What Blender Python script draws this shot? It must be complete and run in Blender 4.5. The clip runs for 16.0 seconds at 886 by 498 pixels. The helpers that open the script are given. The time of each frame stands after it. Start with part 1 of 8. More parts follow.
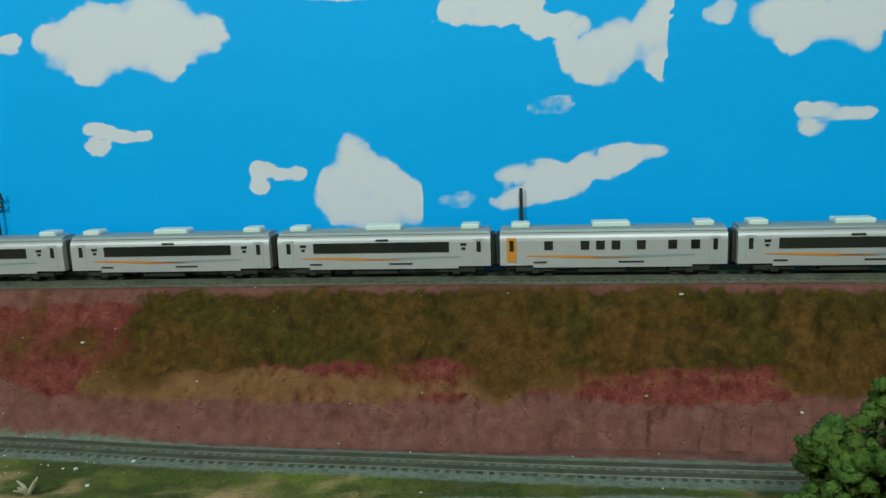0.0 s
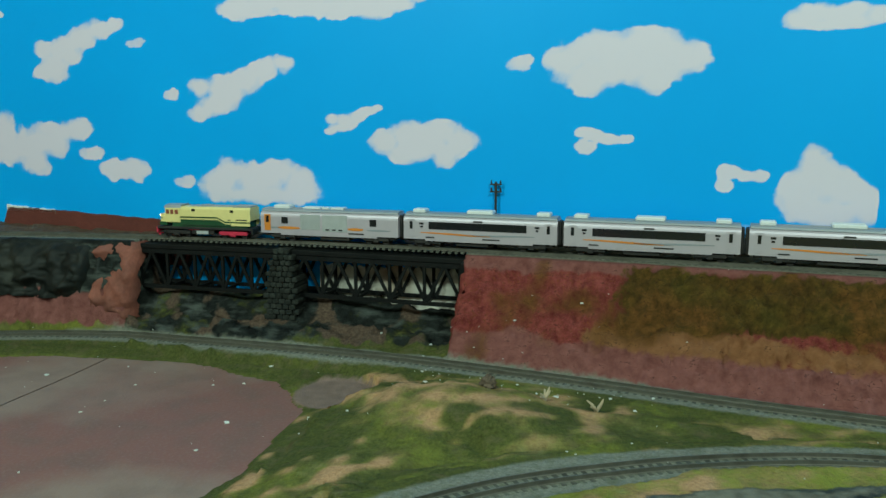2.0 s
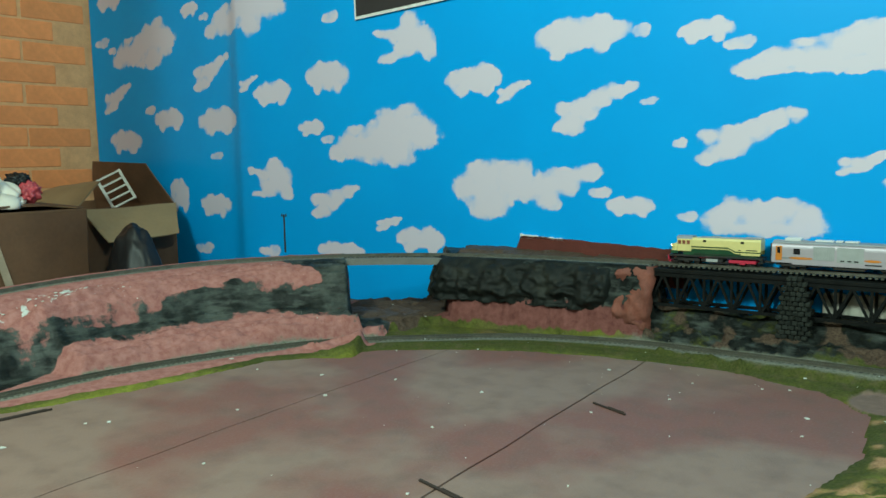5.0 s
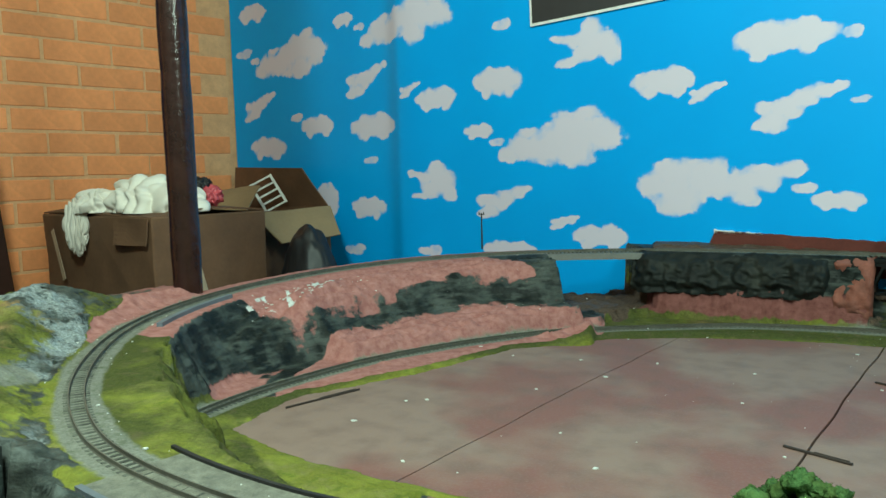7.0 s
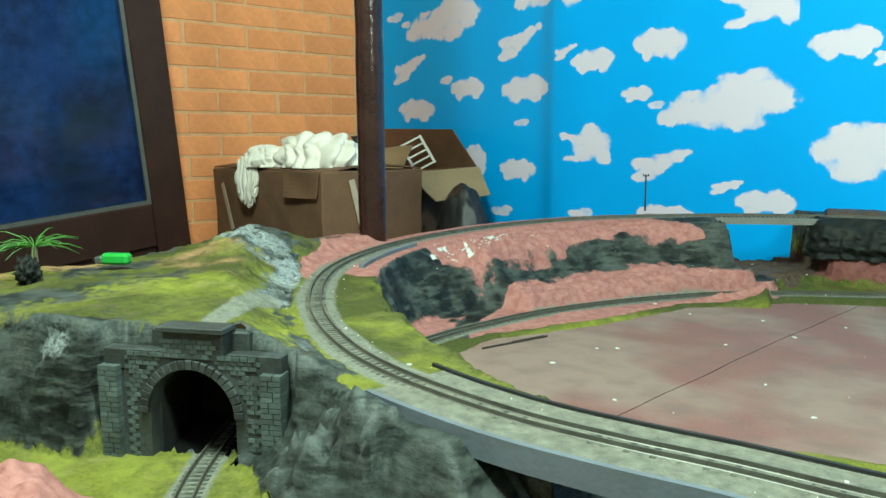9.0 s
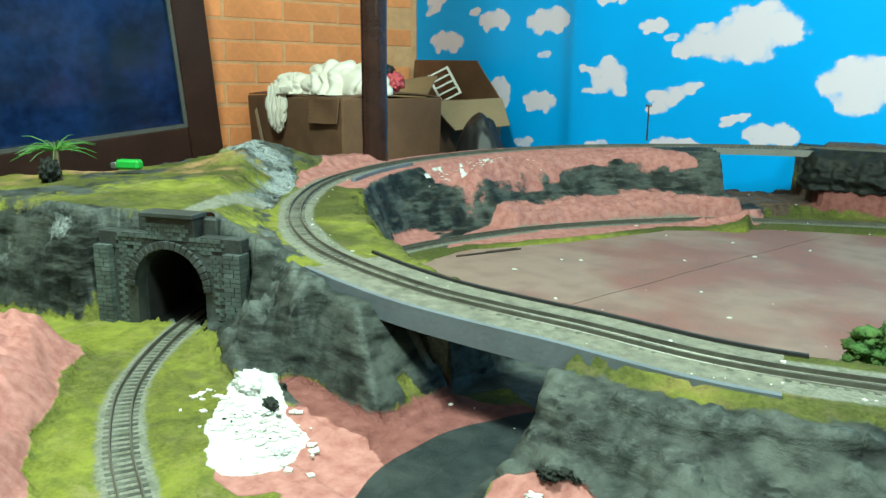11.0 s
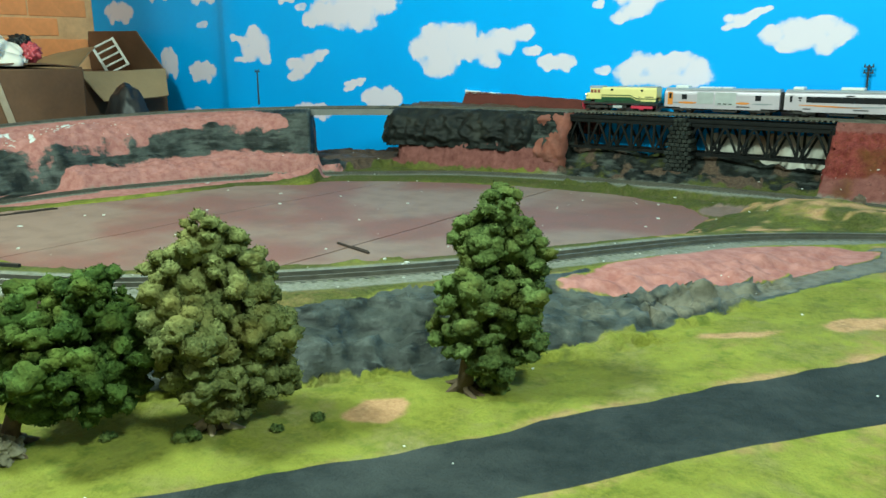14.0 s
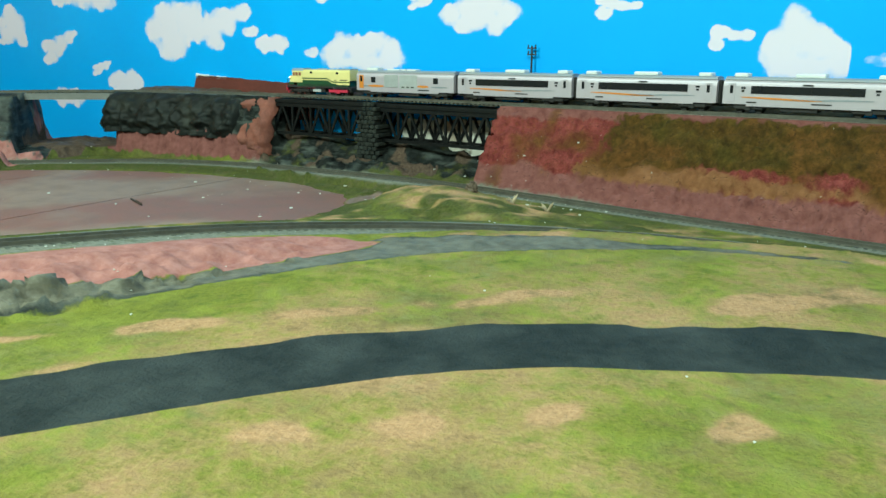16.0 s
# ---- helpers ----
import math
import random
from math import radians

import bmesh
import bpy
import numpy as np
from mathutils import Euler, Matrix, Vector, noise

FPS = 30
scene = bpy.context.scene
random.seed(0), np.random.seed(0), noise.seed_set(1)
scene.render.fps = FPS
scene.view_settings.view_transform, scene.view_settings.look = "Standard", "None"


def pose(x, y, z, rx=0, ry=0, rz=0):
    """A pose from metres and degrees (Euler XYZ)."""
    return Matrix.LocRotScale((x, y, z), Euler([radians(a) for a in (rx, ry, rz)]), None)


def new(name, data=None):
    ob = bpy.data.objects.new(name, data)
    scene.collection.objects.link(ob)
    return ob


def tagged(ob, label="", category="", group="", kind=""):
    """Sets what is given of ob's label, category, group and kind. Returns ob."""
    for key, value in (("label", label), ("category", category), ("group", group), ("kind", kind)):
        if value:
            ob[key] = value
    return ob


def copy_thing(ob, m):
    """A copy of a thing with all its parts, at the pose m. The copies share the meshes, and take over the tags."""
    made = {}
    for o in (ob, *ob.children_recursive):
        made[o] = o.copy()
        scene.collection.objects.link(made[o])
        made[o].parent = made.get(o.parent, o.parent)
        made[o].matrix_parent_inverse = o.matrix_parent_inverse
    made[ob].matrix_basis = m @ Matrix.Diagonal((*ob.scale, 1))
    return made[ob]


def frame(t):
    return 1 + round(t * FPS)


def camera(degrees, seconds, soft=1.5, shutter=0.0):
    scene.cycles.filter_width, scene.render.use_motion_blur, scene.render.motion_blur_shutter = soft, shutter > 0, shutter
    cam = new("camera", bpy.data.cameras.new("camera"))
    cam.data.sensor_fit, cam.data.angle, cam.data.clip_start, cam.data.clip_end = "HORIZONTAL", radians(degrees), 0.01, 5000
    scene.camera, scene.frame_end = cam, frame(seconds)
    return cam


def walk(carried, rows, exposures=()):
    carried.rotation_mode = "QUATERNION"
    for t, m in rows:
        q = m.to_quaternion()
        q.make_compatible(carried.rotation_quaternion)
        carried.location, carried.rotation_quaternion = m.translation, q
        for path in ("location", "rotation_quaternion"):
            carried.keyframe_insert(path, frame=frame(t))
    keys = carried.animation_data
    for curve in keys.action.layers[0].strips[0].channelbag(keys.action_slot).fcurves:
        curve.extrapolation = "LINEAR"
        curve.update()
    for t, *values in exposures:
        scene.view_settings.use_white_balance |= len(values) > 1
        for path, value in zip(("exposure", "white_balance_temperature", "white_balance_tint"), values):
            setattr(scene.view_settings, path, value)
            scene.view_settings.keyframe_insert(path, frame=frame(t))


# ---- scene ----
cam = camera(59.6, 16.0)
METRES, EYE, TILT, LEAN, TURN = 2.8, 0.345, 0.0, 0.0, 0.0
ROWS = [
    (0.0, 0.0, 0.0, 0.0, -0.34, -10.22, 1.86),
    (0.5, -0.0383, -0.0202, 0.0003, 1.66, -10.36, 1.63),
    (1.0, -0.0735, -0.044, 0.0029, 5.15, -10.03, 1.29),
    (1.5, -0.1013, -0.0629, 0.0015, 9.36, -9.73, 0.92),
    (2.0, -0.1215, -0.08, 0.0034, 13.41, -9.53, 0.08),
    (2.5, -0.1405, -0.0947, 0.0043, 17.0, -9.19, -0.36),
    (3.0, -0.1612, -0.1095, 0.0062, 20.51, -8.78, -0.29),
    (3.5, -0.1805, -0.1283, 0.0067, 24.51, -8.37, -0.16),
    (4.0, -0.1936, -0.1486, 0.0077, 28.81, -8.03, 0.04),
    (4.5, -0.2045, -0.1787, 0.0088, 32.74, -7.14, 0.47),
    (7.0, -0.3283, -0.3218, 0.0035, 35.84, -5.77, 1.52),
    (7.5, -0.3517, -0.3381, 0.0002, 37.46, -6.25, 1.78),
    (8.0, -0.3595, -0.3515, -0.0017, 40.02, -6.91, 1.58),
    (8.5, -0.3603, -0.3631, -0.0032, 41.99, -7.32, 0.99),
    (9.0, -0.358, -0.3682, -0.0058, 43.72, -7.79, 0.45),
    (11.5, -0.2695, -0.3579, -0.0186, 48.53, -12.83, -0.32),
    (12.0, -0.2431, -0.3495, -0.0221, 48.33, -13.25, -0.19),
    (12.5, -0.2122, -0.3409, -0.0252, 46.44, -14.07, 0.38),
    (13.0, -0.1794, -0.3286, -0.0246, 43.2, -14.27, 0.51),
    (13.5, -0.1474, -0.3026, -0.0224, 38.7, -14.08, 0.42),
    (14.0, -0.1227, -0.2689, -0.0257, 34.62, -13.74, 0.15),
    (14.5, -0.0882, -0.2259, -0.0259, 33.18, -13.42, -0.76),
    (15.0, -0.0541, -0.186, -0.0322, 32.66, -13.37, -1.29),
    (15.5, -0.0186, -0.1587, -0.0354, 32.38, -13.56, -1.25),
    (16.0, 0.0205, -0.1374, -0.0346, 30.63, -14.2, -0.35),
]
EXPOSURES = [(0.0, -0.94), (2.5, -0.94), (4.5, -0.76), (7.0, -0.60), (8.0, -0.28), (9.0, -0.08), (12.0, 0.0), (13.5, -0.10), (15.0, -0.36), (16.0, -0.20)]
walk(cam, [(t, pose(0, 0, EYE, TILT, LEAN, TURN) @ pose(METRES * x, METRES * y, METRES * z, 90 + pitch, roll, yaw)) for t, x, y, z, yaw, pitch, roll in ROWS], EXPOSURES)

# ---- world, lamps, exposure ----
world = bpy.data.worlds.new("world")
scene.world = world
world.use_nodes = True
world.node_tree.nodes["Background"].inputs[0].default_value = (0.75, 0.85, 1.0, 1)
world.node_tree.nodes["Background"].inputs[1].default_value = 0.0


# two bare bulbs hang over the landscape, one over each end
LAMPS = [((-1.40, -0.95, 1.50), 205), ((0.30, -0.75, 1.40), 145)]
for place, watts in LAMPS:
    bulb_light = bpy.data.lights.new("bulb_light", "POINT")
    bulb_light.energy, bulb_light.color, bulb_light.shadow_soft_size = watts, (0.73, 1.0, 0.86), 0.14
    new("bulb_light", bulb_light).location = place


# ---- numeric noise ----
def vnoise(x, y, seed=0):
    """Smooth value noise in the range -1 to 1 on arrays."""
    xi, yi = np.floor(x).astype(np.int64), np.floor(y).astype(np.int64)
    xf, yf = x - xi, y - yi
    xf, yf = xf * xf * (3 - 2 * xf), yf * yf * (3 - 2 * yf)

    def h(a, b):
        n = (a * 374761393 + b * 668265263 + seed * 974634777) & 0x7FFFFFFF
        n = ((n ^ (n >> 13)) * 1274126177) & 0x7FFFFFFF
        return ((n ^ (n >> 16)) & 0xFFFF) / 32767.5 - 1.0

    return (h(xi, yi) * (1 - xf) + h(xi + 1, yi) * xf) * (1 - yf) + (h(xi, yi + 1) * (1 - xf) + h(xi + 1, yi + 1) * xf) * yf


def fbm(x, y, scale, octaves=4, seed=0, ridged=False):
    out, amp, total, x, y = 0 * x, 1.0, 0.0, x / scale, y / scale
    for k in range(octaves):
        n = vnoise(x, y, seed + 17 * k)
        out = out + amp * ((1 - 2 * np.abs(n)) if ridged else n)
        total += amp
        amp, x, y = amp * 0.5, x * 2.03 + 11.3, y * 2.03 - 7.7
    return out / total


def vnoise3(x, y, z, seed=0):
    """Smooth value noise in space, -1 to 1."""
    k = np.floor(z).astype(np.int64)
    f = z - k
    f = f * f * (3 - 2 * f)
    ox, oy = (k * 37) % 101 * 13.7, (k * 53) % 97 * 11.9
    px, py = ((k + 1) * 37) % 101 * 13.7, ((k + 1) * 53) % 97 * 11.9
    return vnoise(x + ox, y + oy, seed) * (1 - f) + vnoise(x + px, y + py, seed) * f


def fbm3(x, y, z, scale, octaves=3, seed=0, ridged=False):
    out, amp, total = 0 * x, 1.0, 0.0
    for k in range(octaves):
        c = 2.03 ** k / scale
        n = vnoise3(x * c, y * c, z * c, seed + 17 * k)
        out, total, amp = out + amp * ((1 - 2 * np.abs(n)) if ridged else n), total + amp, amp * 0.5
    return out / total


def sstep(a, b, v):
    t = np.clip((v - a) / (b - a), 0, 1)
    return t * t * (3 - 2 * t)


# ---- material helpers ----
def nodes_of(name):
    m = bpy.data.materials.new(name)
    m.use_nodes = True
    return m, m.node_tree.nodes, m.node_tree.links, m.node_tree.nodes["Principled BSDF"]


def mat(name, colour, rough=0.6, metal=0.0, vary=0.15, scale=40.0, bump=0.0, bump_scale=200.0, dirt_or_glare=None, dirt_or_glare_amount=0.4, per_object=0.0, spec=0.5):
    """A painted or raw surface with variation at two scales, dirt or another blotchy tint, and fine relief."""
    m, n, l, b = nodes_of(name)
    co = n.new("ShaderNodeTexCoord")
    big, small = n.new("ShaderNodeTexNoise"), n.new("ShaderNodeTexNoise")
    big.inputs["Scale"].default_value, small.inputs["Scale"].default_value = scale, scale * 7
    big.inputs["Detail"].default_value = small.inputs["Detail"].default_value = 4
    l.new(co.outputs["Object"], big.inputs["Vector"])
    l.new(co.outputs["Object"], small.inputs["Vector"])
    add = n.new("ShaderNodeMath")
    add.operation = "MULTIPLY_ADD"
    l.new(small.outputs["Fac"], add.inputs[0])
    add.inputs[1].default_value = 0.5
    l.new(big.outputs["Fac"], add.inputs[2])
    rng = n.new("ShaderNodeMapRange")
    rng.inputs["From Min"].default_value, rng.inputs["From Max"].default_value = 0.45, 1.05
    rng.inputs["To Min"].default_value, rng.inputs["To Max"].default_value = 1 - vary, 1 + vary
    l.new(add.outputs[0], rng.inputs["Value"])
    value = rng.outputs[0]
    if per_object:
        info = n.new("ShaderNodeObjectInfo")
        r2 = n.new("ShaderNodeMapRange")
        r2.inputs["To Min"].default_value, r2.inputs["To Max"].default_value = 1 - per_object, 1 + per_object
        l.new(info.outputs["Random"], r2.inputs["Value"])
        mul = n.new("ShaderNodeMath")
        mul.operation = "MULTIPLY"
        l.new(value, mul.inputs[0])
        l.new(r2.outputs[0], mul.inputs[1])
        value = mul.outputs[0]
    tint = n.new("ShaderNodeVectorMath")
    tint.operation = "SCALE"
    tint.inputs[0].default_value = colour
    l.new(value, tint.inputs["Scale"])
    out = tint.outputs[0]
    if dirt_or_glare:
        d = n.new("ShaderNodeTexNoise")
        d.inputs["Scale"].default_value, d.inputs["Detail"].default_value = scale * 0.6, 6
        l.new(co.outputs["Object"], d.inputs["Vector"])
        dr = n.new("ShaderNodeMapRange")
        dr.inputs["From Min"].default_value, dr.inputs["From Max"].default_value, dr.inputs["To Max"].default_value = 0.5, 0.72, dirt_or_glare_amount
        l.new(d.outputs["Fac"], dr.inputs["Value"])
        mx = n.new("ShaderNodeMix")
        mx.data_type = "RGBA"
        l.new(dr.outputs[0], mx.inputs["Factor"])
        l.new(out, mx.inputs["A"])
        mx.inputs["B"].default_value = (*dirt_or_glare, 1)
        out = mx.outputs["Result"]
    l.new(out, b.inputs["Base Color"])
    b.inputs["Roughness"].default_value, b.inputs["Metallic"].default_value = rough, metal
    b.inputs["Specular IOR Level"].default_value = spec
    if bump:
        bn, bt = n.new("ShaderNodeBump"), n.new("ShaderNodeTexNoise")
        bt.inputs["Scale"].default_value, bt.inputs["Detail"].default_value = bump_scale, 6
        l.new(co.outputs["Object"], bt.inputs["Vector"])
        bn.inputs["Strength"].default_value, bn.inputs["Distance"].default_value = min(1, bump), 0.002
        l.new(bt.outputs["Fac"], bn.inputs["Height"])
        l.new(bn.outputs["Normal"], b.inputs["Normal"])
    return m


def glow(name, colour, strength):
    m, n, l, b = nodes_of(name)
    b.inputs["Base Color"].default_value = (*colour, 1)
    b.inputs["Emission Color"].default_value = (*colour, 1)
    b.inputs["Emission Strength"].default_value = strength
    return m


M_RAIL = mat("rail_steel", (0.115, 0.11, 0.09), 0.42, 0.3, 0.25, 60, dirt_or_glare=(0.05, 0.035, 0.025))
M_SLEEPER = mat("sleeper_plastic", (0.055, 0.057, 0.046), 0.8, 0, 0.3, 80, per_object=0.4, dirt_or_glare=(0.13, 0.13, 0.105), dirt_or_glare_amount=0.75)
M_SILVER = mat("silver_coach_paint", (0.48, 0.43, 0.485), 0.46, 0.35, 0.06, 15, dirt_or_glare=(0.36, 0.36, 0.36), dirt_or_glare_amount=0.25)
M_ROOF = mat("coach_roof_grey", (0.27, 0.29, 0.32), 0.45, 0.2, 0.08, 25)
M_ROOFUNIT = mat("roof_unit_light_grey", (0.66, 0.68, 0.70), 0.45, 0, 0.06, 30)
M_GLASS = mat("dark_window_film", (0.012, 0.013, 0.016), 0.12, 0, 0.1, 30)
M_ORANGE = mat("orange_paint", (0.62, 0.21, 0.03), 0.4, 0, 0.1, 40)
M_STRIPE = mat("grey_blue_stripe", (0.25, 0.27, 0.30), 0.4, 0, 0.1, 40)
M_PANEL = mat("louvre_grey", (0.40, 0.42, 0.43), 0.45, 0.2, 0.1, 60)
M_BLACK = mat("underframe_black", (0.014, 0.013, 0.013), 0.6, 0, 0.3, 60, dirt_or_glare=(0.05, 0.045, 0.04))
M_CREAM = mat("cream_loco_paint", (0.72, 0.62, 0.26), 0.35, 0, 0.06, 30)
M_GREEN = mat("dark_green_loco_paint", (0.012, 0.065, 0.028), 0.35, 0, 0.15, 40)
M_RED = mat("red_bogie_paint", (0.50, 0.025, 0.06), 0.45, 0, 0.15, 60)
M_CABRED = mat("brown_cab_interior", (0.25, 0.07, 0.04), 0.5)
M_LOCOROOF = mat("loco_roof_grey", (0.30, 0.32, 0.35), 0.45, 0.1, 0.15, 40, dirt_or_glare=(0.12, 0.12, 0.12))
M_BRIDGE = mat("blackened_bridge_metal", (0.006, 0.007, 0.007), 0.6, 0.0, 0.35, 50, bump=0.3, dirt_or_glare=(0.014, 0.013, 0.012), spec=0.15)
M_DECK = mat("grey_deck", (0.16, 0.16, 0.15), 0.8, 0, 0.2, 40, bump=0.4)
M_BALLAST = mat("grey_tan_ballast", (0.15, 0.145, 0.115), 0.9, 0, 0.45, 90, bump=0.8, bump_scale=420, dirt_or_glare=(0.075, 0.075, 0.062), dirt_or_glare_amount=0.5)
M_BRIGHTRAIL = mat("worn_rail", (0.125, 0.118, 0.098), 0.48, 0.3, 0.3, 60, dirt_or_glare=(0.05, 0.045, 0.035), dirt_or_glare_amount=0.6)
M_GIRDER = mat("grey_blue_girder", (0.12, 0.14, 0.165), 0.6, 0, 0.15, 25, bump=0.2, dirt_or_glare=(0.07, 0.075, 0.08))
M_STONE = mat("dark_stone", (0.022, 0.025, 0.022), 0.85, 0, 0.35, 60, bump=0.7, dirt_or_glare=(0.045, 0.05, 0.045), per_object=0.3, spec=0.15)
M_PORTAL = mat("painted_portal_stone", (0.026, 0.031, 0.030), 0.6, 0, 0.35, 50, bump=0.5, dirt_or_glare=(0.10, 0.12, 0.12), dirt_or_glare_amount=0.5, per_object=0.35)
M_PSTONE = mat("weathered_portal_block", (0.070, 0.092, 0.088), 0.6, 0, 0.4, 50, bump=0.5, dirt_or_glare=(0.03, 0.036, 0.034), dirt_or_glare_amount=0.7, per_object=0.25)
M_TUNNEL = mat("tunnel_black", (0.02, 0.02, 0.02), 0.9, 0, 0.3, 40, bump=0.5)
M_BRICK = mat("orange_wall_brick", (0.88, 0.30, 0.11), 0.75, 0, 0.16, 9, bump=0.35, bump_scale=120, per_object=0.10, dirt_or_glare=(0.52, 0.17, 0.06), dirt_or_glare_amount=0.5)
M_MORTAR = mat("mortar", (0.70, 0.36, 0.18), 0.9, 0, 0.15, 30, bump=0.4)
M_WALL = mat("plain_room_wall", (0.20, 0.18, 0.155), 0.85, 0, 0.05, 3)
M_FLOOR = mat("room_floor", (0.10, 0.09, 0.08), 0.6, 0, 0.1, 5)
M_CEIL = mat("ceiling_boards", (0.32, 0.29, 0.25), 0.9, 0, 0.04, 3)
M_IRON = mat("dark_brown_iron_post", (0.028, 0.011, 0.009), 0.2, 0.1, 0.35, 25, bump=0.8, bump_scale=70, dirt_or_glare=(0.07, 0.026, 0.018))
M_CARD = mat("brown_cardboard", (0.155, 0.075, 0.038), 0.8, 0, 0.2, 12, bump=0.15, dirt_or_glare=(0.085, 0.040, 0.020))
M_CARD_IN = mat("pale_cardboard", (0.30, 0.20, 0.105), 0.8, 0, 0.1, 12)
M_TAPE = mat("packing_tape", (0.42, 0.33, 0.24), 0.18, 0, 0.15, 30)
M_CLOTH = mat("white_cloth", (0.80, 0.74, 0.66), 0.9, 0, 0.06, 12, dirt_or_glare=(0.62, 0.56, 0.48))
M_BAG = mat("black_plastic_bag", (0.010, 0.010, 0.012), 0.5, 0, 0.2, 20)
M_WHITE = mat("white_plastic", (0.70, 0.70, 0.66), 0.5)
M_FRAMEWOOD = mat("dark_stained_wood", (0.036, 0.014, 0.010), 0.5, 0, 0.3, 10, bump=0.3, bump_scale=40, spec=0.25)
# blue and greenish blotches put the pane's reflections into its colour
M_PANE = mat("dark_blue_pane", (0.008, 0.024, 0.085), 0.10, 0, 0.8, 4, dirt_or_glare=(0.012, 0.022, 0.024), dirt_or_glare_amount=0.9)
M_GREENPL = mat("green_plastic", (0.015, 0.32, 0.045), 0.35, 0, 0.1, 20)
M_TRUNK = mat("tree_trunk", (0.085, 0.055, 0.03), 0.9, 0, 0.35, 90, bump=0.8, bump_scale=250)
M_PALM = mat("palm_green", (0.06, 0.20, 0.03), 0.5, 0, 0.3, 60)
M_PALMTRUNK = mat("palm_trunk", (0.09, 0.07, 0.035), 0.85, 0, 0.3, 80, bump=0.6)
M_REDWALL = mat("dark_red_plaster", (0.115, 0.024, 0.017), 0.85, 0, 0.25, 20, bump=0.5, dirt_or_glare=(0.07, 0.02, 0.015))
M_PLASTER = mat("bare_white_plaster", (0.60, 0.57, 0.50), 0.9, 0, 0.12, 20, bump=0.4, dirt_or_glare=(0.30, 0.17, 0.08), dirt_or_glare_amount=0.8)
M_POSTER = mat("dark_poster", (0.035, 0.033, 0.036), 0.5, 0, 0.2, 5)
M_PAPERWHITE = mat("white_border", (0.75, 0.75, 0.73), 0.7)
M_WOOD = mat("table_wood", (0.25, 0.15, 0.08), 0.7, 0, 0.15, 6, bump=0.2)
M_FLAP = mat("torn_blue_paper", (0.012, 0.075, 0.19), 0.7, 0, 0.2, 30)
M_CHIP = mat("white_chips", (0.60, 0.60, 0.56), 0.85)
M_ROCKW = mat("white_plaster_rock", (0.58, 0.59, 0.58), 0.85, 0, 0.2, 60, bump=0.9, dirt_or_glare=(0.16, 0.16, 0.16), dirt_or_glare_amount=0.7)
M_STICK = mat("dark_stick", (0.03, 0.018, 0.014), 0.8, 0, 0.3, 50)
M_BLACKROCK = mat("black_painted_rock", (0.009, 0.011, 0.010), 0.6, 0, 0.6, 25, bump=0.9, bump_scale=60, dirt_or_glare=(0.036, 0.038, 0.030), dirt_or_glare_amount=0.7, spec=0.2)
M_REDROCK = mat("red_painted_plaster", (0.20, 0.062, 0.042), 0.8, 0, 0.4, 30, bump=0.7, bump_scale=110, dirt_or_glare=(0.21, 0.085, 0.07), dirt_or_glare_amount=0.6)
M_SANDROCK = mat("pale_sandy_plaster", (0.42, 0.33, 0.22), 0.9, 0, 0.25, 60, bump=0.6)
M_TANROCK = mat("grey_tan_rock", (0.20, 0.18, 0.12), 0.9, 0, 0.3, 60, bump=0.7, dirt_or_glare=(0.10, 0.10, 0.06))
M_EARTH = mat("brown_earth_clod", (0.12, 0.085, 0.06), 0.9, 0, 0.35, 60, bump=0.8, dirt_or_glare=(0.06, 0.05, 0.03))
M_HEAD = glow("headlight_glow", (1.0, 0.80, 0.45), 30.0)


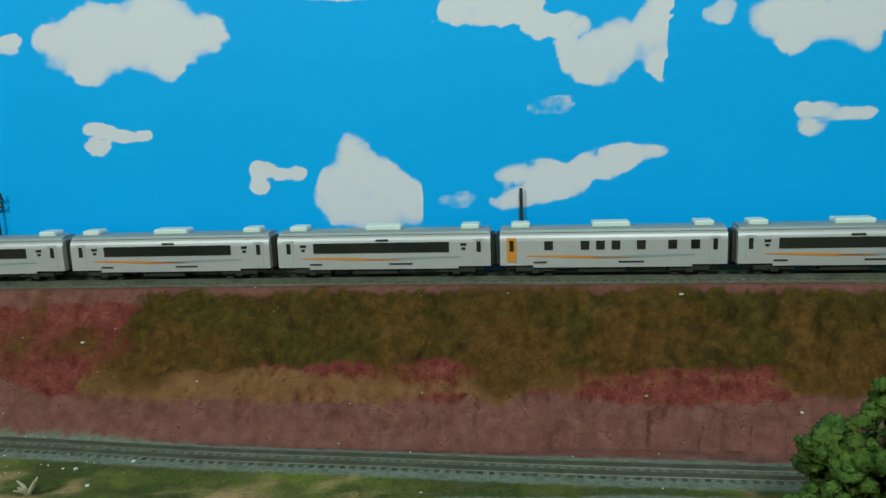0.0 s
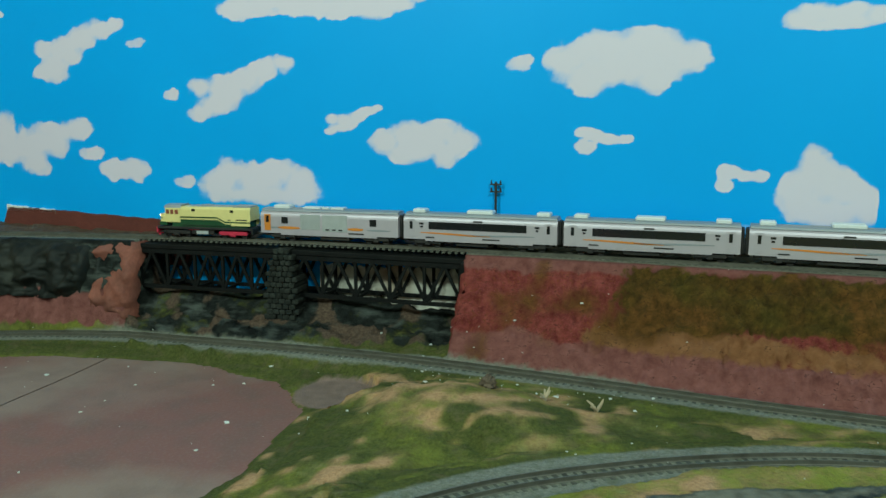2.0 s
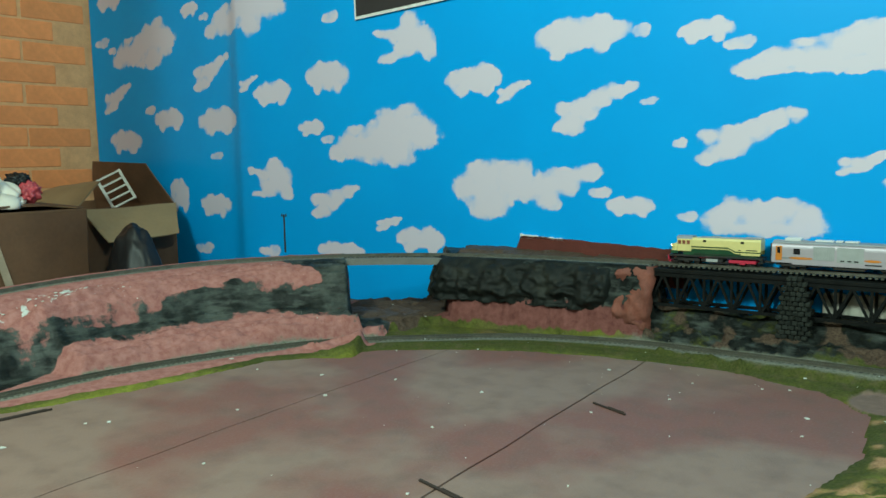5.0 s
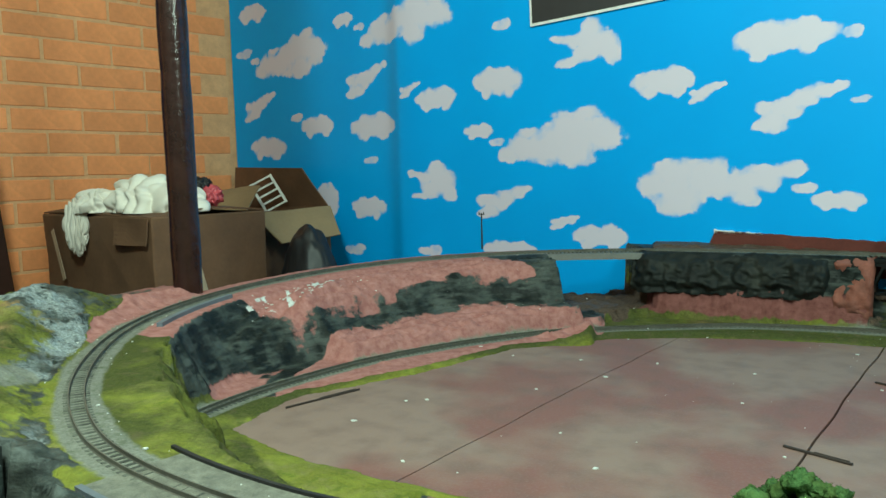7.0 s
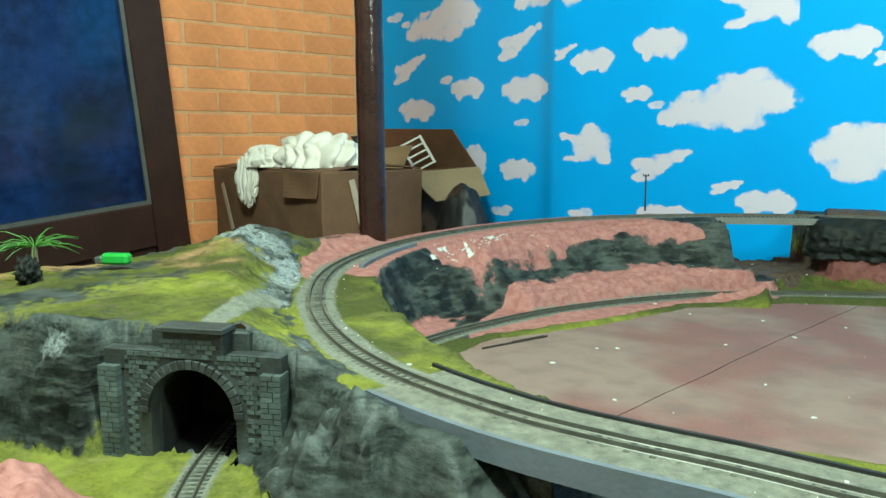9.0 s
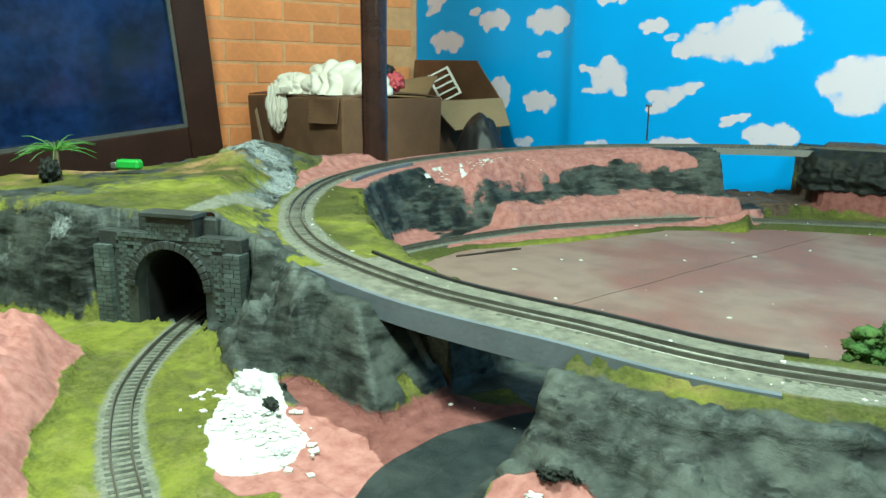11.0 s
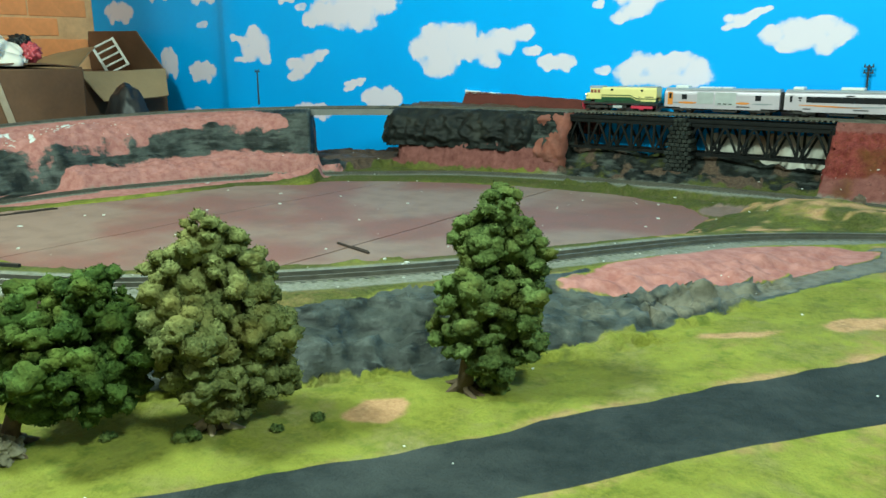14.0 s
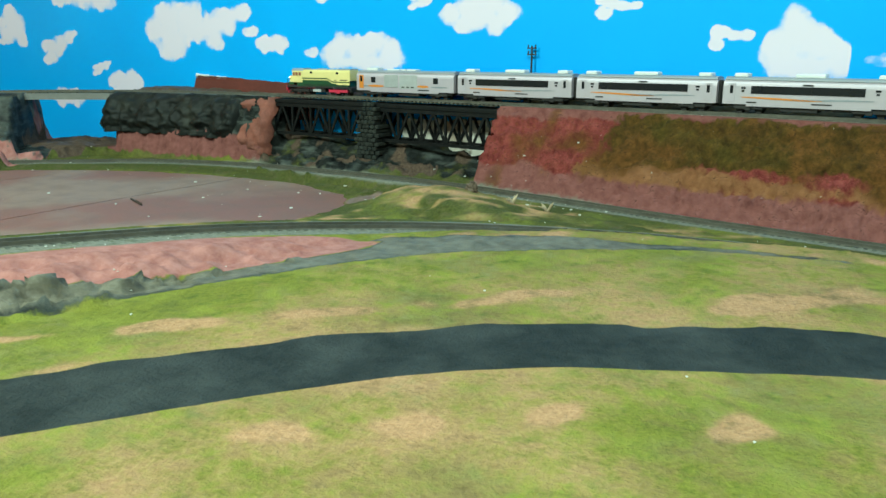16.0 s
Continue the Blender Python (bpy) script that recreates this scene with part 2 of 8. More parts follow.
def foliage(name, c0, c1):
    m, n, l, b = nodes_of(name)
    geo, tex = n.new("ShaderNodeNewGeometry"), n.new("ShaderNodeTexCoord")
    big, small = n.new("ShaderNodeTexNoise"), n.new("ShaderNodeTexNoise")
    for node, scale in ((big, 48), (small, 420)):
        node.inputs["Scale"].default_value, node.inputs["Detail"].default_value = scale, 4
        l.new(tex.outputs["Object"], node.inputs["Vector"])
    mixed, total = n.new("ShaderNodeMath"), n.new("ShaderNodeMath")
    mixed.operation = total.operation = "MULTIPLY_ADD"
    l.new(small.outputs["Fac"], mixed.inputs[0])
    mixed.inputs[1].default_value = 0.75
    l.new(big.outputs["Fac"], mixed.inputs[2])
    l.new(geo.outputs["Random Per Island"], total.inputs[0])
    total.inputs[1].default_value = 0.16
    l.new(mixed.outputs[0], total.inputs[2])
    rng, ramp = n.new("ShaderNodeMapRange"), n.new("ShaderNodeMix")
    rng.inputs["From Min"].default_value, rng.inputs["From Max"].default_value = 0.66, 1.20
    l.new(total.outputs[0], rng.inputs["Value"])
    ramp.data_type = "RGBA"
    ramp.inputs["A"].default_value, ramp.inputs["B"].default_value = (*c0, 1), (*c1, 1)
    l.new(rng.outputs[0], ramp.inputs["Factor"])
    patch, dry_rng, dry = n.new("ShaderNodeTexNoise"), n.new("ShaderNodeMapRange"), n.new("ShaderNodeMix")
    patch.inputs["Scale"].default_value, patch.inputs["Detail"].default_value = 34, 3
    l.new(tex.outputs["Object"], patch.inputs["Vector"])
    dry_rng.inputs["From Min"].default_value, dry_rng.inputs["From Max"].default_value, dry_rng.inputs["To Max"].default_value = 0.46, 0.66, 0.55
    l.new(patch.outputs["Fac"], dry_rng.inputs["Value"])
    dry.data_type = "RGBA"
    l.new(dry_rng.outputs[0], dry.inputs["Factor"])
    l.new(ramp.outputs["Result"], dry.inputs["A"])
    dry.inputs["B"].default_value = (0.5 * c1[0] + 0.5 * c0[0] + 0.03, 0.35 * c1[1] + 0.5 * c0[1] + 0.02, 0.3 * c1[2] + 0.5 * c0[2], 1)
    l.new(dry.outputs["Result"], b.inputs["Base Color"])
    bump = n.new("ShaderNodeBump")
    bump.inputs["Distance"].default_value, bump.inputs["Strength"].default_value = 0.0016, 0.9
    l.new(small.outputs["Fac"], bump.inputs["Height"])
    l.new(bump.outputs["Normal"], b.inputs["Normal"])
    b.inputs["Roughness"].default_value = 0.95
    b.inputs["Specular IOR Level"].default_value = 0.08
    return m


M_LEAF = foliage("tree_foliage", (0.014, 0.030, 0.008), (0.090, 0.150, 0.036))
M_LEAF3 = foliage("tree_foliage_mid", (0.020, 0.036, 0.010), (0.125, 0.175, 0.055))
M_LEAF2 = foliage("tree_foliage_olive", (0.036, 0.046, 0.014), (0.215, 0.235, 0.088))
M_BUSH = foliage("bush_foliage", (0.024, 0.058, 0.020), (0.085, 0.175, 0.058))


# ---- mesh helpers ----
def part(name, bm, material, parent, label="", smooth=False):
    me = bpy.data.meshes.new(name)
    bm.to_mesh(me)
    bm.free()
    me.materials.append(material)
    if smooth:
        me.polygons.foreach_set("use_smooth", [True] * len(me.polygons))
    ob = new(name, me)
    if parent is not None:
        ob.parent = parent
    if label:
        tagged(ob, label)
    return ob


def mesh_part(name, verts, faces, material, parent, label="", smooth=False):
    me = bpy.data.meshes.new(name)
    me.from_pydata([tuple(v) for v in verts], [], [tuple(f) for f in faces])
    me.materials.append(material)
    if smooth:
        me.polygons.foreach_set("use_smooth", [True] * len(me.polygons))
    ob = new(name, me)
    if parent is not None:
        ob.parent = parent
    if label:
        tagged(ob, label)
    return ob


def thing(name, m, label, category, group="", kind=""):
    ob = new(name)
    ob.empty_display_size = 0.02
    ob.matrix_world = m
    return tagged(ob, label, category, group, kind)


def add_box(bm, c, s, m=None, bevel=0.0):
    """A box with centre c and sizes s, in the frame m, its edges bevelled."""
    tr = (m or Matrix()) @ Matrix.Translation(c) @ Matrix.Diagonal((*s, 1))
    made = bmesh.ops.create_cube(bm, size=1.0, matrix=tr)
    if bevel:
        edges = list({e for v in made["verts"] for e in v.link_edges})
        bmesh.ops.bevel(bm, geom=edges, offset=bevel, segments=1, affect="EDGES", clamp_overlap=True)
    return bm


def boxes(items, bevel=0.0, m=None):
    bm = bmesh.new()
    for c, s in items:
        add_box(bm, c, s, m, bevel)
    return bm


def tube(points, radii, sides=8, cap=True):
    """A tube through points with its own radius at each."""
    bm = bmesh.new()
    rings = []
    pts = [Vector(p) for p in points]
    for i, p in enumerate(pts):
        d = (pts[min(i + 1, len(pts) - 1)] - pts[max(i - 1, 0)]).normalized()
        a = d.orthogonal().normalized() if i == 0 else (a - d * a.dot(d)).normalized()
        b = d.cross(a)
        rings.append([bm.verts.new(p + radii[i] * (math.cos(k * math.tau / sides) * a + math.sin(k * math.tau / sides) * b)) for k in range(sides)])
    for r0, r1 in zip(rings, rings[1:]):
        for k in range(sides):
            bm.faces.new((r0[k], r0[(k + 1) % sides], r1[(k + 1) % sides], r1[k]))
    if cap:
        bm.faces.new(rings[0][::-1])
        bm.faces.new(rings[-1])
    return bm


def prism(profile, x0, x1):
    """A (y, z) profile swept along x."""
    bm = bmesh.new()
    a = [bm.verts.new((x0, y, z)) for y, z in profile]
    b = [bm.verts.new((x1, y, z)) for y, z in profile]
    n = len(profile)
    for k in range(n):
        bm.faces.new((a[k], a[(k + 1) % n], b[(k + 1) % n], b[k]))
    bm.faces.new(a[::-1])
    bm.faces.new(b)
    bmesh.ops.recalc_face_normals(bm, faces=bm.faces)
    return bm


# ---- the tracks' lines ----
def spline(points, step):
    """Evenly stepped points on a smooth curve through points (x, y, z)."""
    p = np.array([points[0]] + list(points) + [points[-1]], float)
    p[0], p[-1] = 2 * p[1] - p[2], 2 * p[-2] - p[-3]
    dense = []
    for i in range(1, len(p) - 2):
        for t in np.linspace(0, 1, 24, endpoint=False):
            a, b, c, d = p[i - 1], p[i], p[i + 1], p[i + 2]
            dense.append(0.5 * (2 * b + (c - a) * t + (2 * a - 5 * b + 4 * c - d) * t * t + (3 * b - a - 3 * c + d) * t ** 3))
    dense = np.array(dense + [p[-2]])
    s = np.concatenate([[0], np.cumsum(np.linalg.norm(np.diff(dense, axis=0), axis=1))])
    at = np.arange(0, s[-1], step)
    return np.stack([np.interp(at, s, dense[:, k]) for k in range(3)], 1)


BACK = [(1.05, 0.72, 0.165), (0.6, 0.768, 0.165), (0.35, 0.796, 0.165), (0.18, 0.817, 0.165), (-0.06, 0.845, 0.165), (-0.27, 0.872, 0.164),
        (-0.5, 0.898, 0.163), (-0.75, 0.92, 0.162), (-1.0, 0.93, 0.161), (-1.25, 0.93, 0.159), (-1.43, 0.918, 0.158)]
CURVE = [(-1.6, 0.885, 0.156), (-1.78, 0.81, 0.154), (-1.95, 0.695, 0.150), (-2.08, 0.54, 0.146), (-2.15, 0.34, 0.141), (-2.165, 0.15, 0.135),
         (-2.145, 0.0, 0.129), (-2.10, -0.13, 0.123), (-2.03, -0.24, 0.118), (-1.915, -0.35, 0.116), (-1.785, -0.442, 0.114), (-1.645, -0.508, 0.111), (-1.53, -0.532, 0.107)]
FRONT = [(-1.405, -0.528, 0.1), (-1.305, -0.514, 0.098), (-1.223, -0.495, 0.096), (-1.117, -0.475, 0.093), (-1.035, -0.442, 0.091), (-0.948, -0.385, 0.088),
         (-0.86, -0.29, 0.084), (-0.78, -0.18, 0.08), (-0.71, -0.065, 0.076), (-0.665, 0.03, 0.072), (-0.60, 0.18, 0.063), (-0.53, 0.29, 0.055),
         (-0.44, 0.39, 0.047), (-0.34, 0.458, 0.042), (-0.25, 0.505, 0.038), (-0.15, 0.54, 0.035), (-0.05, 0.556, 0.032), (0.08, 0.56, 0.03), (0.23, 0.55, 0.03), (0.6, 0.50, 0.03), (1.05, 0.45, 0.03)]
LOWER = [(1.05, 0.535, 0.03), (0.6, 0.578, 0.03), (0.238, 0.625, 0.03), (0.089, 0.646, 0.03), (-0.072, 0.672, 0.03), (-0.222, 0.695, 0.03), (-0.44, 0.737, 0.03),
         (-0.65, 0.77, 0.03), (-0.83, 0.79, 0.027), (-1.0, 0.81, 0.022), (-1.14, 0.822, 0.018), (-1.35, 0.78, 0.015), (-1.52, 0.68, 0.013), (-1.66, 0.57, 0.012), (-1.75, 0.44, 0.012),
         (-1.82, 0.29, 0.012), (-1.866, 0.133, 0.012), (-1.882, -0.05, 0.012), (-1.877, -0.16, 0.012), (-1.86, -0.25, 0.012)]
TUNNEL = [(-1.87, -0.47, 0.008), (-1.765, -0.592, 0.008), (-1.668, -0.69, 0.008), (-1.558, -0.770, 0.008), (-1.449, -0.817, 0.008), (-1.359, -0.842, 0.008), (-1.286, -0.859, 0.008), (-1.12, -0.885, 0.008), (-0.9, -0.91, 0.008)]
RAILTOP = 0.0058
main_line = spline(BACK + CURVE + FRONT, 0.0072)
lower_line = spline(LOWER, 0.0072)
tunnel_line = spline(TUNNEL, 0.0072)


def nearest(line, x, y, every=3):
    """Distance to a line, signed (left of its way positive), its height and its step there."""
    p = line[::every]
    d2 = np.full(x.shape, 1e9)
    idx = np.zeros(x.shape, int)
    for i, q in enumerate(p):
        v = (x - q[0]) ** 2 + (y - q[1]) ** 2
        near = v < d2
        d2[near] = v[near]
        idx[near] = i
    t = np.gradient(p, axis=0)
    ax, ay = x - p[idx, 0], y - p[idx, 1]
    tt = t[idx, 0] ** 2 + t[idx, 1] ** 2
    f = np.clip((t[idx, 0] * ax + t[idx, 1] * ay) / tt, -0.6, 0.6)
    f = np.where(d2 < 0.16, f, 0)
    cross = t[idx, 0] * ay - t[idx, 1] * ax
    return np.hypot(ax - f * t[idx, 0], ay - f * t[idx, 1]), np.sign(cross), p[idx, 2] + f * t[idx, 2], (idx + f) * every


# ---- the ground ----
X0, X1, Y0, Y1, STEP = -2.62, 1.0, -1.28, 1.12, 0.0046
gx, gy = np.meshgrid(np.arange(X0, X1, STEP), np.arange(Y0, Y1, STEP))
d_main, side_main, z_main, i_main = nearest(main_line, gx, gy)
d_low, side_low, z_low, i_low = nearest(lower_line, gx, gy, 4)
d_tun, side_tun, z_tun, i_tun = nearest(tunnel_line, gx, gy, 4)
sd = d_main * side_main                      # inside of the loop positive
i_back = int(np.argmin((main_line[:, 0] + 1.6) ** 2 + (main_line[:, 1] - 0.885) ** 2))
i_left = int(np.argmin((main_line[:, 0] + 2.145) ** 2 + (main_line[:, 1]) ** 2))
i_front = int(np.argmin((main_line[:, 0] + 1.43) ** 2 + (main_line[:, 1] + 0.53) ** 2))
i_mid = int(np.argmin((main_line[:, 0] + 0.71) ** 2 + (main_line[:, 1] + 0.065) ** 2))

DISC = [(-1.83, -0.05), (-1.75, 0.15), (-1.69, 0.39), (-1.56, 0.57), (-1.376, 0.68), (-1.17, 0.745), (-0.97, 0.755), (-0.80, 0.71), (-0.716, 0.62), (-0.705, 0.44),
        (-0.75, 0.30), (-0.80, 0.13), (-0.90, -0.02), (-1.04, -0.13), (-1.21, -0.19), (-1.40, -0.235), (-1.60, -0.25), (-1.79, -0.22)]


def signed_poly(poly, x, y):
    """Distance to a polygon's edge, positive inside."""
    best, inside = np.full(x.shape, 1e9), np.zeros(x.shape, bool)
    for (ax, ay), (bx, by) in zip(poly, poly[1:] + poly[:1]):
        t = np.clip(((x - ax) * (bx - ax) + (y - ay) * (by - ay)) / ((bx - ax) ** 2 + (by - ay) ** 2), 0, 1)
        best = np.minimum(best, np.hypot(x - ax - t * (bx - ax), y - ay - t * (by - ay)))
        cross = ((ay > y) != (by > y)) & (x < (bx - ax) * (y - ay) / (by - ay + 1e-12) + ax)
        inside ^= cross
    return np.where(inside, best, -best)


wob = fbm(gx, gy, 0.12, 3, 5)
fine = fbm(gx, gy, 0.03, 3, 9)
disc = signed_poly(DISC, gx, gy) + 0.012 * wob + 0.004 * fine
small_disc = 1 - np.hypot((gx + 0.70) / 0.055, (gy - 0.675) / 0.06) + 0.25 * wob
south = (sd < 0) & (i_main > i_left)

# flat land, rising towards the right
land = 0.008 + 0.0 * gx
rise = 0.004 + 0.030 * sstep(-1.15, -0.8, gx) + 0.012 * sstep(-0.75, -0.4, gx)
land = np.where(south, rise, land)
right = sstep(-0.74, -0.60, gx) * (~south)
land = land + right * 0.016
land += 0.030 * np.exp(-((gx + 0.52) ** 2 / 0.012 + (gy - 0.60) ** 2 / 0.004)) + 0.016 * np.exp(-((gx + 0.42) ** 2 / 0.03 + (gy - 0.53) ** 2 / 0.0015))
land += 0.004 * wob * (disc < -0.01) + 0.0015 * fine
land = np.where(disc > 0, -0.004, np.where(disc > -0.03, np.minimum(land, 0.0012 - 0.22 * disc), land))
land = np.where(small_disc > 0, 0.003, land)
# the outer land behind the loop lies low
land = np.where((sd < -0.1) & (i_main > i_back) & (i_main < i_left + 30) & (gx < -1.85), -0.06, land)

# embankments of the main line
bed = z_main - 0.0053
w_in = np.interp(i_main, [0, i_back - 25, i_back, i_left - 40, i_left, i_front - 40, i_front, i_mid, len(main_line)], [0.040, 0.040, 0.034, 0.045, 0.07, 0.095, 0.06, 0.05, 0.05])
s_in = np.interp(i_main, [0, i_back - 75, i_back - 60, i_back - 4, i_back + 20, i_left - 20, i_left + 20, i_front, i_mid, len(main_line)], [1.35, 1.35, 2.6, 2.6, 0.46, 0.42, 2.0, 1.6, 0.45, 0.2])
w_out = np.interp(i_main, [0, i_back, i_back + 20, i_left, i_left + 30, i_front, i_front + 40, i_mid, len(main_line)], [0.30, 0.30, 0.075, 0.06, 0.04, 0.045, 0.05, 0.045, 0.05])
s_out = np.interp(i_main, [0, i_back + 20, i_left + 10, i_front - 40, i_front, i_mid - 30, i_mid, len(main_line)], [1.5, 2.5, 1.0, 1.5, 0.85, 0.45, 0.24, 0.16])
rough = fbm(gx, gy, 0.05, 5, 3, True)
rough2 = fbm(gx * 0.6 + gy * 0.2, gy, 0.022, 4, 31, True)
clod = fbm(gx, gy, 0.013, 3, 44)
strata = fbm(i_main * 0.0072 * 0.16 + 0 * gx, d_main, 0.018, 4, 51, True)
curve_in = (sd > 0) * sstep(i_back + 6, i_back + 30, i_main) * (1 - sstep(i_left + 25, i_left + 50, i_main))
block_zone = sstep(i_back - 75, i_back - 55, i_main) * (1 - sstep(i_back + 2, i_back + 12, i_main))
back_zone = (sd > 0) * (1 - sstep(i_back - 130, i_back - 115, i_main))
inner_front = (sd > 0) * sstep(i_front, i_front + 30, i_main)
side_relief = (1 - 0.80 * back_zone) * (1 - curve_in) * (1 - 0.8 * inner_front) * (1 - 0.5 * (sd < 0)) * ((1 - 0.9 * block_zone) * (0.010 * wob + 0.013 * rough * sstep(0.0, 0.02, d_main - 0.04) + 0.005 * rough2))
over_in, over_out = np.maximum(0, d_main - w_in - side_relief), np.maximum(0, d_main - w_out - side_relief)
emb = np.where(sd > 0, bed - s_in * over_in, bed - s_out * over_out)
# stepped rock in the inner slope of the left curve
curve_in = (sd > 0) * sstep(i_back + 6, i_back + 30, i_main) * (1 - sstep(i_left + 25, i_left + 50, i_main))
emb = emb + curve_in * (0.022 * sstep(0.02, 0.08, over_in) - 0.040 * sstep(0.09, 0.15, over_in) + 0.018 * sstep(0.16, 0.26, over_in))
slope_zone = np.where(sd > 0, sstep(0.0, 0.03, over_in), sstep(0.0, 0.03, over_out))
outer_front = (sd < 0) * sstep(i_front, i_front + 15, i_main)
emb += back_zone * slope_zone * (0.006 * fbm(gx, gy * 1.7, 0.028, 4, 201) + 0.004 * fbm(gx, gy * 1.7, 0.010, 2, 205) - 0.004 * np.maximum(0, fbm(gx, gy * 1.7, 0.035, 3, 207, True) - 0.35))
emb += slope_zone * (1 - 0.85 * back_zone) * (1 - 0.8 * inner_front) * ((1 - curve_in) * (1 - 0.62 * outer_front) * (0.013 * rough + 0.007 * rough2) + outer_front * 0.005 * strata + (1 - 0.75 * curve_in) * (0.006 * fine + 0.0035 * clod) + curve_in * (0.011 * strata + 0.006 * wob))
# the earth heap behind the back line
heap = (sd < -0.035) & (i_main < i_back)
emb = np.where(heap, bed + 0.010 * sstep(0.04, 0.08, d_main) * (0.6 + wob) + 0.004 * rough, emb)


def span(a, b, soft=0.006):
    return sstep(a - soft, a + soft, gx) * (1 - sstep(b - soft, b + soft, gx))


gap_truss = span(-1.135, -0.575) * (gy > 0.62)
gap_plank = sstep(-1.825, -1.812, gx + 0.9 * (gy - 0.77)) * (1 - sstep(-1.592, -1.580, gx + 0.75 * (gy - 0.85))) * (gy > 0.62) * (gx > -2.2)
across = (gx + 1.26) * 0.98 + (gy + 0.52) * 0.19
gap_girder = sstep(-0.115, -0.095, across + 0.25 * np.maximum(0, sd * 0)) * (1 - sstep(0.045, 0.06, across)) * (gy < -0.25) * (gy > -0.72)
gap = np.clip(gap_truss + gap_plank + gap_girder, 0, 1)
floor_gap = np.where(gy > 0.5, 0.022 + 0.012 * wob + 0.008 * rough + (0.009 * sstep(0.81, 0.86, gy + 0.02 * wob) + 0.007 * rough * sstep(0.80, 0.84, gy) + 0.026 * sstep(0.87, 0.93, gy)) * (gx > -1.2), -0.004)
height = np.maximum(land, emb)
height = height * (1 - gap) + np.minimum(floor_gap, height) * gap
# smooth plaster slab beside the underpass: one face to the front, one towards the road
slab_zone = (across > -0.235) & (across < -0.082) & (gy > -0.665) & (gy < -0.44) & (sd < -0.01)
slab = np.minimum(np.minimum((gy + 0.640 + 0.006 * wob) * 2.3, 0.090 - 1.12 * (across + 0.165)), 0.090)
height = np.where(slab_zone, np.maximum(slab + 0.0015 * wob, 0.004), height)

# hill over the tunnel
PC, PE, PN = (-1.729, -0.645), (0.86, 0.51), (0.51, -0.86)
ahead = (gx - PC[0]) * PN[0] + (gy - PC[1]) * PN[1]
along = (gx - PC[0]) * PE[0] + (gy - PC[1]) * PE[1]
cliff_line = 0.008 * wob * sstep(0.10, 0.16, np.abs(along)) + 0.02 * sstep(-0.12, -0.30, along)
plateau = 0.142 + 0.050 * np.exp(-((gx + 2.16) ** 2 / 0.012 + (gy + 0.27) ** 2 / 0.012)) + 0.012 * np.exp(-((gx + 1.95) ** 2 / 0.02 + (gy + 0.45) ** 2 / 0.02)) + 0.007 * wob + 0.003 * fine
plateau += 0.010 * rough * np.exp(-((gx + 2.16) ** 2 + (gy + 0.27) ** 2) / 0.02)
plateau -= 0.25 * np.maximum(0, -2.28 - gx)
by_portal = 1 - sstep(0.104, 0.116, np.abs(along))
hill = plateau - (4.0 + 12.0 * by_portal) * np.maximum(0, ahead + cliff_line + 0.012 * by_portal)
hill += 0.010 * rough * sstep(0.005, 0.03, ahead) * (hill > 0.01) * (1 - by_portal)
hill = np.minimum(hill, bed + 0.55 * np.maximum(0, d_main - 0.042) + 0.006 * rough)
hill = np.where(sd < -0.03, hill, -1) * 1.0
hill = np.where((i_main > i_left - 5) & (i_main < i_front + 5) & ~slab_zone, hill, -1)
is_hill = hill > height
height = np.maximum(height, hill)
# rough rock right of the portal
crag = sstep(0.105, 0.125, along) * (1 - (gap_girder > 0.2) * 1.0) * (across < -0.228) * south * sstep(0.0, 0.02, over_out) * (i_main < i_front + 12) * (height > 0.006) * sstep(-0.70, -0.65, gy)
height = height + crag * (0.022 * rough + 0.012 * rough2) * sstep(0.10, 0.07, np.abs(height - 0.05) + 0.03)
rock_right = south * sstep(i_left + 60, i_left + 90, i_main) * (1 - sstep(i_front + 2, i_front + 10, i_main)) * sstep(0.10, 0.115, along)
# track beds of the other lines
for d, z, w in ((d_low, z_low, 0.022), (d_tun, z_tun, 0.020), (np.where(i_main > i_mid - 10, d_main, 9.0), z_main, 0.024)):
    k = 1 - sstep(w, w + 0.018, d)
    flat = (height < 0.09) | (d_low < 0.03)
    height = np.where(flat, height * (1 - k) + (z - 0.0053) * k, height)
# pink boulder by the tunnel line
boulder = 0.056 * sstep(0.048, 0.120, d_tun + 0.016 * wob) * (1 - sstep(0.16, 0.26, d_tun)) * (side_tun < 0) * sstep(-1.30, -1.38, gx) * sstep(-0.62, -0.72, gy) * sstep(0.10, 0.17, ahead)
boulder = boulder * (1 + 0.35 * rough + 0.2 * fine)
is_boulder = boulder > 0.006
height = np.where(is_boulder, np.maximum(height, boulder), height)

# the road
ROAD = [(-1.17, -0.36, 0), (-1.235, -0.50, 0), (-1.255, -0.60, 0), (-1.225, -0.69, 0), (-1.15, -0.738, 0), (-1.06, -0.733, 0), (-0.925, -0.706, 0), (-0.818, -0.673, 0), (-0.727, -0.618, 0), (-0.657, -0.535, 0), (-0.604, -0.464, 0),
        (-0.546, -0.388, 0), (-0.493, -0.315, 0), (-0.440, -0.243, 0), (-0.377, -0.157, 0), (-0.338, -0.100, 0), (-0.295, -0.040, 0), (-0.240, 0.027, 0), (-0.165, 0.092, 0), (-0.070, 0.147, 0), (0.075, 0.207, 0), (0.3, 0.26, 0), (0.7, 0.31, 0), (1.05, 0.33, 0)]
road_line = spline(ROAD, 0.01)
d_road, side_road, _, i_road = nearest(road_line, gx, gy, 1)
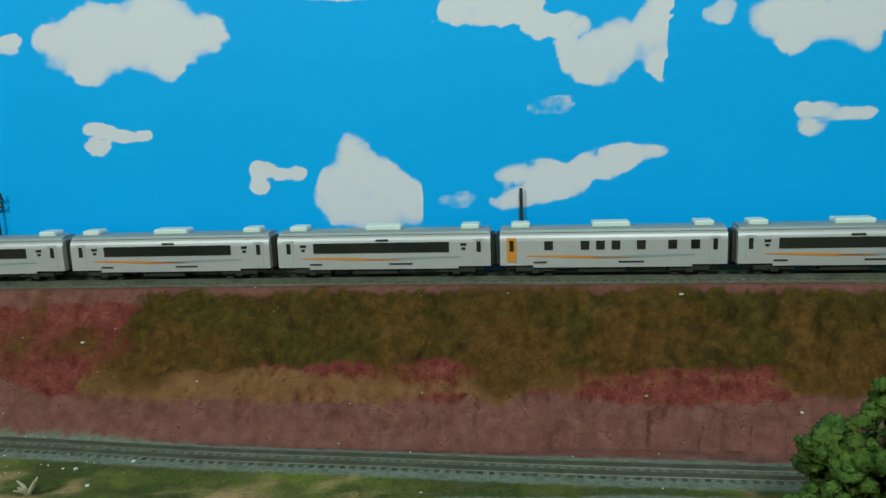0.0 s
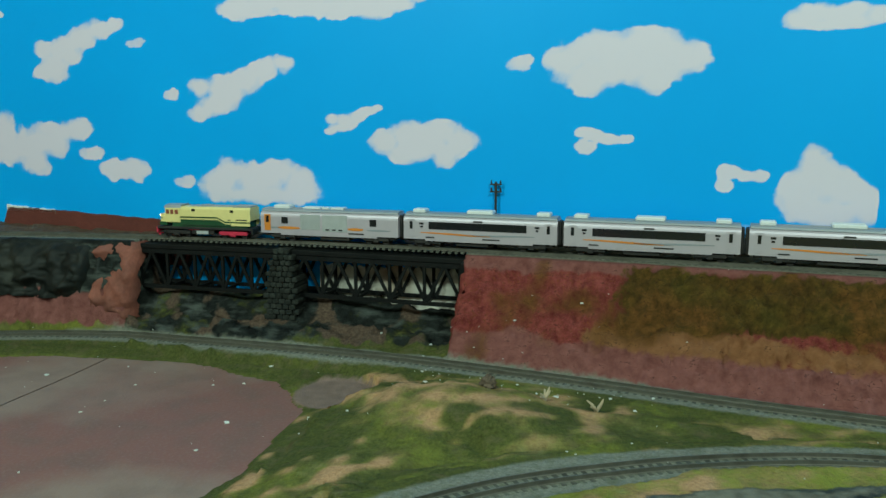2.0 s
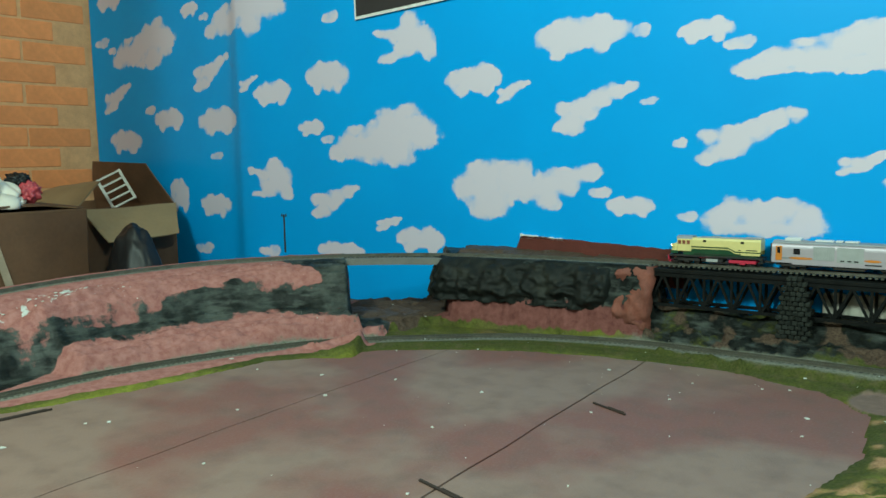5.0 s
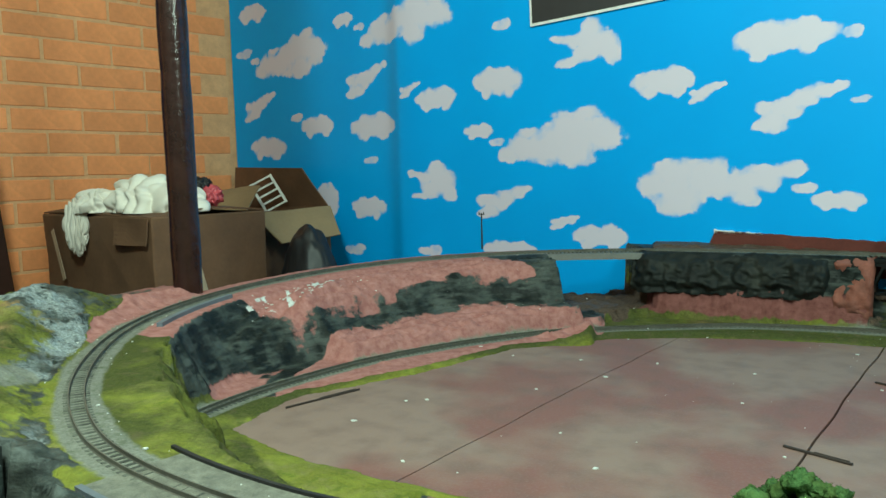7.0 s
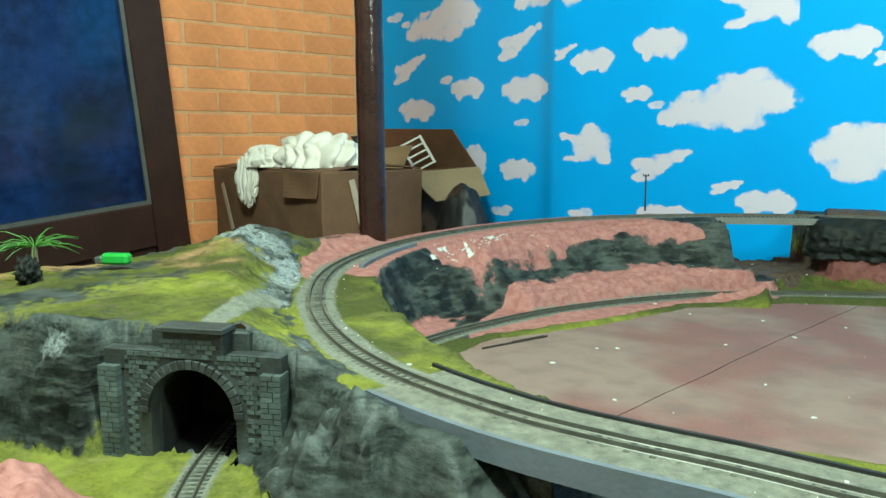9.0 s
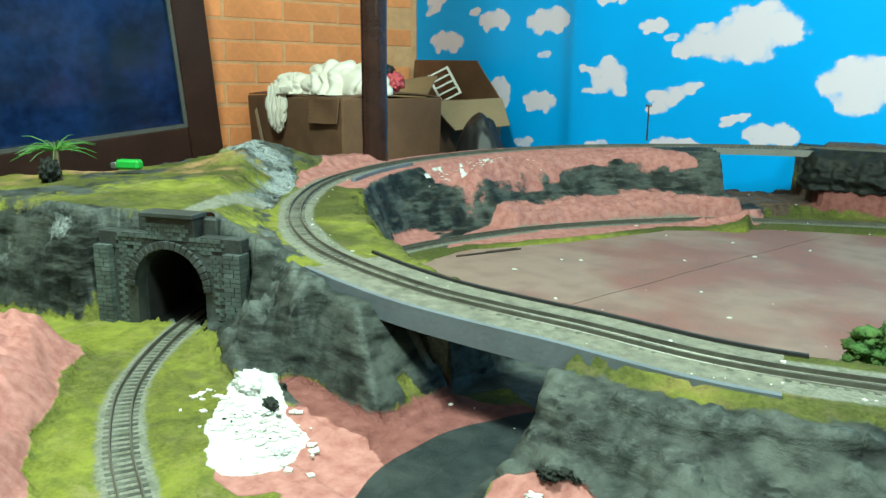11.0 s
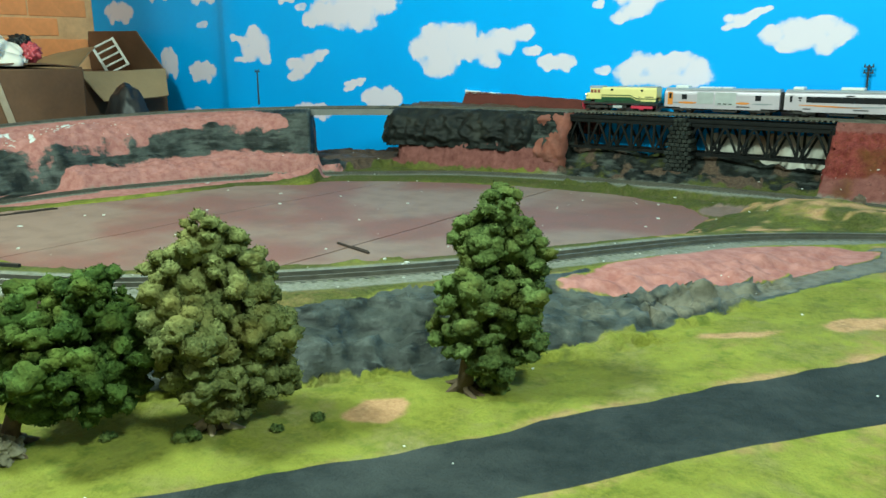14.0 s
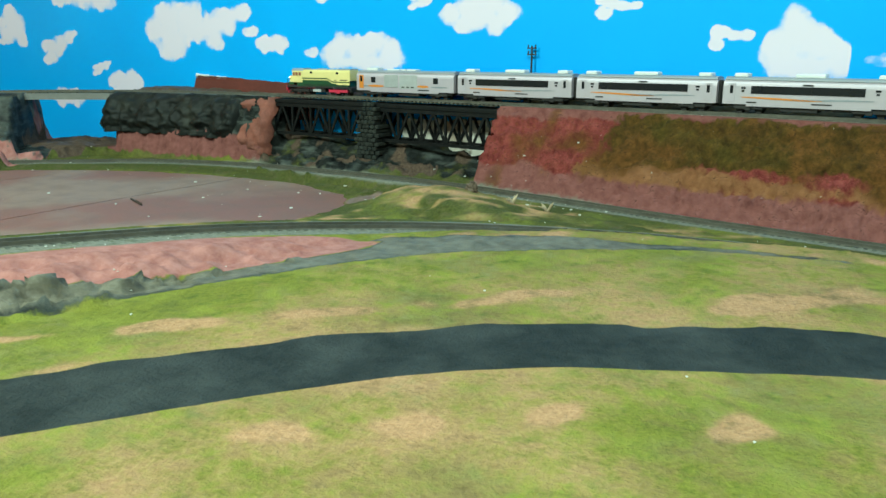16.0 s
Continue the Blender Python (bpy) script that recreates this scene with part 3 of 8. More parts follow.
half = np.interp(i_road, [0, 25, 45, 60, 90, 130, 170], [0.035, 0.040, 0.043, 0.040, 0.039, 0.040, 0.043])
is_road = sstep(0.004, -0.004, d_road - half - 0.003 * fine) * (height < 0.075) * (gy < 0.45)
road_z = rise - 0.002
height = np.where(is_road > 0.3, np.where(gap > 0.5, height, np.minimum(height, road_z + 0.004)), height)

# paint weights, 0.5 at an edge
steep = np.hypot(*np.gradient(height, STEP))
grass = 0.5 + 0 * gx
pink, rock, sand, white = 0 * gx, 0 * gx, 0 * gx, 0 * gx
red, olive, ballast, soil = 0 * gx, 0 * gx, 0 * gx, 0 * gx
back_emb = (gx > -0.64) & (gy > 0.5) & (sd > 0) & (side_low < 0) & (d_main < 0.3) & (gap_truss < 0.5)
e_low = height - 0.03
red = np.where(back_emb, 1.0, red)
wob2 = fbm(gx, gy * 1.6, 0.06, 4, 301)
olive_x = (gx + 0.345 - 0.35 * np.maximum(0, 0.13 - height) + 0.05 * wob2) * 9 + 0.5
olive = np.where(back_emb, np.minimum(np.minimum(olive_x, (height - 0.088 + 0.014 * wob2 + 0.008 * wob) * 40 + 0.5), (0.157 - height + 0.004 * wob2) * 60 + 0.5), olive)
mauve = np.where(back_emb, np.maximum(0.5 + (0.068 - height + 0.02 * wob2) * 30, 0.5 + (height - 0.146 + 0.012 * wob2) * 40), 0)
tan = np.where(back_emb & (gx > -0.40), 0.5 + (0.013 - np.abs(height - 0.078 - 0.010 * wob)) * 45 + 0.5 * wob2 + 0.3 * np.exp(-((gx + 0.17) / 0.14) ** 2) - 0.2, 0)
rust = np.where(back_emb & (gx > -0.40), (0.30 + 0.75 * wob2 + 0.42 * sstep(-0.25, 0.10, gx) * sstep(0.150, 0.10, height)) * sstep(0.060, 0.080, height + 0.012 * wob2), 0)
ochre = np.where(back_emb & (gx < -0.33), 0.22 + 0.9 * fbm(gx, gy * 1.5, 0.045, 3, 311), 0)
rust = np.maximum(rust, ochre)
north_zone = (side_low < 0) & (gy > 0.35) & (gx < -0.55) & (curve_in < 0.3) & (sd > 0)
olive = np.where(north_zone, 0.75 + 0.3 * wob, olive)
soil = np.where(north_zone & (gap_truss > 0.3), 0.30 + 0.5 * wob + 0.5 * sstep(0.85, 0.90, gy), soil)
black_block = (gx < -1.13) & (gx > -1.66) & (gy > 0.80) & (height > 0.02)
rock = np.where(black_block, 0.5 + (height - 0.075) * 14 + 0.3 * wob, rock)
mauve = np.where(black_block, 1.0, mauve)
pink = np.where(black_block, 0.40 + 0.4 * wob, pink)
red = np.where(black_block & (gx > -1.185), 1.0, red)
rock = np.where(black_block & (gx > -1.185), 0.0, rock)
olive = np.where(black_block, 0.0, olive)
curve_zone = (curve_in > 0.3) & (disc < -0.02) & (gy > -0.22)
band = 0.5 + (0.023 - np.abs(over_in - 0.142 + 0.014 * wob + 0.012 * fine)) * 20 + 0.55 * strata - 0.12
pink = np.where(curve_zone & (d_low > 0.018), 1.0, pink)
rock = np.where(curve_zone, np.clip(band + 0.20 * rough, 0, 1), rock)
end_rock = np.exp(-((gx + 2.0) ** 2 / 0.0022 + (gy - 0.03) ** 2 / 0.0045))
rock = np.where(curve_zone, np.maximum(rock, end_rock * 1.4), rock)
rock = np.where(curve_zone & (gy < 0.24) & (over_in > 0.160 + 0.012 * wob) & (end_rock < 0.35), 0.15, rock)
rock = np.where((gx < -1.66) & (gx > -1.98) & (gy > 0.64 + 0.05 * wob) & (curve_in > 0.1) & (height > 0.02), 0.85 + 0.3 * wob, rock)
pink = np.where((sd < 0) & (i_main > i_back + 25) & (i_main < i_left + 14), 1.0, pink)
post_pink = (sd < 0) & (i_main > i_left - 20) & (i_main < i_left + 44) & (d_main < 0.10 + 0.03 * wob - 0.0016 * np.maximum(0, i_main - i_left - 4)) & (d_main > 0.022)
white = np.where((np.hypot((gx + 2.06) / 0.035, (gy - 0.17) / 0.13) < 1) & (sd > 0.02), 0.36 + 0.75 * fbm(gx, gy, 0.016, 3, 501) + 0.25 * rough, white)
far_on = np.maximum(0, i_main - i_mid - 45)
front_rock = south & (i_main > i_left + 55) & (i_main < i_mid + 150) & ((height > rise + 0.006) | (i_main > i_mid - 25)) & (over_out > 0.004) & (~is_hill) & ((i_main < i_mid - 25) | (d_main < 0.20))
band_f = np.where(i_main > i_mid - 25, 0.5 + (0.165 + 0.015 * wob - 0.0006 * far_on - d_main) * 40, 1.0)
band_f = np.where(far_on > 0, np.minimum(band_f, 0.5 + (d_main - 0.055 - 0.0002 * far_on - 0.012 * wob) * 40) - 0.006 * far_on + 0.35 * fine + 0.2 * wob, band_f)
rock = np.where(front_rock, np.clip(band_f, 0, 1), rock)
sand = np.where(front_rock & (far_on > 0) & (d_main < 0.12), np.clip(0.30 + 0.8 * fine + 0.3 * wob, 0, 1), sand)
pinkf = 1 - np.hypot((sd + 0.080) / 0.047, (i_main - i_mid - 32) / 35) ** 2 + 0.3 * wob + 0.12 * fine
pink = np.where(south & (gx < -0.35), np.maximum(pink, 0.5 + pinkf), pink)
rock = np.where(south & (pinkf > 0), 0.0, rock)
grass = np.where(front_rock & (over_out < 0.014 + 0.012 * wob) & (i_main > i_front + 35) & (i_main < i_mid - 25), 0.85, grass)
rock = np.where((grass > 0.8), 0.0, rock)
rock = np.where(is_hill & (ahead > -0.01), 1.0, rock)
rock = np.where(is_hill & (ahead < -0.01), np.clip(0.47 + 0.60 * fbm(gx, gy, 0.10, 4, 77) + 0.25 * sstep(0.09, 0.05, d_main) + 0.5 * np.exp(-((gx + 2.2) ** 2 + (gy + 0.25) ** 2) / 0.006), 0, 1), rock)
sand = np.where(is_hill & (gx < -1.95), np.clip(0.40 + 0.6 * fbm(gx, gy, 0.09, 3, 41), 0, 1), sand)
rock = np.where(gap_girder > 0.3, 0.9, rock)
apron_zone = slab_zone & (height > 0.006)
rock = np.where(apron_zone, 1.0, rock)
foot_low = (across > -0.16) & (across < 0.035) & (gy > -0.67) & (gy < -0.43) & (sd < 0.0) & (is_road < 0.3)
foot_low = foot_low & ~(slab_zone & (slab > 0.012))
height = np.where(foot_low, np.minimum(height, 0.003 + 0.002 * fine), height)
foot = (across > -0.27) & (across < -0.03) & (gy > -0.69) & (gy < -0.45) & (height < 0.012) & (sd < 0)
mauve, rock = np.where(foot, 1.0, mauve), np.where(foot, 0.0, rock)
grass, sand = np.where(foot, 0.0, grass), np.where(foot, 0.0, sand)
plank_zone = (gx < -1.60) & (gx > -1.88) & (gy > 0.70) & (d_low > 0.05)
soil = np.where(plank_zone & (height < 0.05), 1.0, soil)
rock = np.where(plank_zone & (height >= 0.05) & (over_in > 0), 0.9 + 0.2 * wob, rock)
inner_left = (sd > 0) & (i_main > i_left - 5) & (i_main < i_left + 48) & (over_in > 0.0) & (height > 0.018)
rock = np.where(inner_left, 0.95 + 0.2 * wob, rock)
pink = np.where(post_pink, 1.0, pink)
rock, sand = np.where(post_pink, 0.0, rock), np.where(post_pink, 0.0, sand)
ballast = 0.5 + (np.where(i_main > i_front + 8, 0.036, 0.026) + 0.006 * wob - d_main) * 30
ballast = np.where(gap > 0.4, 0, ballast)
ballast = np.maximum(ballast, 0.5 + (0.027 + 0.004 * wob - d_low) * 30)
ballast = np.maximum(ballast, 0.5 + (0.019 + 0.004 * wob - d_tun) * 30)
pink = np.where(is_boulder, np.clip(boulder / 0.024, 0, 1), pink)
rock = np.where(is_boulder, 0.0, rock)
land_noise = fbm(gx, gy, 0.16, 4, 61)
sand = np.where((~is_hill) & (disc < -0.005), np.maximum(sand, np.clip(0.25 + np.where(south, 0.18, 0.55) * land_noise + 0.25 * np.exp(-((gx + 0.45) ** 2 / 0.03 + (gy - 0.52) ** 2 / 0.006)), 0, 1) * (0.9 + 0.3 * (gx > -0.75))), sand)
for px, py, rx, ry in ((-0.490, -0.098, 0.034, 0.008), (-0.408, -0.010, 0.032, 0.011), (-0.330, 0.068, 0.036, 0.007), (-0.222, 0.182, 0.058, 0.011), (0.0, 0.308, 0.062, 0.024), (-0.222, -0.098, 0.017, 0.011),
                       (-0.157, -0.051, 0.021, 0.013), (-0.093, 0.002, 0.017, 0.013), (-0.007, 0.036, 0.018, 0.012), (-1.045, -0.612, 0.016, 0.010), (-0.872, -0.561, 0.018, 0.010), (-0.665, -0.37, 0.022, 0.012)):
    ca, sa = 0.72, 0.69
    u, v = (gx - px) * ca + (gy - py) * sa, -(gx - px) * sa + (gy - py) * ca
    bare = np.clip(0.66 + (0.85 - ((u + 0.4 * rx * fbm(gx, gy, 0.03, 2, 581)) / (1.15 * rx)) ** 2 - ((v + 1.1 * ry * fbm(gx, gy, 0.035, 3, 583)) / ry) ** 2 + 0.7 * fbm(gx, gy, 0.014, 3, 567)) * 0.8, 0, 1)
    sand = np.maximum(sand, np.where(bare > 0.3, bare, 0))
for px, py, rx, ry, _ in ((-1.33, -0.672, 0.080, 0.045, 0), (-1.27, -0.655, 0.05, 0.06, 0), (-1.12, -0.645, 0.055, 0.055, 0), (-1.19, -0.59, 0.05, 0.03, 0)):
    k = 1.0 - 0.5 * ((gx - px) / rx) ** 2 - 0.5 * ((gy - py) / ry) ** 2 + 0.25 * fine + 0.15 * wob
    mauve = np.where(height < 0.05, np.maximum(mauve, np.clip(k, 0, 1)), mauve)
# pale pink ground and bare white plaster on both sides of the road
for poly in ([(-1.43, -0.680), (-1.385, -0.664), (-1.318, -0.655), (-1.255, -0.680), (-1.225, -0.735), (-1.195, -0.77), (-1.18, -0.80), (-1.215, -0.81), (-1.292, -0.757), (-1.302, -0.788), (-1.342, -0.787), (-1.40, -0.74)],
             [(-1.125, -0.704), (-1.174, -0.680), (-1.182, -0.645), (-1.150, -0.622), (-1.112, -0.618), (-1.080, -0.655), (-1.064, -0.686)]):
    k = np.clip(0.5 + (signed_poly(poly, gx, gy) + 0.006 * fine + 0.004 * wob) * 60, 0, 1) * (height < 0.032)
    pink = np.maximum(pink, k)
    rock, sand = rock * (1 - k), sand * (1 - k)
for poly in ([(-1.388, -0.778), (-1.336, -0.784), (-1.312, -0.735), (-1.355, -0.688), (-1.416, -0.675), (-1.48, -0.655), (-1.515, -0.682), (-1.477, -0.722)],
             [(-1.119, -0.695), (-1.083, -0.698), (-1.068, -0.684), (-1.098, -0.674), (-1.130, -0.640), (-1.146, -0.636), (-1.152, -0.650), (-1.137, -0.668)]):
    white = np.maximum(white, np.clip(0.5 + (signed_poly(poly, gx, gy) + 0.009 * fbm(gx, gy, 0.020, 3, 515) + 0.004 * fine - 0.004) * 60, 0, 1) * (height < 0.05))
heap_w = sstep(-0.030, -0.005, signed_poly([(-1.388, -0.778), (-1.336, -0.784), (-1.312, -0.735), (-1.355, -0.688), (-1.416, -0.675), (-1.48, -0.655), (-1.515, -0.682), (-1.477, -0.722)], gx, gy)) * (d_tun > 0.035)
heap_z = 0.006 + 0.004 * fine + 0.004 * rough + 0.012 * np.exp(-((gx + 1.47) ** 2 / 0.0012 + (gy + 0.675) ** 2 / 0.0006))
height = np.where(heap_w > 0, height * (1 - heap_w) + np.minimum(height, heap_z) * heap_w, height)
road_pink = (side_road < 0) & (i_road > 16) & (i_road < 50)
mauve = np.where(road_pink & ~apron_zone & (height < 0.05), np.maximum(mauve, np.clip(0.5 + (half + 0.024 + 0.012 * wob - d_road) * 30, 0, 1)), mauve)
rock = np.where(road_pink & ~apron_zone & (height < 0.03) & (d_road < half + 0.06), 0.0, rock)
soil = np.where(heap, 1.0, soil)
board_patch = np.clip(0.5 + small_disc, 0, 1)
dry = (~south) & (gx > -0.78) & (gx < 0.6) & (gy < 0.76) & (~back_emb)
long_noise = fbm(gx * 0.8 + gy * 0.9, gy * 2.6 - gx * 1.6, 0.085, 4, 91, True)
sand = np.where(dry, np.clip(0.38 + 0.34 * long_noise + 0.22 * land_noise + 0.30 * fbm(gx, gy, 0.028, 4, 563) + 0.25 * np.exp(-((gx + 0.48) ** 2 / 0.03 + (gy - 0.56) ** 2 / 0.01)), 0, 1), sand)
# worn sandy ridges on the dry hill
for path, wide in (([(-0.60, 0.40, 0), (-0.557, 0.447, 0), (-0.525, 0.486, 0), (-0.489, 0.523, 0), (-0.449, 0.54, 0), (-0.40, 0.572, 0)], 0.009),
                   ([(-0.569, 0.703, 0), (-0.589, 0.671, 0), (-0.590, 0.584, 0), (-0.594, 0.508, 0), (-0.601, 0.434, 0)], 0.006),
                   ([(-0.695, 0.47, 0), (-0.69, 0.398, 0), (-0.695, 0.33, 0), (-0.72, 0.25, 0)], 0.013),
                   ([(-0.64, 0.45, 0), (-0.644, 0.38, 0)], 0.010), ([(-0.625, 0.35, 0), (-0.57, 0.385, 0)], 0.007), ([(-0.39, 0.60, 0), (-0.32, 0.617, 0), (-0.25, 0.612, 0)], 0.009)):
    d_path = nearest(spline(path, 0.01), gx, gy, 1)[0]
    sand = np.where(dry, np.maximum(sand, np.clip(0.5 + (0.75 * wide * (1 + 0.9 * wob) - d_path) * 30 + 0.55 * fine + 0.75 * fbm(gx, gy, 0.040, 4, 561), 0, 1)), sand)
    height = height + np.where(dry & (d_low > 0.04), 0.004 * np.exp(-(d_path / 0.015) ** 2), 0)
dark_grass = np.where((~south) & (gy > -0.18) & (gx < -0.45), 0.62 + (0.085 + 0.02 * wob - d_low) * 12, 0)
dark_grass = np.where(north_zone, 0.72 + 0.35 * wob, dark_grass)
dark_grass = np.where((gap_truss > 0.3), 0.85 + 0.3 * wob, dark_grass)
sand = np.where(dry, sand * 0.87, sand)
dark_grass = np.where(dry, np.clip(0.80 + 0.50 * fbm(gx * 0.8 + gy * 0.6, gy - gx * 0.8, 0.07, 4, 97), 0, 1) * (1 - 0.65 * sstep(0.5, 0.7, sand)), dark_grass)
inner_verge = (sd > 0) & (i_main > i_left - 20) & (i_main < i_front + 120) & (d_main < 0.2)
dark_grass = np.where(inner_verge, np.clip(0.76 + 0.55 * fbm(gx, gy, 0.06, 4, 541), 0, 1), dark_grass)
dark_grass = np.where(south & (~is_hill), np.clip(0.22 + 0.20 * sstep(-0.9, -1.1, gx) + 0.4 * fbm(gx, gy, 0.11, 4, 553), 0, 1), dark_grass)
sand = np.where(south & (~is_hill), np.maximum(sand, np.clip(0.50 + 0.22 * land_noise + 0.12 * fbm(gx, gy, 0.05, 3, 591), 0, 1) * sstep(-0.65, -0.30, gx)), sand)
verge_sand = (i_road > 55) & (d_road > half - 0.004)
sand = np.where(verge_sand & south, np.maximum(sand, 0.55 - np.abs(d_road - half) * 22 + 0.30 * fbm(gx, gy, 0.05, 3, 587)), sand)
dark_grass = np.where(is_hill, np.clip(0.58 + 0.6 * fbm(gx, gy, 0.09, 4, 547), 0, 1), dark_grass)
soil = np.where(gap_truss > 0.3, 0.3, soil)
olive = np.where(dry | (gap_truss > 0.3) | north_zone, 0.0, olive)
strip = front_rock & (over_out < 0.026) & (i_main > i_front + 8) & (i_main < i_mid - 28)
sand = np.where(strip, np.clip(0.36 + 0.8 * fine, 0, 1), sand)
dark_grass = np.where(strip, np.clip(0.84 + 0.6 * fbm(gx, gy, 0.05, 3, 531), 0, 1), dark_grass)
rock = np.where(strip & (over_out < 0.018), np.clip(0.46 + 0.6 * fbm(gx, gy, 0.04, 3, 537), 0, 1), rock)
verge = south & (i_main > i_front) & (d_main < 0.085) & (rock < 0.5) & (pinkf < 0) & (i_main < i_mid + 40)
dark_grass = np.where(verge, np.clip(0.78 + 0.4 * fbm(gx, gy, 0.05, 3, 571), 0, 1), dark_grass)
sand = np.where(verge, np.clip(0.45 + 0.5 * fine, 0, 1), sand)
black = np.where(black_block, 0.5 + (height - 0.075) * 30 + 0.4 * wob2, 0)
black = np.where(curve_zone, np.clip(rock, 0, 1) * (0.62 + 0.5 * fine), black)
black = np.where(gap_truss > 0.3, 0.42 * wob2 + 0.70 * sstep(0.800, 0.835, gy + 0.03 * wob), black)
black = np.where(is_hill & (ahead > 0.0) & (along < -0.09), 0.72 + 0.5 * fbm(along, height * 0.3, 0.04, 3, 423), black)
black = np.where(apron_zone, 0.42 + 0.5 * wob2, black)
soil = np.where((gap_truss > 0.3), sstep(0.805, 0.825, gy) * (0.38 + 0.70 * fbm(gx, gy, 0.035, 3, 593)), soil)
ash = np.where(front_rock & (i_main > i_mid - 60) & (pinkf < 0.0), np.clip(rock, 0, 1) * (0.12 + 0.78 * sstep(i_mid - 40, i_mid + 60, i_main) + 0.45 * fbm(gx, gy, 0.05, 4, 551)), 0)
pale = np.where(is_hill & (ahead < 0.0), 0.45 * np.exp(-((gx + 2.17) ** 2 + (gy + 0.28) ** 2) / 0.006) + np.clip(rock, 0, 1) * 0.35 + 0.42 * fbm(gx, gy, 0.05, 4, 411) + 0.50 * np.exp(-((gx + 2.02) ** 2 / 0.014 + (gy + 0.36) ** 2 / 0.012)) + 0.12 * sstep(0.10, 0.05, d_main) - 0.02, 0)
pale = np.where(is_hill & (ahead > 0.0) & (along < -0.09), 0.34 + 0.55 * fbm(along, ahead * 0 + height * 0.4, 0.05, 3, 415), pale)



def blur(w, times=2):
    for _ in range(times):
        p = np.pad(w, 1, mode="edge")
        w = (p[:-2, 1:-1] + p[2:, 1:-1] + p[1:-1, :-2] + p[1:-1, 2:] + 2 * p[1:-1, 1:-1]) / 6
    return w


ny, nx = gx.shape
# lumps and hollows that follow the slopes
hy, hx = np.gradient(height, STEP)
norm = np.sqrt(hx ** 2 + hy ** 2 + 1)
free = sstep(0.030, 0.045, np.minimum(np.minimum(d_main, d_low), d_tun)) * sstep(0.15, 0.5, steep) * (1 - sstep(0.2, 0.4, is_road))
free = free * (1 - (np.abs(along) < 0.12) * (np.abs(ahead) < 0.08)) * (disc < -0.03)
rocky = np.clip(rock, 0, 1)
lump_e = 0.0050 * fbm3(gx, gy, height, 0.040, 3, 601) + 0.0028 * fbm3(gx, gy, height, 0.014, 2, 611) - 0.0045 * sstep(0.30, 0.7, fbm3(gx, gy, height * 1.3, 0.045, 3, 621, True))
lump_b = 0.0016 * fbm3(gx, gy, height, 0.030, 3, 651) + 0.0030 * fbm3(gx, gy, height * 1.4, 0.012, 2, 661) - 0.0050 * sstep(0.35, 0.75, fbm3(gx, gy, height * 2.6, 0.035, 4, 671, True)) - 0.0035 * sstep(0.5, 0.8, fbm3(gx, gy, height * 1.6, 0.018, 2, 681, True))
lump_r = 0.0075 * fbm3(gx, gy, height * 2.2, 0.045, 4, 631, True) + 0.003 * fbm3(gx, gy, height * 2.5, 0.013, 2, 641)
front_face = south & (i_main > i_front + 4)
run = i_main * 0.0072
lump_f = 0.0085 * fbm3(run * 0.42 + 0.35 * height, height * 2.4 + 0.30 * d_main, 0 * gx, 0.036, 4, 691, True) + 0.0045 * fbm3(run * 0.6, height * 2.0, d_main, 0.016, 3, 697, True) - 0.0040 * sstep(0.50, 0.78, fbm3(run * 0.5 - height, height * 2.0 + 0.4 * run, 0 * gx, 0.055, 4, 699, True))
lump_v = free * np.where(curve_zone, 0.12, 1.0) * (np.where(back_emb, 1.7 * lump_b, 1.5 * lump_e) * (1 - rocky) * np.where(pink > 0.5, 0.2, 1.0) + np.where(front_face, lump_f, lump_r) * rocky * np.where(apron_zone, 0.1, 1.0) * np.where(south & (i_main > i_mid), 1.5, 1.0))
verts = np.stack([gx - hx / norm * lump_v, gy - hy / norm * lump_v, height + lump_v / norm], -1).reshape(-1, 3)
q = (np.arange(ny - 1)[:, None] * nx + np.arange(nx - 1)[None, :])
quads = np.stack([q, q + 1, q + nx + 1, q + nx], -1)
zq = np.stack([height[:-1, :-1], height[1:, :-1], height[:-1, 1:], height[1:, 1:]], -1)
cut = (np.abs(along[:-1, :-1]) < 0.051) & (ahead[:-1, :-1] > -0.020) & (ahead[:-1, :-1] < 0.05) & (zq.min(-1) < 0.132) & (zq.max(-1) > 0.012)
inside_board = (disc[:-1, :-1] > 0.03)
quads = quads[~(cut | inside_board)].reshape(-1, 4)
me = bpy.data.meshes.new("ground")
me.vertices.add(len(verts))
me.vertices.foreach_set("co", verts.ravel())
me.loops.add(quads.size)
me.loops.foreach_set("vertex_index", quads.ravel())
me.polygons.add(len(quads))
me.polygons.foreach_set("loop_start", np.arange(0, quads.size, 4))
me.polygons.foreach_set("loop_total", np.full(len(quads), 4))
me.polygons.foreach_set("use_smooth", np.ones(len(quads), bool))
me.update()
me.validate()
for name, chans in (("paint_a", (grass, rock, pink)), ("paint_b", (sand, white, is_road)), ("paint_c", (red, olive, ballast)), ("paint_d", (soil, board_patch, dark_grass)), ("paint_e", (mauve, tan, rust)), ("paint_f", (black, pale, ash))):
    at = me.attributes.new(name, "FLOAT_COLOR", "POINT")
    rgba = np.stack([*[blur(np.clip(c, 0, 1)) for c in chans], np.ones_like(gx)], -1).astype(np.float32)
    at.data.foreach_set("color", rgba.ravel())


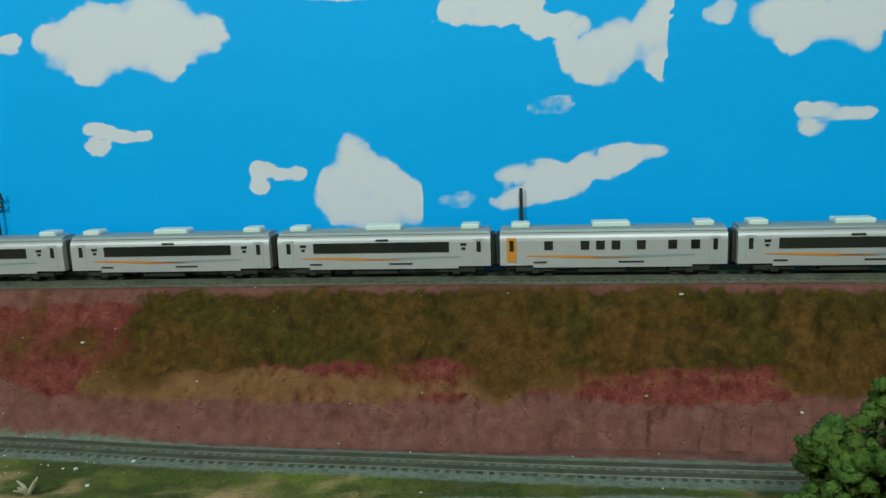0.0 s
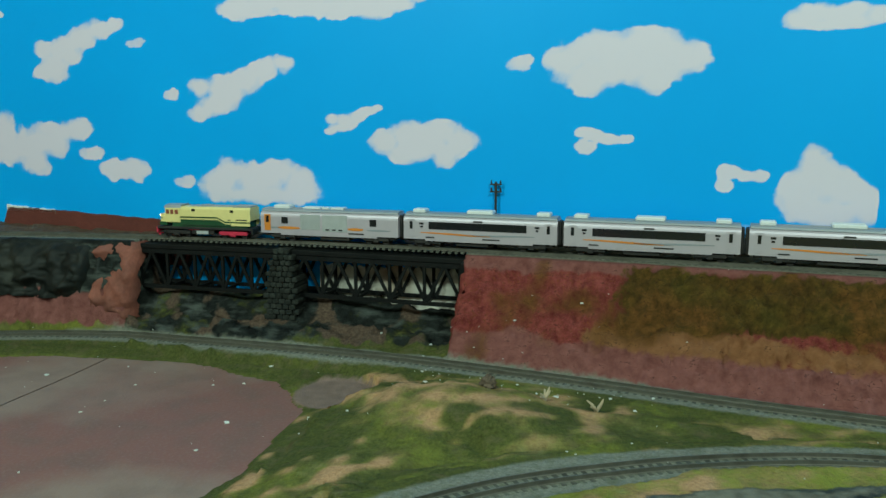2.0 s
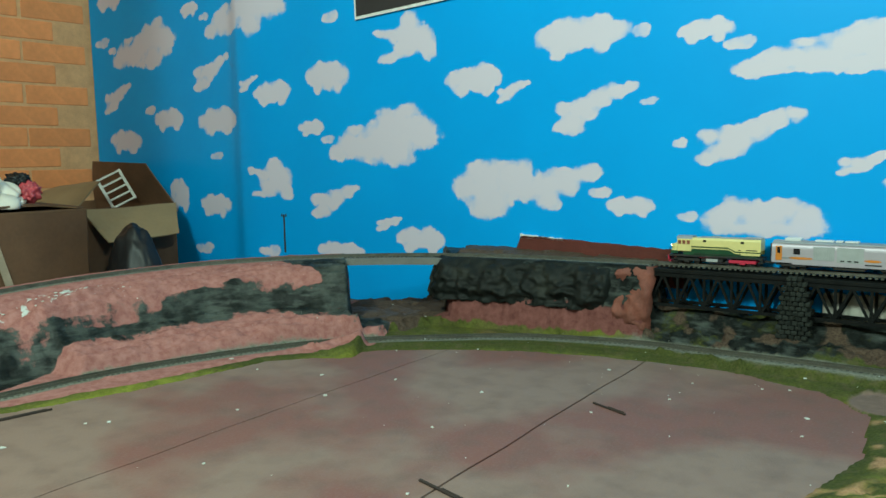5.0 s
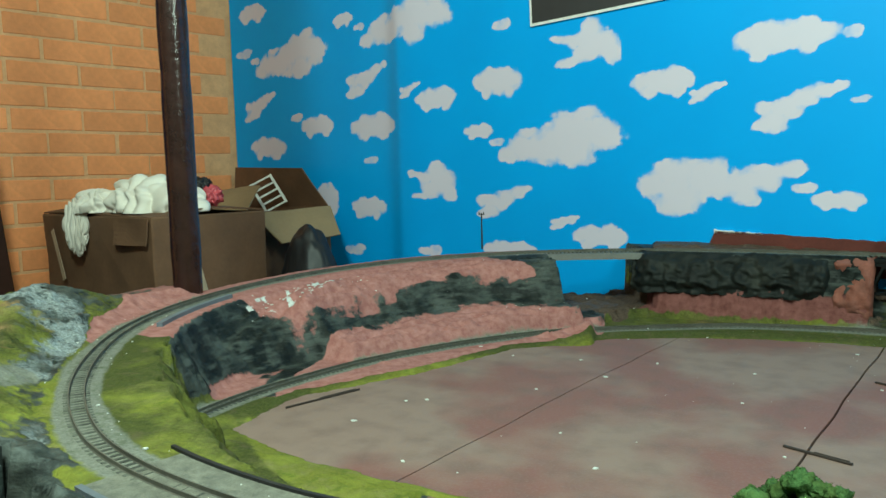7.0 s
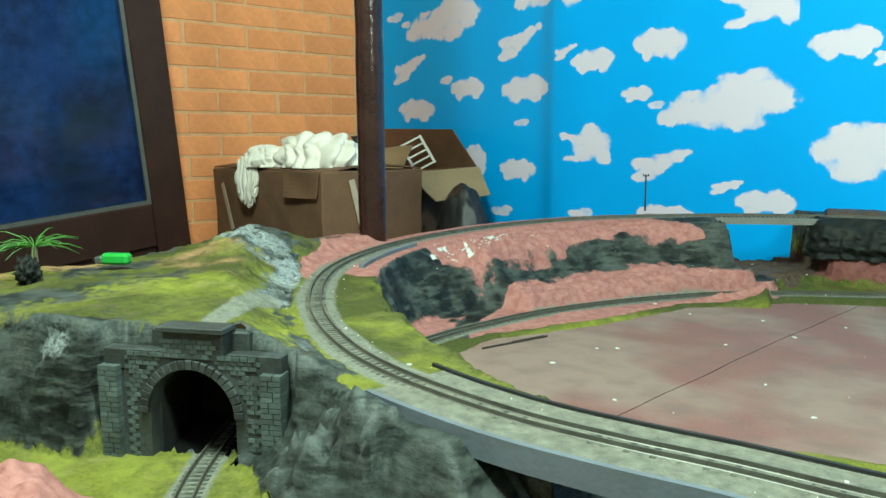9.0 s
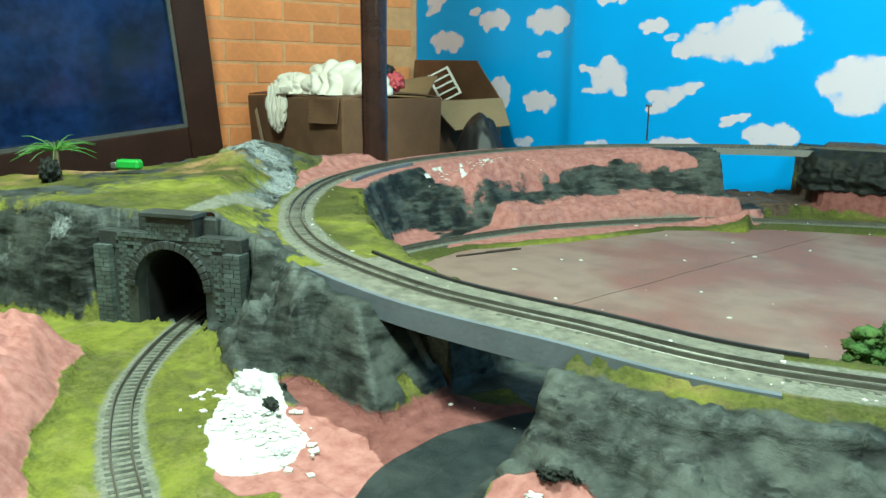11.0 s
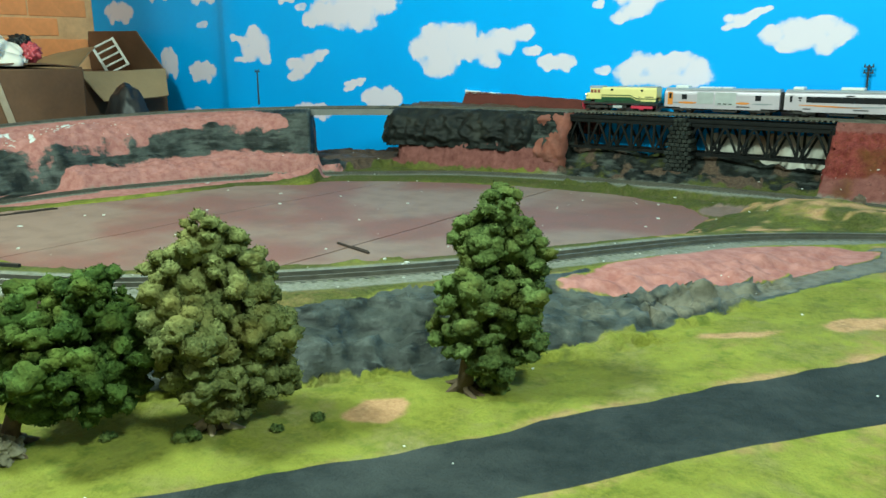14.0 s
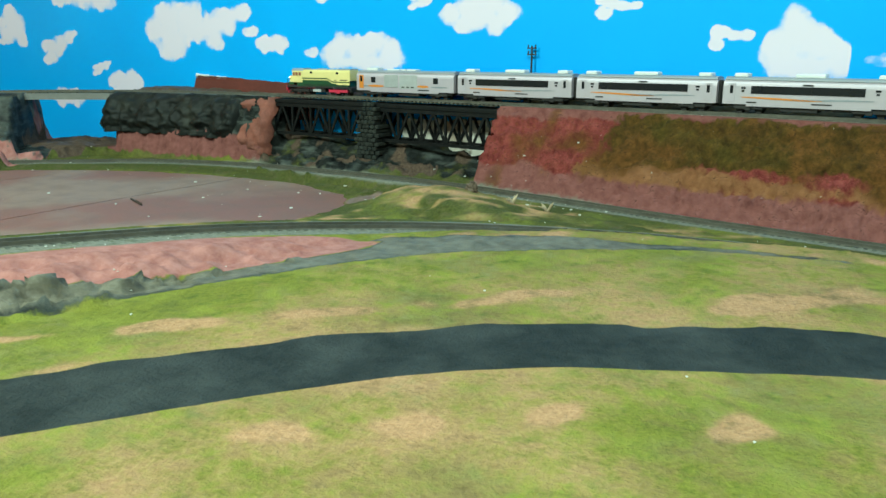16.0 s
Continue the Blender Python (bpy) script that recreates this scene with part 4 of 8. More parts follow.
def ground_material():
    m, n, l, b = nodes_of("painted_landscape")
    tex = n.new("ShaderNodeTexCoord")

    def noise_node(scale, detail=5):
        t = n.new("ShaderNodeTexNoise")
        t.inputs["Scale"].default_value, t.inputs["Detail"].default_value = scale, detail
        t.inputs["Roughness"].default_value = 0.62
        l.new(tex.outputs["Object"], t.inputs["Vector"])
        return t.outputs["Fac"]

    fine_n, mid_n, big_n, grit = noise_node(260), noise_node(70), noise_node(14), noise_node(700, 3)

    def channels(name):
        a = n.new("ShaderNodeAttribute")
        a.attribute_name = name
        s = n.new("ShaderNodeSeparateColor")
        l.new(a.outputs["Color"], s.inputs[0])
        return s.outputs

    def edge(weight, wobble=0.35, lo=0.46, hi=0.58):
        a = n.new("ShaderNodeMath")
        a.operation = "MULTIPLY_ADD"
        c = n.new("ShaderNodeMath")
        c.operation = "SUBTRACT"
        l.new(mid_n, c.inputs[0])
        c.inputs[1].default_value = 0.5
        l.new(c.outputs[0], a.inputs[0])
        a.inputs[1].default_value = wobble
        l.new(weight, a.inputs[2])
        r = n.new("ShaderNodeMapRange")
        r.interpolation_type = "SMOOTHSTEP"
        r.inputs["From Min"].default_value, r.inputs["From Max"].default_value = lo, hi
        l.new(a.outputs[0], r.inputs["Value"])
        return r.outputs[0]

    def two(c0, c1, fac, lo=0.3, hi=0.7):
        r = n.new("ShaderNodeMapRange")
        r.inputs["From Min"].default_value, r.inputs["From Max"].default_value = lo, hi
        l.new(fac, r.inputs["Value"])
        x = n.new("ShaderNodeMix")
        x.data_type = "RGBA"
        l.new(r.outputs[0], x.inputs["Factor"])
        for key, c in (("A", c0), ("B", c1)):
            if isinstance(c, tuple):
                x.inputs[key].default_value = (*c, 1)
            else:
                l.new(c, x.inputs[key])
        return x.outputs["Result"]

    def over(base, top, fac):
        x = n.new("ShaderNodeMix")
        x.data_type = "RGBA"
        l.new(fac, x.inputs["Factor"])
        l.new(base, x.inputs["A"])
        l.new(top, x.inputs["B"])
        return x.outputs["Result"]

    pa, pb, pc, pd = channels("paint_a"), channels("paint_b"), channels("paint_c"), channels("paint_d")
    pe, pf = channels("paint_e"), channels("paint_f")
    c_grass = two(two((0.112, 0.118, 0.016), (0.212, 0.216, 0.036), fine_n, 0.28, 0.72), two((0.245, 0.205, 0.095), (0.145, 0.148, 0.036), mid_n, 0.38, 0.62), big_n, 0.46, 0.70)
    tone, blotch = noise_node(22, 3), noise_node(46, 4)
    c_grass = two(c_grass, two((0.245, 0.240, 0.042), (0.180, 0.205, 0.032), fine_n), tone, 0.46, 0.62)
    c_grass = two(c_grass, (0.085, 0.112, 0.016), blotch, 0.54, 0.74)
    c_grass = two(c_grass, (0.055, 0.070, 0.012), grit, 0.58, 0.95)
    c_sand = two(two((0.34, 0.185, 0.095), (0.50, 0.285, 0.155), fine_n), (0.24, 0.145, 0.070), mid_n, 0.52, 0.76)
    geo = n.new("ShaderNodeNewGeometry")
    # convex ridges, broken up by fine noise
    ridge = n.new("ShaderNodeMath")
    ridge.operation = "MULTIPLY_ADD"
    l.new(fine_n, ridge.inputs[0])
    ridge.inputs[1].default_value = 0.16
    l.new(geo.outputs["Pointiness"], ridge.inputs[2])
    mp = n.new("ShaderNodeMapping")
    mp.inputs["Scale"].default_value = (8, 8, 32)
    l.new(tex.outputs["Object"], mp.inputs["Vector"])
    streak = n.new("ShaderNodeTexNoise")
    streak.inputs["Scale"].default_value, streak.inputs["Detail"].default_value = 3.0, 6
    l.new(mp.outputs["Vector"], streak.inputs["Vector"])
    c_rock = two(two((0.018, 0.023, 0.021), (0.056, 0.064, 0.059), mid_n, 0.30, 0.65), (0.080, 0.089, 0.080), big_n, 0.46, 0.68)
    c_rock = two((0.007, 0.009, 0.009), c_rock, streak.outputs["Fac"], 0.30, 0.52)
    # rock turns lighter grey on its convex ridges
    c_rock = two(c_rock, (0.13, 0.15, 0.142), ridge.outputs[0], 0.61, 0.76)
    c_pink = two(two((0.285, 0.108, 0.096), (0.40, 0.178, 0.160), mid_n, 0.36, 0.64), (0.46, 0.245, 0.22), fine_n, 0.58, 1.0)
    c_white = two(two((0.36, 0.37, 0.36), (0.66, 0.66, 0.64), fine_n), (0.22, 0.22, 0.21), mid_n, 0.60, 0.80)
    c_road = two(two(two((0.013, 0.018, 0.019), (0.026, 0.033, 0.034), mid_n), (0.044, 0.052, 0.052), big_n, 0.46, 0.70), (0.050, 0.058, 0.056), grit, 0.55, 0.90)
    c_red = two(two((0.105, 0.015, 0.014), (0.245, 0.052, 0.046), mid_n, 0.34, 0.66), two((0.060, 0.011, 0.008), (0.22, 0.065, 0.022), big_n), fine_n, 0.50, 0.72)
    c_red = two(c_red, (0.36, 0.13, 0.11), grit, 0.56, 0.86)
    c_olive = two(two(two((0.034, 0.018, 0.004), (0.098, 0.050, 0.010), mid_n, 0.34, 0.66), two((0.034, 0.024, 0.004), (0.086, 0.056, 0.010), mid_n, 0.34, 0.66), big_n, 0.44, 0.62), (0.012, 0.010, 0.002), fine_n, 0.50, 0.95)
    c_ball = two(two(two((0.13, 0.132, 0.110), (0.22, 0.218, 0.182), fine_n, 0.34, 0.66), (0.30, 0.295, 0.25), grit, 0.55, 0.8), (0.095, 0.104, 0.066), mid_n, 0.50, 0.72)
    c_soil = two((0.045, 0.028, 0.020), (0.125, 0.085, 0.062), fine_n)
    out = over(c_grass, c_sand, edge(pb[0], 0.5, 0.40, 0.72))
    out = over(out, two(two((0.036, 0.043, 0.011), (0.090, 0.097, 0.026), fine_n), (0.115, 0.092, 0.050), blotch, 0.52, 0.80), edge(pd[2], 0.6, 0.26, 0.86))
    out = over(out, c_red, edge(pc[0]))
    out = over(out, two((0.135, 0.045, 0.040), (0.235, 0.090, 0.080), mid_n), edge(pe[0], 0.4, 0.40, 0.60))
    out = over(out, two((0.15, 0.060, 0.024), (0.25, 0.110, 0.052), mid_n), edge(pe[1], 0.7, 0.40, 0.70))
    out = over(out, c_olive, edge(pc[1], 0.9, 0.40, 0.64))
    out = over(out, two(two((0.062, 0.028, 0.006), (0.135, 0.056, 0.014), mid_n, 0.36, 0.64), (0.030, 0.016, 0.004), fine_n, 0.52, 0.90), edge(pe[2], 0.5, 0.35, 0.85))
    # thin dark lines paint the shade of crevices into the embankment colour
    cm = n.new("ShaderNodeMapping")
    cm.inputs["Scale"].default_value = (1, 1, 2.2)
    l.new(tex.outputs["Object"], cm.inputs["Vector"])
    ct = n.new("ShaderNodeTexNoise")
    ct.inputs["Scale"].default_value, ct.inputs["Detail"].default_value, ct.inputs["Roughness"].default_value = 26, 5, 0.6
    l.new(cm.outputs["Vector"], ct.inputs["Vector"])
    line = n.new("ShaderNodeMath")
    line.operation = "COMPARE"
    l.new(ct.outputs["Fac"], line.inputs[0])
    line.inputs[1].default_value, line.inputs[2].default_value = 0.5, 0.009
    gaps = n.new("ShaderNodeMapRange")
    gaps.inputs["From Min"].default_value, gaps.inputs["From Max"].default_value, gaps.inputs["To Max"].default_value = 0.48, 0.60, 0.65
    l.new(mid_n, gaps.inputs["Value"])
    crevice_shade = n.new("ShaderNodeMath")
    crevice_shade.operation = "MULTIPLY"
    l.new(line.outputs[0], crevice_shade.inputs[0])
    l.new(gaps.outputs[0], crevice_shade.inputs[1])
    shaded_crevice = n.new("ShaderNodeMix")
    shaded_crevice.data_type = "RGBA"
    l.new(crevice_shade.outputs[0], shaded_crevice.inputs["Factor"])
    l.new(out, shaded_crevice.inputs["A"])
    shaded_crevice.inputs["B"].default_value = (0.020, 0.009, 0.006, 1)
    out = over(out, shaded_crevice.outputs["Result"], edge(pc[0], 0.2))
    out = over(out, c_pink, edge(pa[2], 0.3))
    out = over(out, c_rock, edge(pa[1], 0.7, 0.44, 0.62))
    out = over(out, two(two((0.13, 0.15, 0.15), (0.34, 0.37, 0.37), fine_n, 0.36, 0.64), (0.030, 0.038, 0.036), mid_n, 0.50, 0.66), edge(pf[1], 0.9, 0.46, 0.66))
    out = over(out, two(two((0.004, 0.005, 0.005), (0.018, 0.022, 0.020), mid_n, 0.34, 0.66), (0.070, 0.080, 0.073), streak.outputs["Fac"], 0.50, 0.70), edge(pf[0], 0.5, 0.44, 0.64))
    out = over(out, two((0.095, 0.087, 0.066), (0.165, 0.153, 0.118), mid_n, 0.36, 0.64), edge(pf[2], 0.5, 0.40, 0.64))
    out = over(out, c_soil, edge(pd[0]))
    out = over(out, two((0.165, 0.112, 0.093), (0.235, 0.155, 0.130), mid_n), edge(pd[1], 0.15))
    out = over(out, c_ball, edge(pc[2], 0.4, 0.4, 0.6))
    out = over(out, c_road, edge(pb[2], 0.1))
    out = over(out, c_white, edge(pb[1], 0.6, 0.48, 0.56))
    l.new(out, b.inputs["Base Color"])
    gloss = n.new("ShaderNodeMapRange")
    l.new(edge(pa[1]), gloss.inputs["Value"])
    gloss.inputs["To Min"].default_value, gloss.inputs["To Max"].default_value = 0.85, 0.5
    l.new(gloss.outputs[0], b.inputs["Roughness"])
    b.inputs["Specular IOR Level"].default_value = 0.14
    def scaled(value, mask, lo, hi):
        r = n.new("ShaderNodeMapRange")
        l.new(mask, r.inputs["Value"])
        r.inputs["To Min"].default_value, r.inputs["To Max"].default_value = lo, hi
        q = n.new("ShaderNodeMath")
        q.operation = "MULTIPLY"
        l.new(value, q.inputs[0])
        l.new(r.outputs[0], q.inputs[1])
        return q.outputs[0]

    soft = scaled(scaled(fine_n, edge(pa[2], 0.3), 1.0, 0.12), edge(pa[1]), 1.0, 0.35)
    bump, bump2, bump3 = n.new("ShaderNodeBump"), n.new("ShaderNodeBump"), n.new("ShaderNodeBump")
    bump.inputs["Distance"].default_value, bump.inputs["Strength"].default_value = 0.004, 0.6
    bump2.inputs["Distance"].default_value, bump2.inputs["Strength"].default_value = 0.0008, 0.4
    bump3.inputs["Distance"].default_value, bump3.inputs["Strength"].default_value = 0.0035, 0.8
    l.new(soft, bump.inputs["Height"])
    l.new(scaled(streak.outputs["Fac"], edge(pa[1]), 0.0, 1.0), bump3.inputs["Height"])
    l.new(grit, bump2.inputs["Height"])
    l.new(bump3.outputs["Normal"], bump.inputs["Normal"])
    l.new(bump.outputs["Normal"], bump2.inputs["Normal"])
    l.new(bump2.outputs["Normal"], b.inputs["Normal"])
    return m


me.materials.append(ground_material())
ground = new("ground", me)
tagged(ground, "modelled landscape of grass, painted rock and pink plaster", "ground", kind="structure")


def ground_z(x, y):
    j, i = int(round((x - X0) / STEP)), int(round((y - Y0) / STEP))
    return float(height[min(max(i, 0), ny - 1), min(max(j, 0), nx - 1)])


# ---- flat boards inside the loop ----
def board_material():
    m, n, l, b = nodes_of("stained_board")
    tex = n.new("ShaderNodeTexCoord")
    t = [n.new("ShaderNodeTexNoise") for _ in range(3)]
    for node, s in zip(t, (3.2, 22, 240)):
        node.inputs["Scale"].default_value, node.inputs["Detail"].default_value = s, 6
        l.new(tex.outputs["Object"], node.inputs["Vector"])
    col = None
    for node, lo, hi, c in ((t[0], 0.45, 0.56, (0.195, 0.062, 0.052)), (t[1], 0.45, 0.8, (0.14, 0.084, 0.069)), (t[2], 0.5, 0.9, (0.24, 0.162, 0.135))):
        r = n.new("ShaderNodeMapRange")
        r.inputs["From Min"].default_value, r.inputs["From Max"].default_value, r.inputs["To Max"].default_value = lo, hi, 0.75
        l.new(node.outputs["Fac"], r.inputs["Value"])
        x = n.new("ShaderNodeMix")
        x.data_type = "RGBA"
        l.new(r.outputs[0], x.inputs["Factor"])
        if col is None:
            x.inputs["A"].default_value = (0.245, 0.158, 0.128, 1)
        else:
            l.new(col, x.inputs["A"])
        x.inputs["B"].default_value = (*c, 1)
        col = x.outputs["Result"]
    l.new(col, b.inputs["Base Color"])
    b.inputs["Roughness"].default_value = 0.62
    bn = n.new("ShaderNodeBump")
    bn.inputs["Distance"].default_value, bn.inputs["Strength"].default_value = 0.001, 0.5
    l.new(t[2].outputs["Fac"], bn.inputs["Height"])
    l.new(bn.outputs["Normal"], b.inputs["Normal"])
    return m


M_BOARD = board_material()
baseboard = thing("baseboard", Matrix(), "flat stained brownish boards with open joints", "board", kind="structure")


def seam(y, k):
    """The joints between the boards wander a little."""
    return (-1.105 if k == 0 else -1.475) + 0.006 * math.sin(4 * y + k) + 0.001 * math.sin(31 * y + 2 * k) + (0.045 * max(0, y - 0.45) if k == 0 else 0.06 * max(0, y - 0.2))


def board_panel(left, right):
    bm = bmesh.new()
    rows = []
    for y in np.linspace(-0.33, 0.82, 90):
        a, c = left(y), right(y)
        rows.append([[bm.verts.new((a, y, z)), bm.verts.new((c, y, z))] for z in (0.0, -0.008)])
    for r0, r1 in zip(rows, rows[1:]):
        bm.faces.new((r0[0][0], r0[0][1], r1[0][1], r1[0][0]))
        bm.faces.new((r0[1][0], r1[1][0], r1[1][1], r0[1][1]))
        bm.faces.new((r0[0][0], r1[0][0], r1[1][0], r0[1][0]))
        bm.faces.new((r0[0][1], r0[1][1], r1[1][1], r1[0][1]))
    return part("board", bm, M_BOARD, baseboard)


board_panel(lambda y: -1.95, lambda y: seam(y, 1) - 0.0012)
board_panel(lambda y: seam(y, 1) + 0.0008, lambda y: seam(y, 0) - 0.0016)
board_panel(lambda y: seam(y, 0) + 0.0016, lambda y: -0.64)

# ---- the room ----
FLOOR_Z, CEIL_Z = -0.45, 2.35
WA = math.atan(0.091)
wall_m = Matrix.Translation((-0.247, 0.905, 0)) @ Matrix.Rotation(-WA, 4, "Z")    # u along the back wall, v out of the room


def wall_box(name, u0, u1, v0, v1, z0, z1, material, label):
    ob = part(name, boxes([(((u0 + u1) / 2, (v0 + v1) / 2, (z0 + z1) / 2), (u1 - u0, v1 - v0, z1 - z0))]), material, None)
    ob.matrix_world = wall_m
    return tagged(ob, label, "wall", kind="structure")


wall_box("wall_north", -3.245, 2.6, 0.004, 0.14, FLOOR_Z, CEIL_Z, M_WALL, "plain plastered wall behind the sky wallpaper")
wall_box("wall_east", 2.6, 2.74, -3.6, 0.14, FLOOR_Z, CEIL_Z, M_WALL, "plain plastered room wall")
wall_box("wall_south", -3.245, 2.6, -3.6, -3.46, FLOOR_Z, CEIL_Z, M_WALL, "plain plastered room wall")
ob = wall_box("floor", -3.385, 2.74, -3.6, 0.14, FLOOR_Z - 0.1, FLOOR_Z, M_FLOOR, "grey room floor")
tagged(ob, category="floor")
ob = wall_box("ceiling", -3.385, 2.74, -3.6, 0.14, CEIL_Z, CEIL_Z + 0.1, M_CEIL, "plain white ceiling")
tagged(ob, category="ceiling")

# brick wall on the west side
WEST_U = -3.245
wall_west = wall_box("wall_west", WEST_U - 0.14, WEST_U - 0.006, -3.6, 0.14, FLOOR_Z, CEIL_Z, M_MORTAR, "orange brick wall with pale joints")

# sky wallpaper with printed clouds
# where a bulge is added to the paper to give a dark upright band
BAND_BULGE = -2.28
# the printed cloud shapes: puffs (x, z, half width, half height) in a unit box
CLOUD_SHAPES = {
    "bean": ((-0.70, 0.12, 0.30, 0.46), (-0.46, -0.48, 0.22, 0.44), (-0.32, 0.42, 0.34, 0.48), (0.08, 0.16, 0.42, 0.52), (0.34, 0.52, 0.32, 0.44), (0.68, 0.08, 0.32, 0.50), (0.46, -0.52, 0.20, 0.42), (0.0, -0.16, 0.66, 0.42)),
    "zig": ((-0.70, 0.12, 0.24, 0.30), (-0.30, 0.06, 0.34, 0.40), (0.12, 0.30, 0.32, 0.40), (0.50, 0.62, 0.28, 0.32), (0.84, 0.76, 0.18, 0.20), (-0.76, -0.72, 0.22, 0.26), (-0.42, -0.50, 0.34, 0.34), (-0.1, -0.15, 0.2, 0.3)),
    "rise": ((-0.86, -0.52, 0.18, 0.28), (-0.58, -0.20, 0.26, 0.42), (-0.26, -0.38, 0.28, 0.40), (0.30, 0.22, 0.38, 0.66), (0.66, -0.02, 0.32, 0.50), (0.26, -0.58, 0.26, 0.40), (0.04, 0.06, 0.32, 0.48), (0.46, 0.80, 0.14, 0.18), (-0.45, 0.3, 0.12, 0.16)),
    "tall": ((0.20, 0.52, 0.28, 0.46), (0.42, -0.06, 0.46, 0.54), (0.74, -0.52, 0.28, 0.40), (-0.18, 0.12, 0.28, 0.26), (-0.72, 0.36, 0.22, 0.16), (-0.42, -0.72, 0.38, 0.16), (0.04, -0.40, 0.36, 0.36), (-0.45, 0.25, 0.2, 0.14)),
    "arms": ((-0.76, 0.0, 0.24, 0.44), (-0.52, 0.50, 0.28, 0.46), (-0.46, -0.36, 0.28, 0.58), (-0.12, 0.44, 0.28, 0.46), (-0.02, -0.08, 0.30, 0.36), (0.28, 0.08, 0.22, 0.36), (0.34, -0.46, 0.16, 0.30), (0.60, 0.50, 0.26, 0.22), (0.84, 0.52, 0.17, 0.30), (0.52, 0.14, 0.26, 0.30), (-0.62, -0.82, 0.10, 0.20)),
    "flat": ((-0.70, -0.20, 0.28, 0.66), (-0.46, 0.34, 0.28, 0.60), (-0.02, 0.10, 0.38, 0.66), (0.32, 0.44, 0.32, 0.52), (0.70, -0.12, 0.28, 0.70), (0.0, -0.60, 0.84, 0.36)),
    "hook": ((-0.60, -0.52, 0.32, 0.46), (-0.72, 0.46, 0.22, 0.40), (-0.32, 0.36, 0.34, 0.42), (0.22, 0.04, 0.40, 0.34), (0.70, 0.06, 0.30, 0.38)),
    "mound": ((-0.52, -0.10, 0.38, 0.46), (-0.22, 0.56, 0.32, 0.40), (0.12, 0.18, 0.38, 0.48), (0.46, -0.10, 0.38, 0.42), (0.76, -0.52, 0.24, 0.38), (-0.22, -0.50, 0.56, 0.38), (0.30, -0.62, 0.46, 0.32)),
    "seam": ((0.90, 0.62, 0.30, 0.60), (0.62, 0.12, 0.34, 0.40), (0.84, -0.52, 0.24, 0.40), (0.22, -0.10, 0.28, 0.38), (-0.30, -0.40, 0.46, 0.38), (-0.76, -0.22, 0.22, 0.38), (-0.30, -0.76, 0.28, 0.18), (0.0, -0.10, 0.36, 0.28)),
    "puff": ((-0.45, -0.05, 0.46, 0.60), (0.30, 0.25, 0.52, 0.58), (0.20, -0.42, 0.40, 0.40)),
    "veil": ((-0.45, -0.05, 0.46, 0.60), (0.30, 0.25, 0.52, 0.58), (0.20, -0.42, 0.40, 0.40)),
}
